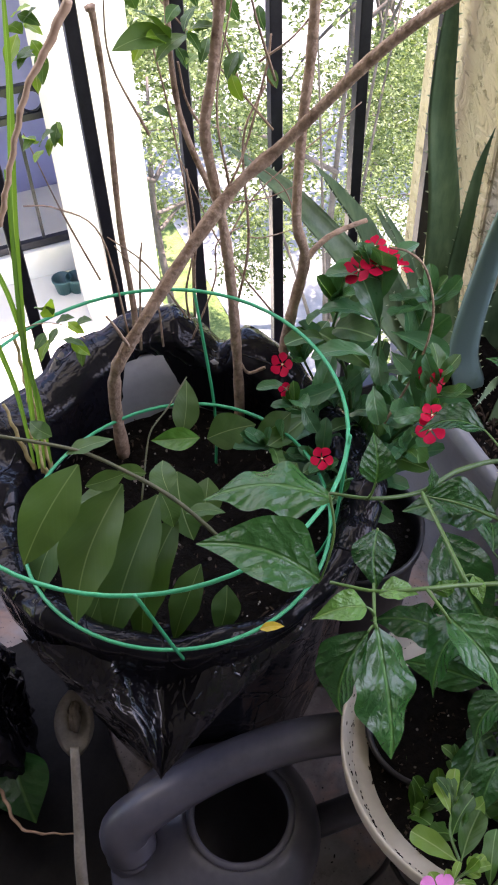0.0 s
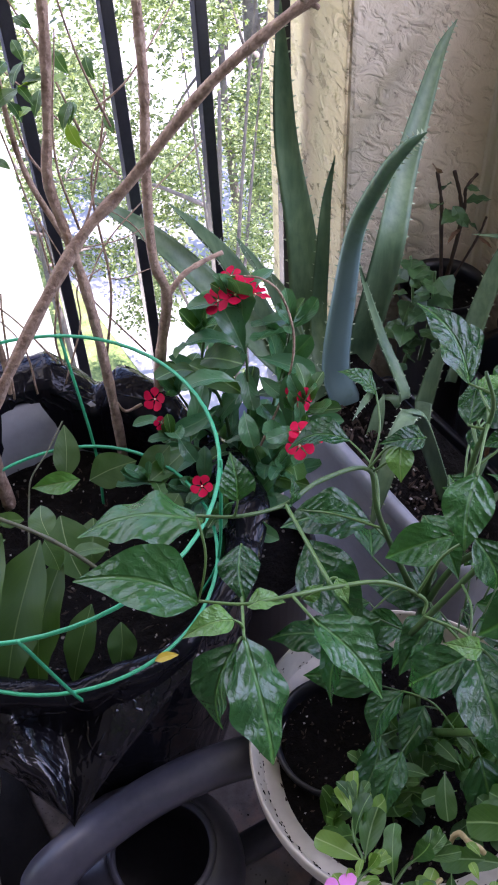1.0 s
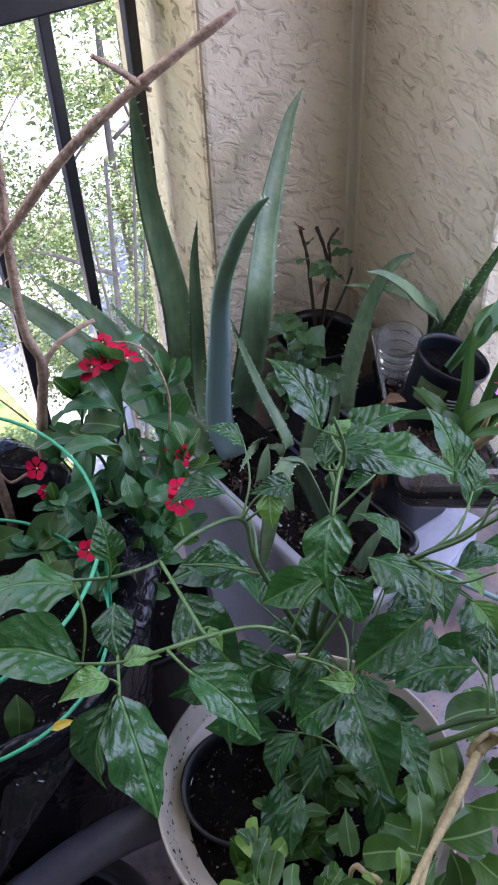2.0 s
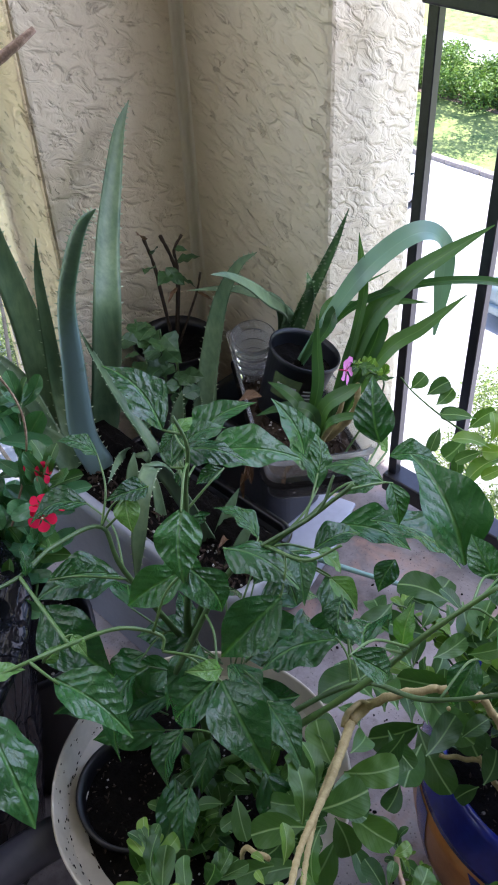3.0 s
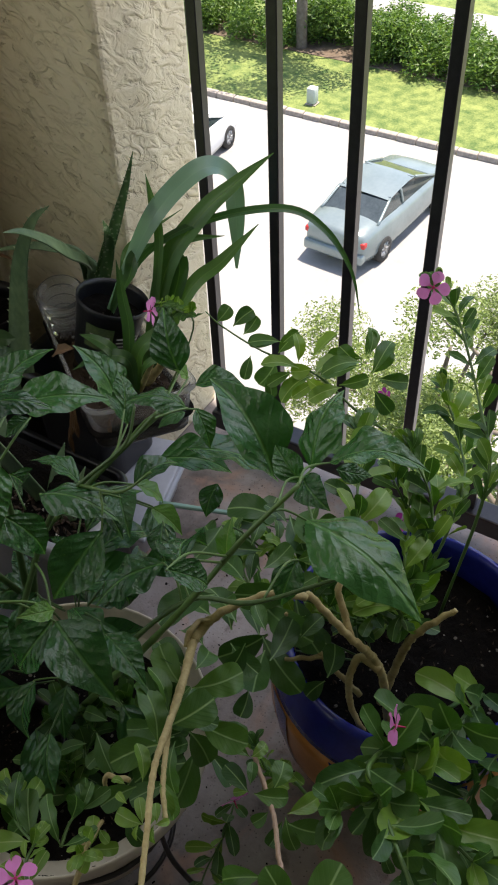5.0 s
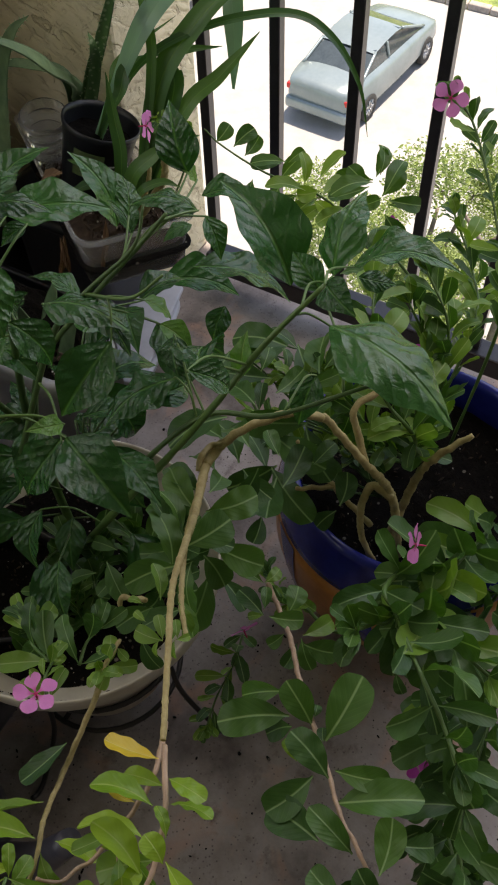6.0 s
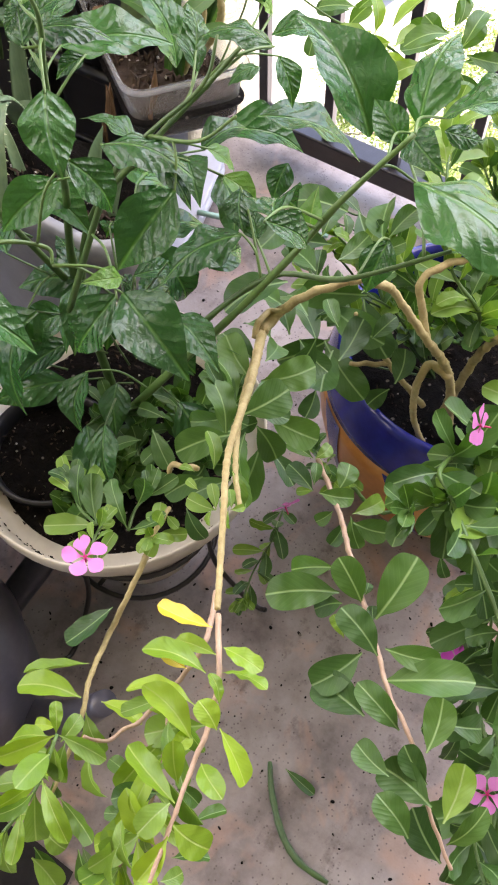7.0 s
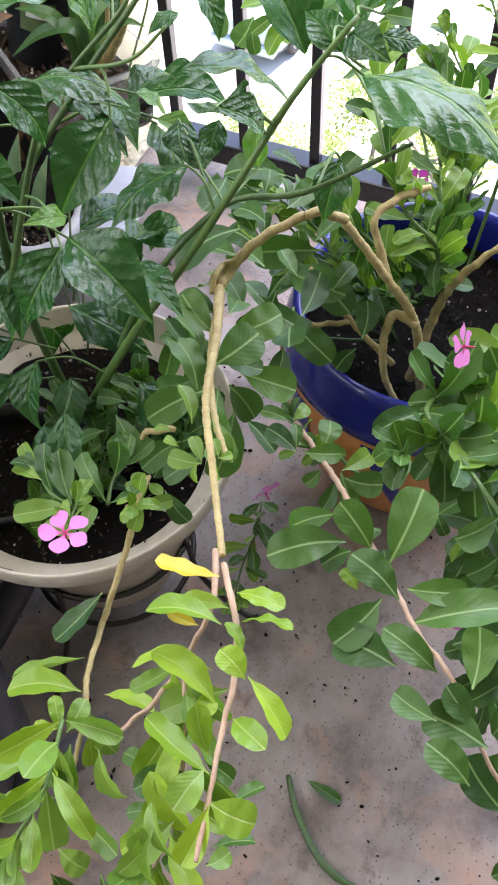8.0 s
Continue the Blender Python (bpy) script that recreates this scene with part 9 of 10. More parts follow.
stem(shrub, SHRUB_BARK, [(0.233, 1.080, 0.692), (0.275, 1.080, 0.699), (0.307, 1.080, 0.688), (0.330, 1.080, 0.658)], [0.0015, 0.001], knobs=0)
stem(shrub, PINK_STEM, [(0.359, 0.950, 1.102), (0.334, 0.950, 1.067), (0.307, 0.950, 1.029), (0.262, 0.950, 0.921)], [0.006, 0.005, 0.004, 0.004])
leaf(shrub, LONG_SET, DRY_LEAF, (0.590, 1.100, 0.939), (0.596, 1.100, 0.913), 0.4)
sapling = thing("sapling", (0.30, 0.82, 0.455), "young plant with long drooping matt green leaves", "sapling")
stem(sapling, SAPLING_STEM, [(0.435, 0.806, 0.456), (0.407, 0.792, 0.544), (0.378, 0.801, 0.603), (0.350, 0.817, 0.642), (0.317, 0.839, 0.669), (0.279, 0.865, 0.691), (0.234, 0.893, 0.699), (0.192, 0.918, 0.703)], [0.0028, 0.0026, 0.0024, 0.0022, 0.002, 0.0018], slim=1.0)
grown(sapling, LONG_LEAF, (0.270, 0.865, 0.676), (0.185, 0.828, 0.588), 0.45, (-0.23, -0.80, 0.56))
grown(sapling, LONG_LEAF, (0.308, 0.840, 0.654), (0.219, 0.778, 0.523), 0.42, (-0.63, -0.45, 0.64))
grown(sapling, LONG_LEAF, (0.344, 0.840, 0.618), (0.248, 0.773, 0.473), 0.42, (-0.70, -0.35, 0.62))
grown(sapling, LONG_LEAF, (0.359, 0.822, 0.594), (0.280, 0.751, 0.465), 0.42, (-0.77, -0.23, 0.60))
grown(sapling, LONG_LEAF, (0.371, 0.793, 0.533), (0.319, 0.754, 0.460), 0.42, (-0.63, -0.39, 0.67))
grown(sapling, LONG_LEAF, (0.395, 0.776, 0.499), (0.371, 0.747, 0.452), 0.58, (-0.29, -0.74, 0.61))
grown(sapling, LONG_LEAF, (0.253, 0.892, 0.700), (0.236, 0.919, 0.704), 0.63, (-0.33, -0.33, 0.89))
grown(sapling, LONG_LEAF, (0.261, 0.870, 0.691), (0.313, 0.872, 0.690), 0.42, (0.02, 0.03, 1.00))
grown(sapling, LONG_LEAF, (0.313, 0.840, 0.669), (0.271, 0.857, 0.649), 0.44, (-0.53, -0.57, 0.62))
grown(sapling, LONG_LEAF, (0.335, 0.838, 0.661), (0.308, 0.861, 0.659), 0.50, (-0.44, -0.42, 0.79))
grown(sapling, LONG_LEAF, (0.352, 0.819, 0.644), (0.359, 0.860, 0.648), 0.73, (-0.04, -0.08, 1.00))
grown(sapling, LONG_LEAF, (0.311, 0.857, 0.622), (0.252, 0.874, 0.603), 0.42, (-0.30, -0.00, 0.95))
grown(sapling, LONG_LEAF, (0.249, 0.890, 0.574), (0.176, 0.845, 0.470), 0.42, (-0.73, -0.28, 0.63))
grown(sapling, LONG_LEAF, (0.263, 0.828, 0.512), (0.209, 0.796, 0.452), 0.46, (-0.25, -0.75, 0.62))
grown(sapling, LONG_LEAF, (0.348, 0.837, 0.617), (0.351, 0.815, 0.586), 0.71, (-0.09, -0.82, 0.57))
grown(sapling, LONG_LEAF, (0.348, 0.866, 0.574), (0.312, 0.873, 0.555), 0.51, (-0.47, -0.61, 0.63))
grown(sapling, LONG_LEAF, (0.366, 0.811, 0.608), (0.409, 0.804, 0.596), 0.42, (0.25, -0.06, 0.97))
grown(sapling, LONG_LEAF, (0.386, 0.920, 0.552), (0.381, 0.856, 0.494), 0.68, (-0.13, -0.65, 0.75))
grown(sapling, LONG_LEAF, (0.423, 0.913, 0.531), (0.394, 0.876, 0.489), 0.66, (-0.19, -0.67, 0.72))
grown(sapling, LONG_LEAF, (0.421, 1.014, 0.509), (0.449, 1.069, 0.552), 0.48, (-0.10, -0.58, 0.81))
grown(sapling, LONG_LEAF, (0.446, 0.982, 0.524), (0.509, 0.967, 0.539), 0.73, (-0.32, -0.63, 0.70))
grown(sapling, LONG_LEAF, (0.555, 0.960, 0.549), (0.500, 0.955, 0.525), 0.59, (-0.25, -0.64, 0.72))
grown(sapling, PEPPER_YOUNG, (0.424, 0.937, 0.580), (0.369, 0.964, 0.571), 0.47, (-0.40, -0.57, 0.71))
grown(sapling, LONG_LEAF, (0.274, 0.907, 0.502), (0.231, 0.933, 0.510), 0.54, (-0.17, -0.54, 0.82))
grown(sapling, LONG_LEAF, (0.525, 0.871, 0.557), (0.488, 0.860, 0.535), 0.80, (-0.27, -0.61, 0.75))
stem(sapling, SAPLING_STEM, [(0.338, 0.925, 0.513), (0.362, 0.970, 0.546), (0.376, 0.987, 0.565), (0.405, 1.005, 0.577), (0.440, 1.029, 0.596)], [0.0012, 0.0012, 0.0011, 0.0010], knobs=0.2, slim=1.0)
leaf(sapling, LONG_SET, YELLOW_LEAF, (0.402, 0.690, 0.530), (0.427, 0.681, 0.535), 0.4)
grass = thing("lemongrass", (0.16, 0.98, 0.455), "clump of tall pale green grass blades", "grass plant")
blade(grass, VINCA_PALE, [(0.231, 1.000, 0.543), (0.250, 1.000, 0.708), (0.277, 1.000, 0.886), (0.304, 1.000, 1.023), (0.319, 1.000, 1.117)], [0.0037, 0.0074, 0.0081, 0.0062, 0.0025], hint=(0.2, -1, 0.4))
blade(grass, VINCA_PALE, [(0.238, 1.000, 0.540), (0.252, 1.000, 0.672), (0.254, 1.000, 0.795), (0.241, 1.000, 0.883)], [0.0025, 0.0050, 0.0056, 0.0043], hint=(0.2, -1, 0.4))
blade(grass, VINCA_PALE, [(0.227, 1.000, 0.556), (0.232, 1.000, 0.671), (0.227, 1.000, 0.758)], [0.0031, 0.0056, 0.0062], hint=(0.2, -1, 0.4))
blade(grass, VINCA_PALE, [(0.247, 1.000, 0.547), (0.253, 1.000, 0.645), (0.255, 1.000, 0.748), (0.283, 1.000, 0.946)], [0.0025, 0.0050, 0.0056, 0.0043], hint=(0.2, -1, 0.4))
stem(grass, WOODY_STEM, [(0.234, 1.022, 0.509), (0.245, 1.075, 0.599), (0.250, 1.110, 0.671)], [0.0045, 0.004, 0.003], "stalk", knobs=0.2)
stem(grass, WOODY_STEM, [(0.245, 1.029, 0.505), (0.248, 1.060, 0.560), (0.249, 1.081, 0.605)], [0.0045, 0.004, 0.003], "stalk", knobs=0.2)
stem(grass, WOODY_STEM, [(0.225, 1.029, 0.513), (0.218, 1.047, 0.553), (0.213, 1.071, 0.599)], [0.0045, 0.004, 0.003], "stalk", knobs=0.2)
stem(grass, WOODY_STEM, [(0.238, 1.018, 0.507), (0.235, 1.029, 0.543), (0.230, 1.049, 0.586)], [0.0045, 0.004, 0.003], "stalk", knobs=0.2)
bottom_plant = thing("leafy_plant", (0.08, 0.62, 0.0), "low plant with a dark crinkled leaf and reddish stalk", "leafy plant")
leaf(bottom_plant, PEPPER_SET, PEPPER_LEAF, (0.078, 0.850, 0.160), (0.081, 0.754, 0.120), 0.85)
leaf(bottom_plant, PEPPER_SET, PEPPER_LEAF, (0.052, 0.905, 0.180), (0.100, 0.877, 0.160), 0.7)
stem(bottom_plant, PINK_STEM, [(-0.002, 0.979, 0.020), (0.052, 0.800, 0.160), (0.069, 0.741, 0.150), (0.130, 0.712, 0.140)], [0.005, 0.004, 0.003, 0.0015])

# ---- red periwinkle ----
redv = thing("periwinkle", (0.625, 0.90, 0.322), "red-flowered periwinkle with dark whorled leaves", "periwinkle")
vinca_stem(redv, [(0.625, 0.90, 0.31), (0.653, 0.940, 0.450), (0.666, 0.946, 0.550), (0.678, 0.963, 0.630), (0.690, 0.998, 0.690)], DARK_STEM, 0.004, 0.0022, 0.096, 0.35, 0.034, (DARK_RED_LEAF, DARK_RED_LEAF, VINCA_LEAF), 0.36, seed=110, rise=0.2, spread=1.0, thin=0.3)
vinca_stem(redv, [(0.625, 0.90, 0.31), (0.638, 0.980, 0.440), (0.594, 0.964, 0.520), (0.554, 0.950, 0.570)], DARK_STEM, 0.004, 0.0022, 0.077, 0.3, 0.03, (DARK_RED_LEAF, DARK_RED_LEAF, VINCA_LEAF), 0.36, seed=111, rise=0.2, spread=1.0, thin=0.3)
vinca_stem(redv, [(0.625, 0.90, 0.31), (0.682, 0.928, 0.450), (0.689, 0.880, 0.550), (0.683, 0.841, 0.610)], DARK_STEM, 0.004, 0.0022, 0.083, 0.3, 0.03, (DARK_RED_LEAF, DARK_RED_LEAF, VINCA_LEAF), 0.36, seed=112, rise=0.2, spread=1.0, thin=0.3)
vinca_stem(redv, [(0.625, 0.90, 0.31), (0.600, 0.918, 0.450), (0.566, 0.878, 0.520)], DARK_STEM, 0.004, 0.0022, 0.07, 0.3, 0.03, (DARK_RED_LEAF, DARK_RED_LEAF, VINCA_LEAF), 0.36, seed=113, rise=0.2, spread=1.0, thin=0.3)
vinca_stem(redv, [(0.625, 0.90, 0.31), (0.726, 0.946, 0.460), (0.715, 0.891, 0.580), (0.703, 0.863, 0.620)], DARK_STEM, 0.004, 0.0022, 0.077, 0.3, 0.03, (DARK_RED_LEAF, DARK_RED_LEAF, VINCA_LEAF), 0.36, seed=114, rise=0.2, spread=1.0, thin=0.3)
vinca_stem(redv, [(0.625, 0.90, 0.31), (0.653, 0.984, 0.520), (0.640, 1.017, 0.600), (0.643, 1.011, 0.660)], DARK_STEM, 0.004, 0.0022, 0.09, 0.3, 0.03, (DARK_RED_LEAF, DARK_RED_LEAF, VINCA_LEAF), 0.36, seed=115, rise=0.2, spread=1.0, thin=0.3)
vinca_stem(redv, [(0.625, 0.90, 0.31), (0.709, 0.960, 0.520), (0.741, 0.973, 0.600), (0.746, 0.965, 0.660)], DARK_STEM, 0.004, 0.0022, 0.09, 0.3, 0.03, (DARK_RED_LEAF, DARK_RED_LEAF, VINCA_LEAF), 0.36, seed=116, rise=0.2, spread=1.0, thin=0.3)
vinca_stem(redv, [(0.625, 0.90, 0.31), (0.663, 0.919, 0.420), (0.614, 0.864, 0.480), (0.567, 0.838, 0.520)], DARK_STEM, 0.004, 0.0022, 0.077, 0.3, 0.03, (DARK_RED_LEAF, DARK_RED_LEAF, VINCA_LEAF), 0.36, seed=117, rise=0.2, spread=1.0, thin=0.3)
vinca_stem(redv, [(0.625, 0.90, 0.31), (0.590, 0.950, 0.420), (0.535, 0.942, 0.500), (0.509, 0.935, 0.530)], DARK_STEM, 0.004, 0.0022, 0.07, 0.3, 0.03, (DARK_RED_LEAF, DARK_RED_LEAF, VINCA_LEAF), 0.36, seed=118, rise=0.2, spread=1.0, thin=0.3)
vinca_stem(redv, [(0.625, 0.90, 0.31), (0.639, 0.983, 0.460), (0.620, 1.023, 0.520), (0.606, 1.031, 0.560)], DARK_STEM, 0.004, 0.0022, 0.075, 0.35, 0.034, (DARK_RED_LEAF, DARK_RED_LEAF, VINCA_LEAF), 0.36, seed=119, rise=0.2, spread=1.0, thin=0.3)
vinca_stem(redv, [(0.625, 0.90, 0.31), (0.672, 0.938, 0.420), (0.669, 0.896, 0.500), (0.659, 0.841, 0.550)], DARK_STEM, 0.004, 0.0022, 0.075, 0.35, 0.034, (DARK_RED_LEAF, DARK_RED_LEAF, VINCA_LEAF), 0.36, seed=120, rise=0.2, spread=1.0, thin=0.3)
vinca_stem(redv, [(0.625, 0.90, 0.31), (0.666, 0.960, 0.400), (0.627, 0.942, 0.460), (0.568, 0.907, 0.500)], DARK_STEM, 0.004, 0.0022, 0.075, 0.3, 0.034, (DARK_RED_LEAF, DARK_RED_LEAF, VINCA_LEAF), 0.36, seed=121, rise=0.2, spread=1.0, thin=0.3)
flower(redv, "red", (0.662, 1.001, 0.715), (-0.7, -0.1, 0.8), 0.0205)
flower(redv, "red", (0.680, 0.988, 0.725), (-0.1, -0.1, 1), 0.0205)
flower(redv, "red", (0.705, 0.982, 0.720), (0.5, 0.0, 0.9), 0.0205)
flower(redv, "red", (0.689, 1.013, 0.735), (-0.3, -0.2, 0.9), 0.0133)
flower(redv, "red", (0.705, 1.003, 0.720), (0.2, -0.3, 0.9), 0.0156)
flower(redv, "red", (0.551, 0.978, 0.620), (-0.6, -0.4, 0.5), 0.0156)
flower(redv, "red", (0.547, 0.955, 0.600), (-0.2, -0.8, 0.2), 0.0109)
flower(redv, "red", (0.547, 0.848, 0.580), (-0.3, -0.5, 0.8), 0.0140)
flower(redv, "red", (0.698, 0.859, 0.640), (0.3, -0.7, 0.4), 0.0148)
flower(redv, "red", (0.695, 0.874, 0.640), (-0.3, -0.4, 0.8), 0.0117)
flower(redv, "red", (0.645, 0.781, 0.655), (-0.2, -0.5, 0.8), 0.0172)
flower(redv, "red", (0.669, 0.788, 0.655), (0.4, -0.3, 0.8), 0.0140)
flower(redv, "red", (0.652, 0.791, 0.665), (-0.1, -0.2, 0.9), 0.0140)
grown(redv, DARK_RED_LEAF, (0.690, 0.986, 0.699), (0.625, 1.021, 0.703), 0.36, (0.03, -0.07, 1.00))
grown(redv, DARK_RED_LEAF, (0.670, 0.961, 0.663), (0.609, 0.997, 0.671), 0.36, (0.08, -0.09, 0.99))
grown(redv, DARK_RED_LEAF, (0.690, 0.979, 0.649), (0.646, 0.971, 0.619), 0.51, (-0.33, -0.67, 0.67))
grown(redv, DARK_RED_LEAF, (0.704, 0.990, 0.669), (0.773, 0.971, 0.674), 0.36, (-0.12, -0.20, 0.97))
grown(redv, DARK_RED_LEAF, (0.698, 0.971, 0.628), (0.754, 0.917, 0.609), 0.36, (-0.04, -0.37, 0.93))
grown(redv, DARK_RED_LEAF, (0.680, 0.968, 0.623), (0.663, 0.922, 0.589), 0.39, (-0.31, -0.51, 0.81))
grown(redv, DARK_RED_LEAF, (0.640, 0.913, 0.655), (0.572, 0.939, 0.656), 0.36, (-0.02, -0.10, 0.99))
grown(redv, DARK_RED_LEAF, (0.677, 0.931, 0.635), (0.689, 0.893, 0.623), 0.45, (-0.48, -0.39, 0.79))
grown(redv, DARK_RED_LEAF, (0.632, 0.889, 0.630), (0.622, 0.850, 0.604), 0.52, (-0.31, -0.48, 0.82))
grown(redv, DARK_RED_LEAF, (0.560, 0.975, 0.578), (0.519, 0.989, 0.580), 0.36, (-0.04, -0.24, 0.97))
grown(redv, DARK_RED_LEAF, (0.618, 0.942, 0.594), (0.563, 0.950, 0.579), 0.43, (-0.28, -0.66, 0.70))
grown(redv, DARK_RED_LEAF, (0.558, 0.932, 0.589), (0.565, 0.901, 0.565), 0.50, (-0.28, -0.63, 0.73))
stem(redv, SHRUB_BARK, [(0.651, 0.886, 0.560), (0.703, 0.907, 0.620), (0.726, 0.924, 0.680), (0.717, 0.938, 0.740), (0.701, 0.954, 0.760), (0.685, 0.972, 0.760)], [0.0024, 0.0024, 0.0022, 0.002, 0.002, 0.002], knobs=0.2)

# ---- aloes ----
aloe = thing("aloe", (0.893, 1.082, 0.380), "tall blue-green aloe with toothed fleshy leaves", "aloe")
aloe_leaf(aloe, ALOE, [(0.923, 1.132, 0.380), (0.910, 1.171, 0.430), (0.921, 1.218, 0.600), (0.919, 1.257, 0.740), (0.903, 1.240, 0.870), (0.882, 1.206, 0.970)], 0.06, (-0.5, -0.8, 0.3))
aloe_leaf(aloe, ALOE, [(0.953, 1.122, 0.380), (0.969, 1.112, 0.430), (0.970, 1.060, 0.641), (1.037, 1.120, 0.726), (1.104, 1.170, 0.798), (1.154, 1.205, 0.844), (1.192, 1.220, 0.874)], 0.053, (-0.4, -0.9, 0.3))
aloe_leaf(aloe, ALOE_BLUE, [(0.903, 1.052, 0.380), (0.894, 1.071, 0.450), (0.892, 1.053, 0.600), (0.874, 1.007, 0.740), (0.841, 0.914, 0.870), (0.819, 0.850, 0.940), (0.826, 0.830, 0.962)], 0.050, (0.5, 0.8, -0.4), thick=0.12, shape=(1.0, 0.92, 0.50, 0.30, 0.03))
aloe_leaf(aloe, ALOE, [(0.893, 1.112, 0.380), (0.926, 1.172, 0.470), (0.927, 1.166, 0.600), (0.925, 1.154, 0.700), (0.919, 1.127, 0.780)], 0.03, (-0.5, -0.8, 0.3))
aloe_leaf(aloe, ALOE, [(0.943, 1.052, 0.380), (0.960, 0.975, 0.420), (0.959, 1.044, 0.500), (0.943, 1.070, 0.580), (0.929, 1.077, 0.640)], 0.026, (0.3, -0.9, 0.4))
aloe_leaf(aloe, ALOE, [(0.873, 1.112, 0.380), (0.818, 1.173, 0.460), (0.760, 1.228, 0.560), (0.700, 1.287, 0.640), (0.655, 1.329, 0.680), (0.615, 1.335, 0.720)], 0.055, (-0.2, -0.4, 1))
aloe_leaf(aloe, ALOE, [(0.883, 1.132, 0.380), (0.839, 1.199, 0.480), (0.803, 1.241, 0.580), (0.753, 1.245, 0.660), (0.709, 1.238, 0.720)], 0.045, (-0.2, -0.5, 1))
aloe_leaf(aloe, ALOE, [(0.893, 1.132, 0.380), (0.857, 1.163, 0.500), (0.821, 1.170, 0.600), (0.778, 1.167, 0.680)], 0.025, (-0.2, -0.6, 1))
aloe_leaf(aloe, ALOE, [(0.873, 1.082, 0.380), (0.863, 1.109, 0.420), (0.839, 1.170, 0.460), (0.809, 1.214, 0.500)], 0.05, (-0.2, -0.4, 1))
aloe_leaf(aloe, ALOE, [(0.873, 1.102, 0.380), (0.882, 1.206, 0.500), (0.850, 1.257, 0.560), (0.834, 1.278, 0.600)], 0.025, (-0.2, -0.4, 1))
aloe_leaf(aloe, ALOE, [(0.915, 0.800, 0.370), (0.863, 0.830, 0.545), (0.815, 0.808, 0.563), (0.773, 0.781, 0.515), (0.748, 0.767, 0.461)], 0.026, (-0.8, -0.4, 0.4), shape=(0.9, 1.0, 1.0, 0.8, 0.2))
aloe_leaf(aloe, ALOE, [(1.011, 0.986, 0.380), (1.026, 0.985, 0.460), (1.041, 0.984, 0.500)], 0.03, (-0.5, -0.8, 0.4))
aloe_leaf(aloe, ALOE, [(1.078, 1.002, 0.380), (1.081, 0.996, 0.440), (1.083, 0.990, 0.460)], 0.02, (-0.5, -0.8, 0.4))
aloe_leaf(aloe, ALOE, [(0.972, 1.045, 0.380), (0.917, 1.011, 0.420), (0.863, 0.978, 0.420)], 0.02, (-0.5, -0.8, 0.4))
aloe_leaf(aloe, ALOE, [(1.123, 1.022, 0.380), (1.164, 1.049, 0.470), (1.205, 1.076, 0.520)], 0.035, (-0.5, -0.8, 0.4))
aloe_leaf(aloe, ALOE, [(1.114, 1.019, 0.400), (1.168, 1.048, 0.480), (1.211, 1.059, 0.560), (1.242, 1.043, 0.620), (1.268, 1.023, 0.640)], 0.036, (-0.6, -0.7, 0.4))
aloe_leaf(aloe, ALOE, [(1.027, 1.005, 0.370), (0.982, 0.947, 0.360), (0.932, 0.868, 0.400)], 0.03, (-0.6, -0.7, 0.4))
pup_rng = random.Random(33)
for k in range(4):
    x, y = pup_rng.uniform(0.86, 0.935), pup_rng.uniform(0.72, 1.12)
    a, ln = pup_rng.uniform(-2.2, 1.2), pup_rng.uniform(0.05, 0.13)
    d = Vector((math.cos(a) * 0.5, math.sin(a) * 0.5, pup_rng.uniform(0.5, 1.0))) * ln
    p = Vector((x, y, 0.372))
    aloe_leaf(aloe, ALOE, [p, p + d * 0.5 + Vector((0, 0, 0.01)), p + d], pup_rng.uniform(0.014, 0.026), (-0.5, -0.8, 0.4), teeth=False)
for k in range(2):
    x, y = pup_rng.uniform(0.88, 0.94), pup_rng.uniform(0.70, 1.0)
    p = Vector((x, y, 0.40))
    d = Vector((pup_rng.uniform(-0.04, 0.09), pup_rng.uniform(-0.05, 0.05), pup_rng.uniform(-0.05, 0.03)))
    leaf(aloe, LONG_SET, DRY_LEAF, p, p + d, pup_rng.uniform(0.12, 0.22), name="dry_leaf")

cane = tagged(part("garden_cane", tube_bm([(1.175, 0.80, 0.1035), (1.25, 0.71, 0.052), (1.33, 0.615, 0.006)], 0.005, 8, 4, 0.1), CANE_GREEN), "pale green coated cane lying by the storage box", "garden cane")
kal = thing("succulent", (1.10, 1.14, 0.372), "succulent with scalloped grey-green leaves by the wall", "succulent")
stem(kal, DARK_STEM, [(1.069, 1.075, 0.380), (1.084, 1.078, 0.460), (1.088, 1.083, 0.550)], [0.005, 0.003])
leaf(kal, ROUND_SET, SUCCULENT, (1.077, 1.062, 0.525), (1.076, 1.020, 0.520), 0.8)
leaf(kal, ROUND_SET, SUCCULENT, (1.067, 1.067, 0.490), (1.023, 1.061, 0.485), 0.8)
leaf(kal, ROUND_SET, SUCCULENT, (1.084, 1.068, 0.549), (1.071, 1.020, 0.546), 0.8)
leaf(kal, ROUND_SET, SUCCULENT, (1.058, 1.054, 0.530), (1.041, 1.076, 0.524), 0.8)
leaf(kal, ROUND_SET, SUCCULENT, (1.081, 1.080, 0.528), (1.089, 1.123, 0.523), 0.8)
leaf(kal, ROUND_SET, SUCCULENT, (1.045, 1.030, 0.486), (1.068, 1.020, 0.473), 0.8)
leaf(kal, ROUND_SET, SUCCULENT, (1.075, 1.062, 0.520), (1.085, 1.036, 0.515), 0.8)
leaf(kal, ROUND_SET, SUCCULENT, (1.084, 1.082, 0.503), (1.068, 1.103, 0.494), 0.8)
leaf(kal, ROUND_SET, SUCCULENT, (1.051, 1.046, 0.546), (1.034, 1.068, 0.540), 0.8)
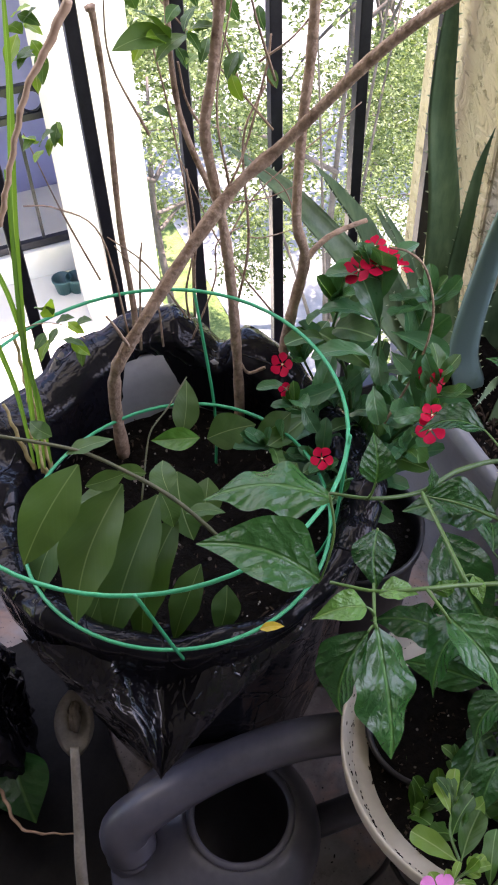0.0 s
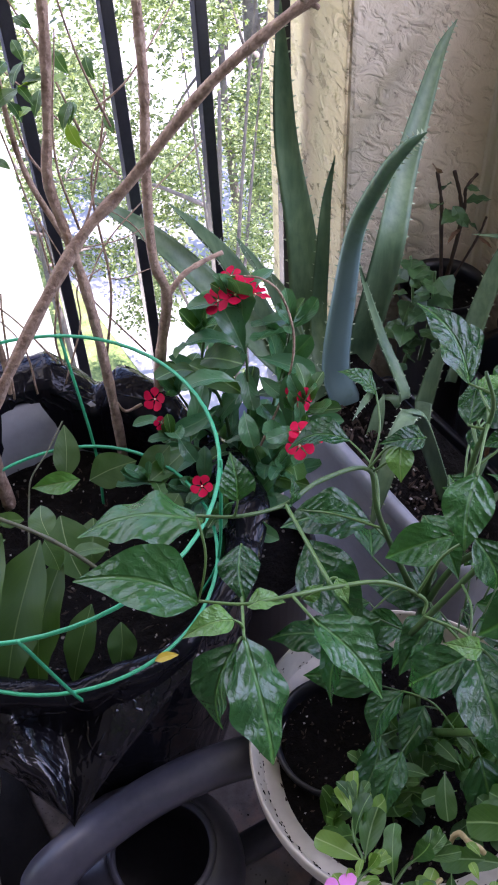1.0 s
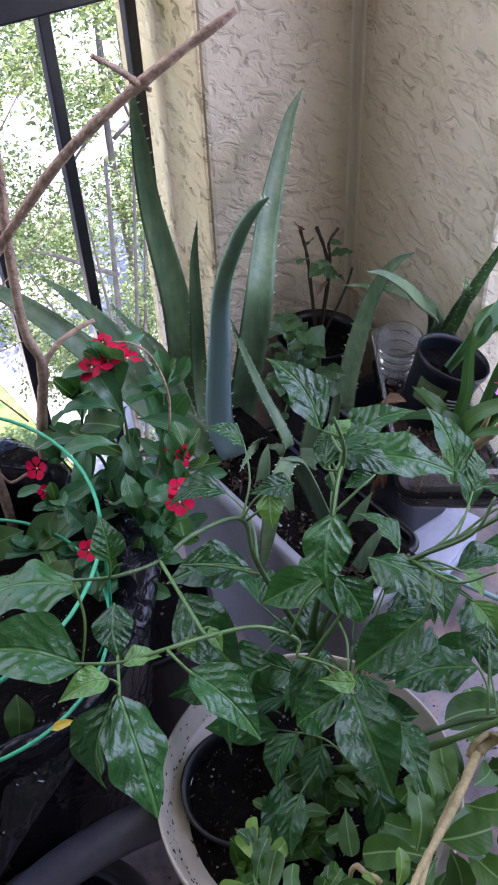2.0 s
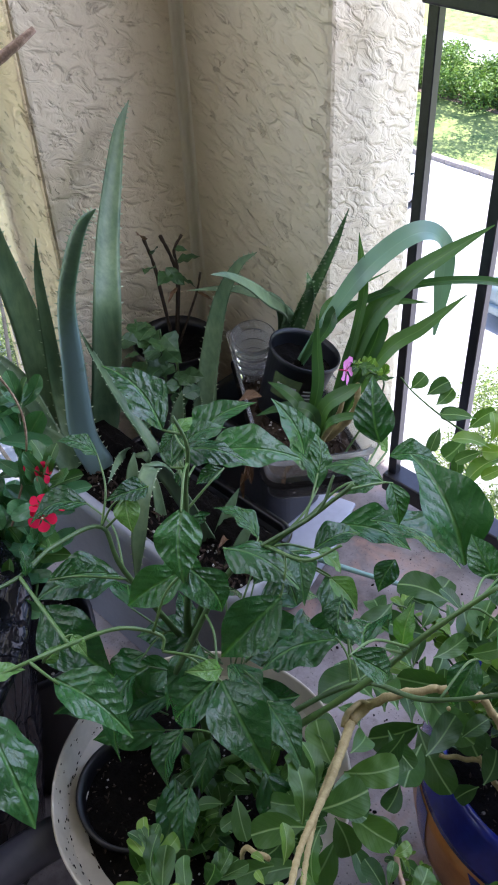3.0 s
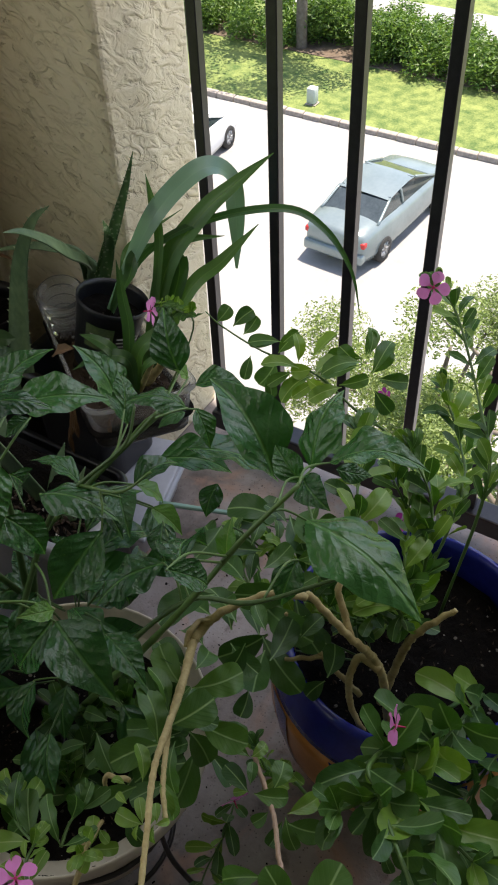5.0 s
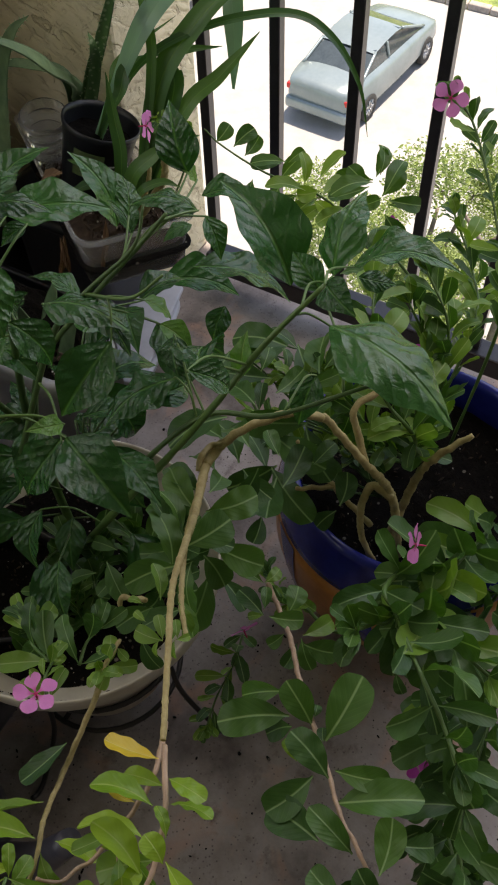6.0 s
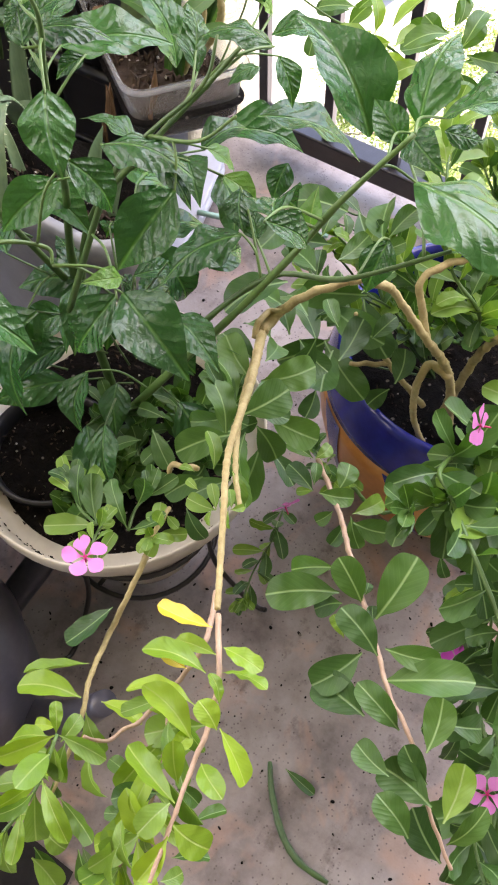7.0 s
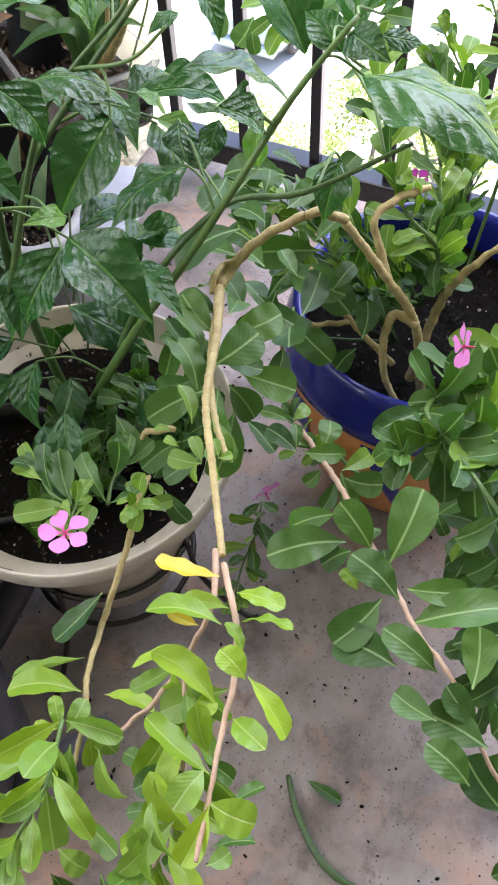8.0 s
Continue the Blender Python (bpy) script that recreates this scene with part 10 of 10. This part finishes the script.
leaf(kal, ROUND_SET, SUCCULENT, (1.051, 1.041, 0.545), (1.082, 1.080, 0.541), 0.8)
leaf(kal, ROUND_SET, SUCCULENT, (1.079, 1.070, 0.510), (1.065, 1.046, 0.504), 0.8)
stem(kal, DARK_STEM, [(1.084, 1.039, 0.380), (1.096, 1.056, 0.440), (1.107, 1.071, 0.500)], [0.005, 0.003])
leaf(kal, ROUND_SET, SUCCULENT, (1.094, 1.054, 0.474), (1.081, 1.030, 0.469), 0.8)
leaf(kal, ROUND_SET, SUCCULENT, (1.076, 1.035, 0.447), (1.059, 1.039, 0.425), 0.8)
leaf(kal, ROUND_SET, SUCCULENT, (1.092, 1.054, 0.467), (1.074, 1.043, 0.449), 0.8)
leaf(kal, ROUND_SET, SUCCULENT, (1.060, 1.023, 0.466), (1.064, 1.057, 0.461), 0.8)
leaf(kal, ROUND_SET, SUCCULENT, (1.055, 1.020, 0.468), (1.051, 1.064, 0.463), 0.8)
leaf(kal, ROUND_SET, SUCCULENT, (1.102, 1.053, 0.462), (1.127, 1.024, 0.457), 0.8)
leaf(kal, ROUND_SET, SUCCULENT, (1.083, 1.046, 0.484), (1.076, 1.071, 0.475), 0.8)
leaf(kal, ROUND_SET, SUCCULENT, (1.081, 1.039, 0.444), (1.054, 1.006, 0.439), 0.8)
leaf(kal, ROUND_SET, SUCCULENT, (1.090, 1.059, 0.488), (1.055, 1.058, 0.483), 0.8)
leaf(kal, ROUND_SET, SUCCULENT, (1.079, 1.036, 0.477), (1.085, 1.010, 0.470), 0.8)
leaf(kal, ROUND_SET, SUCCULENT, (1.064, 1.012, 0.460), (1.105, 1.009, 0.455), 0.8)
stem(kal, DARK_STEM, [(1.069, 1.098, 0.380), (1.084, 1.123, 0.460), (1.081, 1.138, 0.550)], [0.005, 0.003])
leaf(kal, ROUND_SET, SUCCULENT, (1.047, 1.077, 0.490), (1.089, 1.075, 0.485), 0.8)
leaf(kal, ROUND_SET, SUCCULENT, (1.056, 1.107, 0.504), (1.039, 1.130, 0.499), 0.8)
leaf(kal, ROUND_SET, SUCCULENT, (1.045, 1.085, 0.550), (1.090, 1.106, 0.547), 0.8)
leaf(kal, ROUND_SET, SUCCULENT, (1.080, 1.111, 0.474), (1.070, 1.062, 0.471), 0.8)
leaf(kal, ROUND_SET, SUCCULENT, (1.037, 1.080, 0.543), (1.066, 1.088, 0.538), 0.8)
leaf(kal, ROUND_SET, SUCCULENT, (1.068, 1.112, 0.480), (1.030, 1.080, 0.476), 0.8)
leaf(kal, ROUND_SET, SUCCULENT, (1.060, 1.105, 0.542), (1.103, 1.131, 0.538), 0.8)
leaf(kal, ROUND_SET, SUCCULENT, (1.074, 1.110, 0.466), (1.079, 1.084, 0.458), 0.8)
leaf(kal, ROUND_SET, SUCCULENT, (1.074, 1.130, 0.508), (1.071, 1.178, 0.503), 0.8)
leaf(kal, ROUND_SET, SUCCULENT, (1.072, 1.113, 0.480), (1.092, 1.109, 0.460), 0.8)
leaf(kal, ROUND_SET, SUCCULENT, (1.054, 1.105, 0.550), (1.087, 1.139, 0.545), 0.8)
stem(kal, DARK_STEM, [(1.041, 1.081, 0.380), (1.056, 1.087, 0.420), (1.056, 1.105, 0.460)], [0.005, 0.003])
leaf(kal, ROUND_SET, SUCCULENT, (1.030, 1.074, 0.460), (1.061, 1.106, 0.455), 0.8)
leaf(kal, ROUND_SET, SUCCULENT, (1.025, 1.076, 0.450), (1.032, 1.125, 0.447), 0.8)
leaf(kal, ROUND_SET, SUCCULENT, (1.016, 1.065, 0.453), (1.022, 1.114, 0.449), 0.8)
leaf(kal, ROUND_SET, SUCCULENT, (1.043, 1.075, 0.430), (1.029, 1.051, 0.425), 0.8)
leaf(kal, ROUND_SET, SUCCULENT, (1.018, 1.047, 0.429), (1.037, 1.055, 0.410), 0.8)
leaf(kal, ROUND_SET, SUCCULENT, (1.019, 1.049, 0.434), (1.040, 1.066, 0.426), 0.8)
leaf(kal, ROUND_SET, SUCCULENT, (1.012, 1.041, 0.422), (0.985, 1.037, 0.416), 0.8)
leaf(kal, ROUND_SET, SUCCULENT, (1.026, 1.057, 0.441), (1.063, 1.078, 0.436), 0.8)
leaf(kal, ROUND_SET, SUCCULENT, (1.054, 1.089, 0.435), (1.045, 1.061, 0.430), 0.8)
leaf(kal, ROUND_SET, SUCCULENT, (1.036, 1.088, 0.457), (1.020, 1.110, 0.451), 0.8)
leaf(kal, ROUND_SET, SUCCULENT, (1.039, 1.087, 0.460), (1.005, 1.051, 0.456), 0.8)
corner_pot = thing("nursery_pot", (1.195, 1.178, 0.0), "tall black nursery pot in the wall corner", "nursery pot")
part("pot_body", lathe_bm([(0.0, 0.0), (0.058, 0.0), (0.061, 0.004), (0.075, 0.405), (0.079, 0.407), (0.080, 0.428), (0.078, 0.430), (0.073, 0.406), (0.060, 0.02), (0.0, 0.016)], 40), BLACK_PLASTIC, corner_pot)
part("soil", soil_bm(0.070, 0.395, 0.005, seed=31), SOIL, corner_pot)
withered = thing("shrub", (1.195, 1.178, 0.398), "withered shrub with bare stems and a few dull leaves", "shrub")
stem(withered, BARK_BITS, [(1.195, 1.178, 0.398), (1.177, 1.180, 0.545), (1.169, 1.180, 0.603), (1.158, 1.185, 0.655)], [0.0045, 0.0045, 0.0040, 0.0036], knobs=0.3)
stem(withered, BARK_BITS, [(1.195, 1.178, 0.398), (1.228, 1.190, 0.529), (1.220, 1.190, 0.585), (1.199, 1.190, 0.641)], [0.005, 0.005, 0.0045, 0.0040], knobs=0.3)
stem(withered, BARK_BITS, [(1.195, 1.178, 0.398), (1.212, 1.170, 0.568), (1.210, 1.170, 0.615), (1.231, 1.170, 0.637)], [0.004, 0.004, 0.0036, 0.0032], knobs=0.3)
stem(withered, BARK_BITS, [(1.195, 1.178, 0.398), (1.251, 1.170, 0.503), (1.267, 1.170, 0.544)], [0.003, 0.003, 0.0027, 0.0024], knobs=0.3)
leaf(withered, ROUND_SET, SUCCULENT, (1.211, 1.170, 0.589), (1.253, 1.150, 0.594), 0.5)
leaf(withered, ROUND_SET, SUCCULENT, (1.199, 1.170, 0.574), (1.210, 1.150, 0.552), 0.7)
leaf(withered, ROUND_SET, SUCCULENT, (1.193, 1.170, 0.579), (1.149, 1.150, 0.582), 0.6)
leaf(withered, ROUND_SET, SUCCULENT, (1.212, 1.170, 0.557), (1.241, 1.150, 0.531), 0.6)
leaf(withered, ROUND_SET, SUCCULENT, (1.187, 1.170, 0.591), (1.194, 1.150, 0.562), 0.7)
leaf(withered, ROUND_SET, SUCCULENT, (1.210, 1.170, 0.619), (1.224, 1.150, 0.617), 0.5)
leaf(withered, ROUND_SET, SUCCULENT, (1.161, 1.170, 0.629), (1.158, 1.150, 0.653), 0.6)
leaf(withered, ROUND_SET, SUCCULENT, (1.161, 1.170, 0.602), (1.123, 1.150, 0.618), 0.5)
leaf(withered, LONG_SET, DRY_LEAF, (1.252, 1.170, 0.509), (1.275, 1.150, 0.489), 0.2, name='dry_leaf')
leaf(withered, LONG_SET, DRY_LEAF, (1.211, 1.170, 0.539), (1.166, 1.150, 0.539), 0.2, name='dry_leaf')
leaf(withered, LONG_SET, DRY_LEAF, (1.146, 1.170, 0.663), (1.122, 1.150, 0.693), 0.5, name='dry_leaf')

# ---- plants in the clear tub ----
dracaena = thing("strap_leaf_plant", (1.19, 0.80, 0.405), "clump of long arching strap leaves in the tub", "strap-leaf plant")
blade(dracaena, BLUE_BLADE, [(1.242, 0.905, 0.475), (1.240, 0.801, 0.671), (1.290, 0.771, 0.727), (1.340, 0.746, 0.745), (1.380, 0.733, 0.710), (1.410, 0.744, 0.614), (1.420, 0.755, 0.511)], [0.0198, 0.0318, 0.0348, 0.0355, 0.0330, 0.0270, 0.0040], 0.25, (-0.5, -0.3, 1))
blade(dracaena, BLADE_LEAF, [(1.190, 0.800, 0.405), (1.240, 0.772, 0.605), (1.290, 0.733, 0.688), (1.330, 0.689, 0.738), (1.370, 0.647, 0.778)], [0.0187, 0.0325, 0.0336, 0.0218, 0.0014], 0.25, (-0.5, -0.3, 1))
blade(dracaena, BLADE_LEAF, [(1.242, 0.905, 0.475), (1.240, 0.800, 0.635), (1.300, 0.719, 0.684), (1.360, 0.624, 0.697), (1.380, 0.565, 0.668), (1.390, 0.521, 0.600), (1.390, 0.501, 0.521)], [0.0077, 0.0124, 0.0135, 0.0138, 0.0118, 0.0062, 0.0006], 0.25, (-0.5, -0.3, 1))
blade(dracaena, BLADE_LEAF, [(1.190, 0.800, 0.405), (1.240, 0.778, 0.644), (1.260, 0.796, 0.708), (1.270, 0.811, 0.751)], [0.0088, 0.0155, 0.0134, 0.0006], 0.25, (-1, -0.2, 0.2))
blade(dracaena, BLADE_LEAF, [(1.190, 0.800, 0.405), (1.250, 0.739, 0.571), (1.300, 0.703, 0.613), (1.340, 0.658, 0.672)], [0.0143, 0.0251, 0.0218, 0.0010], 0.25, (-0.5, -0.3, 1))
blade(dracaena, BLADE_LEAF, [(1.190, 0.800, 0.405), (1.260, 0.770, 0.595), (1.280, 0.765, 0.640), (1.320, 0.709, 0.647)], [0.0121, 0.0213, 0.0185, 0.0009], 0.25, (-0.5, -0.3, 1))
blade(dracaena, BLADE_LEAF, [(1.190, 0.800, 0.405), (1.250, 0.757, 0.585), (1.270, 0.766, 0.624), (1.280, 0.754, 0.644)], [0.0165, 0.0290, 0.0252, 0.0012], 0.25, (-0.5, -0.3, 1))
blade(dracaena, BLADE_LEAF, [(1.160, 0.820, 0.405), (1.160, 0.794, 0.531), (1.170, 0.804, 0.587), (1.180, 0.815, 0.652)], [0.0121, 0.0213, 0.0185, 0.0009], 0.25, (-1, -0.2, 0.2))
blade(dracaena, BLADE_LEAF, [(1.160, 0.800, 0.405), (1.150, 0.772, 0.508), (1.170, 0.743, 0.545), (1.190, 0.732, 0.555)], [0.0143, 0.0251, 0.0218, 0.0010], 0.25, (-0.5, -0.3, 1))
blade(dracaena, BLADE_LEAF, [(1.160, 0.800, 0.405), (1.130, 0.779, 0.506), (1.120, 0.830, 0.498), (1.110, 0.885, 0.456)], [0.0121, 0.0213, 0.0185, 0.0009], 0.25, (-0.5, -0.3, 1))
blade(dracaena, BLADE_LEAF, [(1.170, 0.800, 0.405), (1.140, 0.753, 0.496), (1.160, 0.724, 0.513), (1.170, 0.698, 0.506)], [0.0077, 0.0135, 0.0118, 0.0006], 0.25, (-0.5, -0.3, 1))
blade(dracaena, BLADE_LEAF, [(1.160, 0.800, 0.405), (1.130, 0.802, 0.505), (1.130, 0.837, 0.522), (1.140, 0.884, 0.510)], [0.0110, 0.0193, 0.0168, 0.0008], 0.25, (-0.5, -0.3, 1))
blade(dracaena, BLADE_LEAF, [(1.242, 0.905, 0.475), (1.220, 0.830, 0.591), (1.240, 0.823, 0.626), (1.280, 0.787, 0.636)], [0.0121, 0.0213, 0.0185, 0.0009], 0.25, (-0.5, -0.3, 1))
blade(dracaena, BLADE_LEAF, [(1.242, 0.905, 0.475), (1.240, 0.858, 0.579), (1.270, 0.859, 0.612), (1.320, 0.786, 0.673)], [0.0077, 0.0135, 0.0118, 0.0006], 0.25, (-0.5, -0.3, 1))
spotted = thing("aloe", (1.29, 0.99, 0.41), "small white-spotted aloe in the clear tub", "aloe")
aloe_leaf(spotted, ALOE_SPOT, [(1.285, 0.985, 0.40), (1.305, 0.957, 0.525), (1.310, 0.919, 0.618), (1.315, 0.891, 0.689), (1.320, 0.871, 0.750)], 0.026, (-0.7, -0.6, 0.3))
aloe_leaf(spotted, ALOE_SPOT, [(1.29, 0.99, 0.40), (1.305, 0.946, 0.541), (1.290, 0.924, 0.603), (1.300, 0.939, 0.620)], 0.024, (-0.7, -0.6, 0.3))
aloe_leaf(spotted, ALOE, [(1.295, 0.985, 0.42), (1.290, 0.976, 0.519), (1.230, 0.961, 0.588), (1.190, 0.965, 0.635), (1.150, 0.973, 0.670), (1.120, 0.980, 0.683)], 0.032, (-0.3, -0.5, 1), thick=0.1, teeth=False)
aloe_leaf(spotted, ALOE, [(1.29, 0.99, 0.40), (1.280, 0.982, 0.539), (1.250, 1.033, 0.567), (1.220, 1.073, 0.571), (1.180, 1.109, 0.572)], 0.024, (-0.3, -0.5, 1), thick=0.1, teeth=False)
leaf(dracaena, LONG_SET, DRY_LEAF, (1.080, 0.895, 0.342), (1.070, 0.885, 0.287), 0.14)
leaf(dracaena, LONG_SET, DRY_LEAF, (1.080, 0.792, 0.419), (1.070, 0.792, 0.369), 0.14)
leaf(dracaena, LONG_SET, DRY_LEAF, (1.080, 0.888, 0.510), (1.070, 0.835, 0.553), 0.35)
leaf(dracaena, LONG_SET, DRY_LEAF, (1.059, 0.846, 0.440), (1.038, 0.856, 0.360), 0.14, name='dry_leaf')
leaf(dracaena, LONG_SET, DRY_LEAF, (1.052, 0.848, 0.440), (1.052, 0.845, 0.360), 0.14, name='dry_leaf')
leaf(dracaena, LONG_SET, DRY_LEAF, (1.108, 0.801, 0.450), (1.088, 0.801, 0.380), 0.14, name='dry_leaf')
leaf(dracaena, LONG_SET, DRY_LEAF, (1.203, 0.867, 0.430), (1.201, 0.841, 0.420), 0.6, name='dry_leaf')
leaf(dracaena, LONG_SET, DRY_LEAF, (1.195, 0.847, 0.440), (1.188, 0.857, 0.430), 0.6, name='dry_leaf')
stem(dracaena, WOODY_STEM, [(1.19, 0.80, 0.40), (1.200, 0.752, 0.480), (1.210, 0.754, 0.531)], [0.012, 0.009, 0.007], knobs=0.4)
stem(dracaena, WOODY_STEM, [(1.17, 0.80, 0.40), (1.180, 0.768, 0.479), (1.190, 0.765, 0.527)], [0.008, 0.006, 0.004], knobs=0.4)

# ---- litter on the floor ----
tagged(part("bean_pod", tube_bm([(0.464, 0.200, 0.008), (0.429, 0.174, 0.008), (0.394, 0.136, 0.008), (0.378, 0.100, 0.008), (0.377, 0.057, 0.008)], [0.003, 0.0042, 0.0045, 0.0045, 0.003], 8, 6, 0.15), DARK_STEM), "fallen green stalk lying on the concrete", "plant stalk")
fallen = thing("fallen_leaf", (0.468, 0.177, 0.006), "single dark green leaf fallen on the floor", "leaf")
leaf(fallen, VINCA_SET, VINCA_LEAF, (0.468, 0.177, 0.006), (0.461, 0.127, 0.006), 0.3, (0, 0, 1), 0.0, "leaf_blade")
dry = thing("fallen_leaf", (0.236, 0.344, 0.006), "withered olive leaf fallen on the floor", "leaf")
leaf(dry, VINCA_SET, LONG_LEAF, (0.240, 0.352, 0.006), (0.216, 0.301, 0.006), 0.35, (0, 0, 1), 0.0, "leaf_blade")
litter_rng = random.Random(4)
crumbs = bmesh.new()
for k in range(420):
    x, y = litter_rng.uniform(0.25, 1.4), litter_rng.uniform(-0.15, 0.75)
    s = litter_rng.uniform(0.0008, 0.0032)
    m = Matrix.LocRotScale((x, y, s * 0.6), Euler((litter_rng.uniform(0, 3), litter_rng.uniform(0, 3), 0)), (s, s * litter_rng.uniform(0.6, 1.6), s * 0.6))
    bmesh.ops.create_icosphere(crumbs, subdivisions=1, radius=1.0, matrix=m)
tagged(part("soil_crumbs", crumbs, SOIL), "scattered crumbs of soil on the concrete", "soil crumbs", kind="stuff")
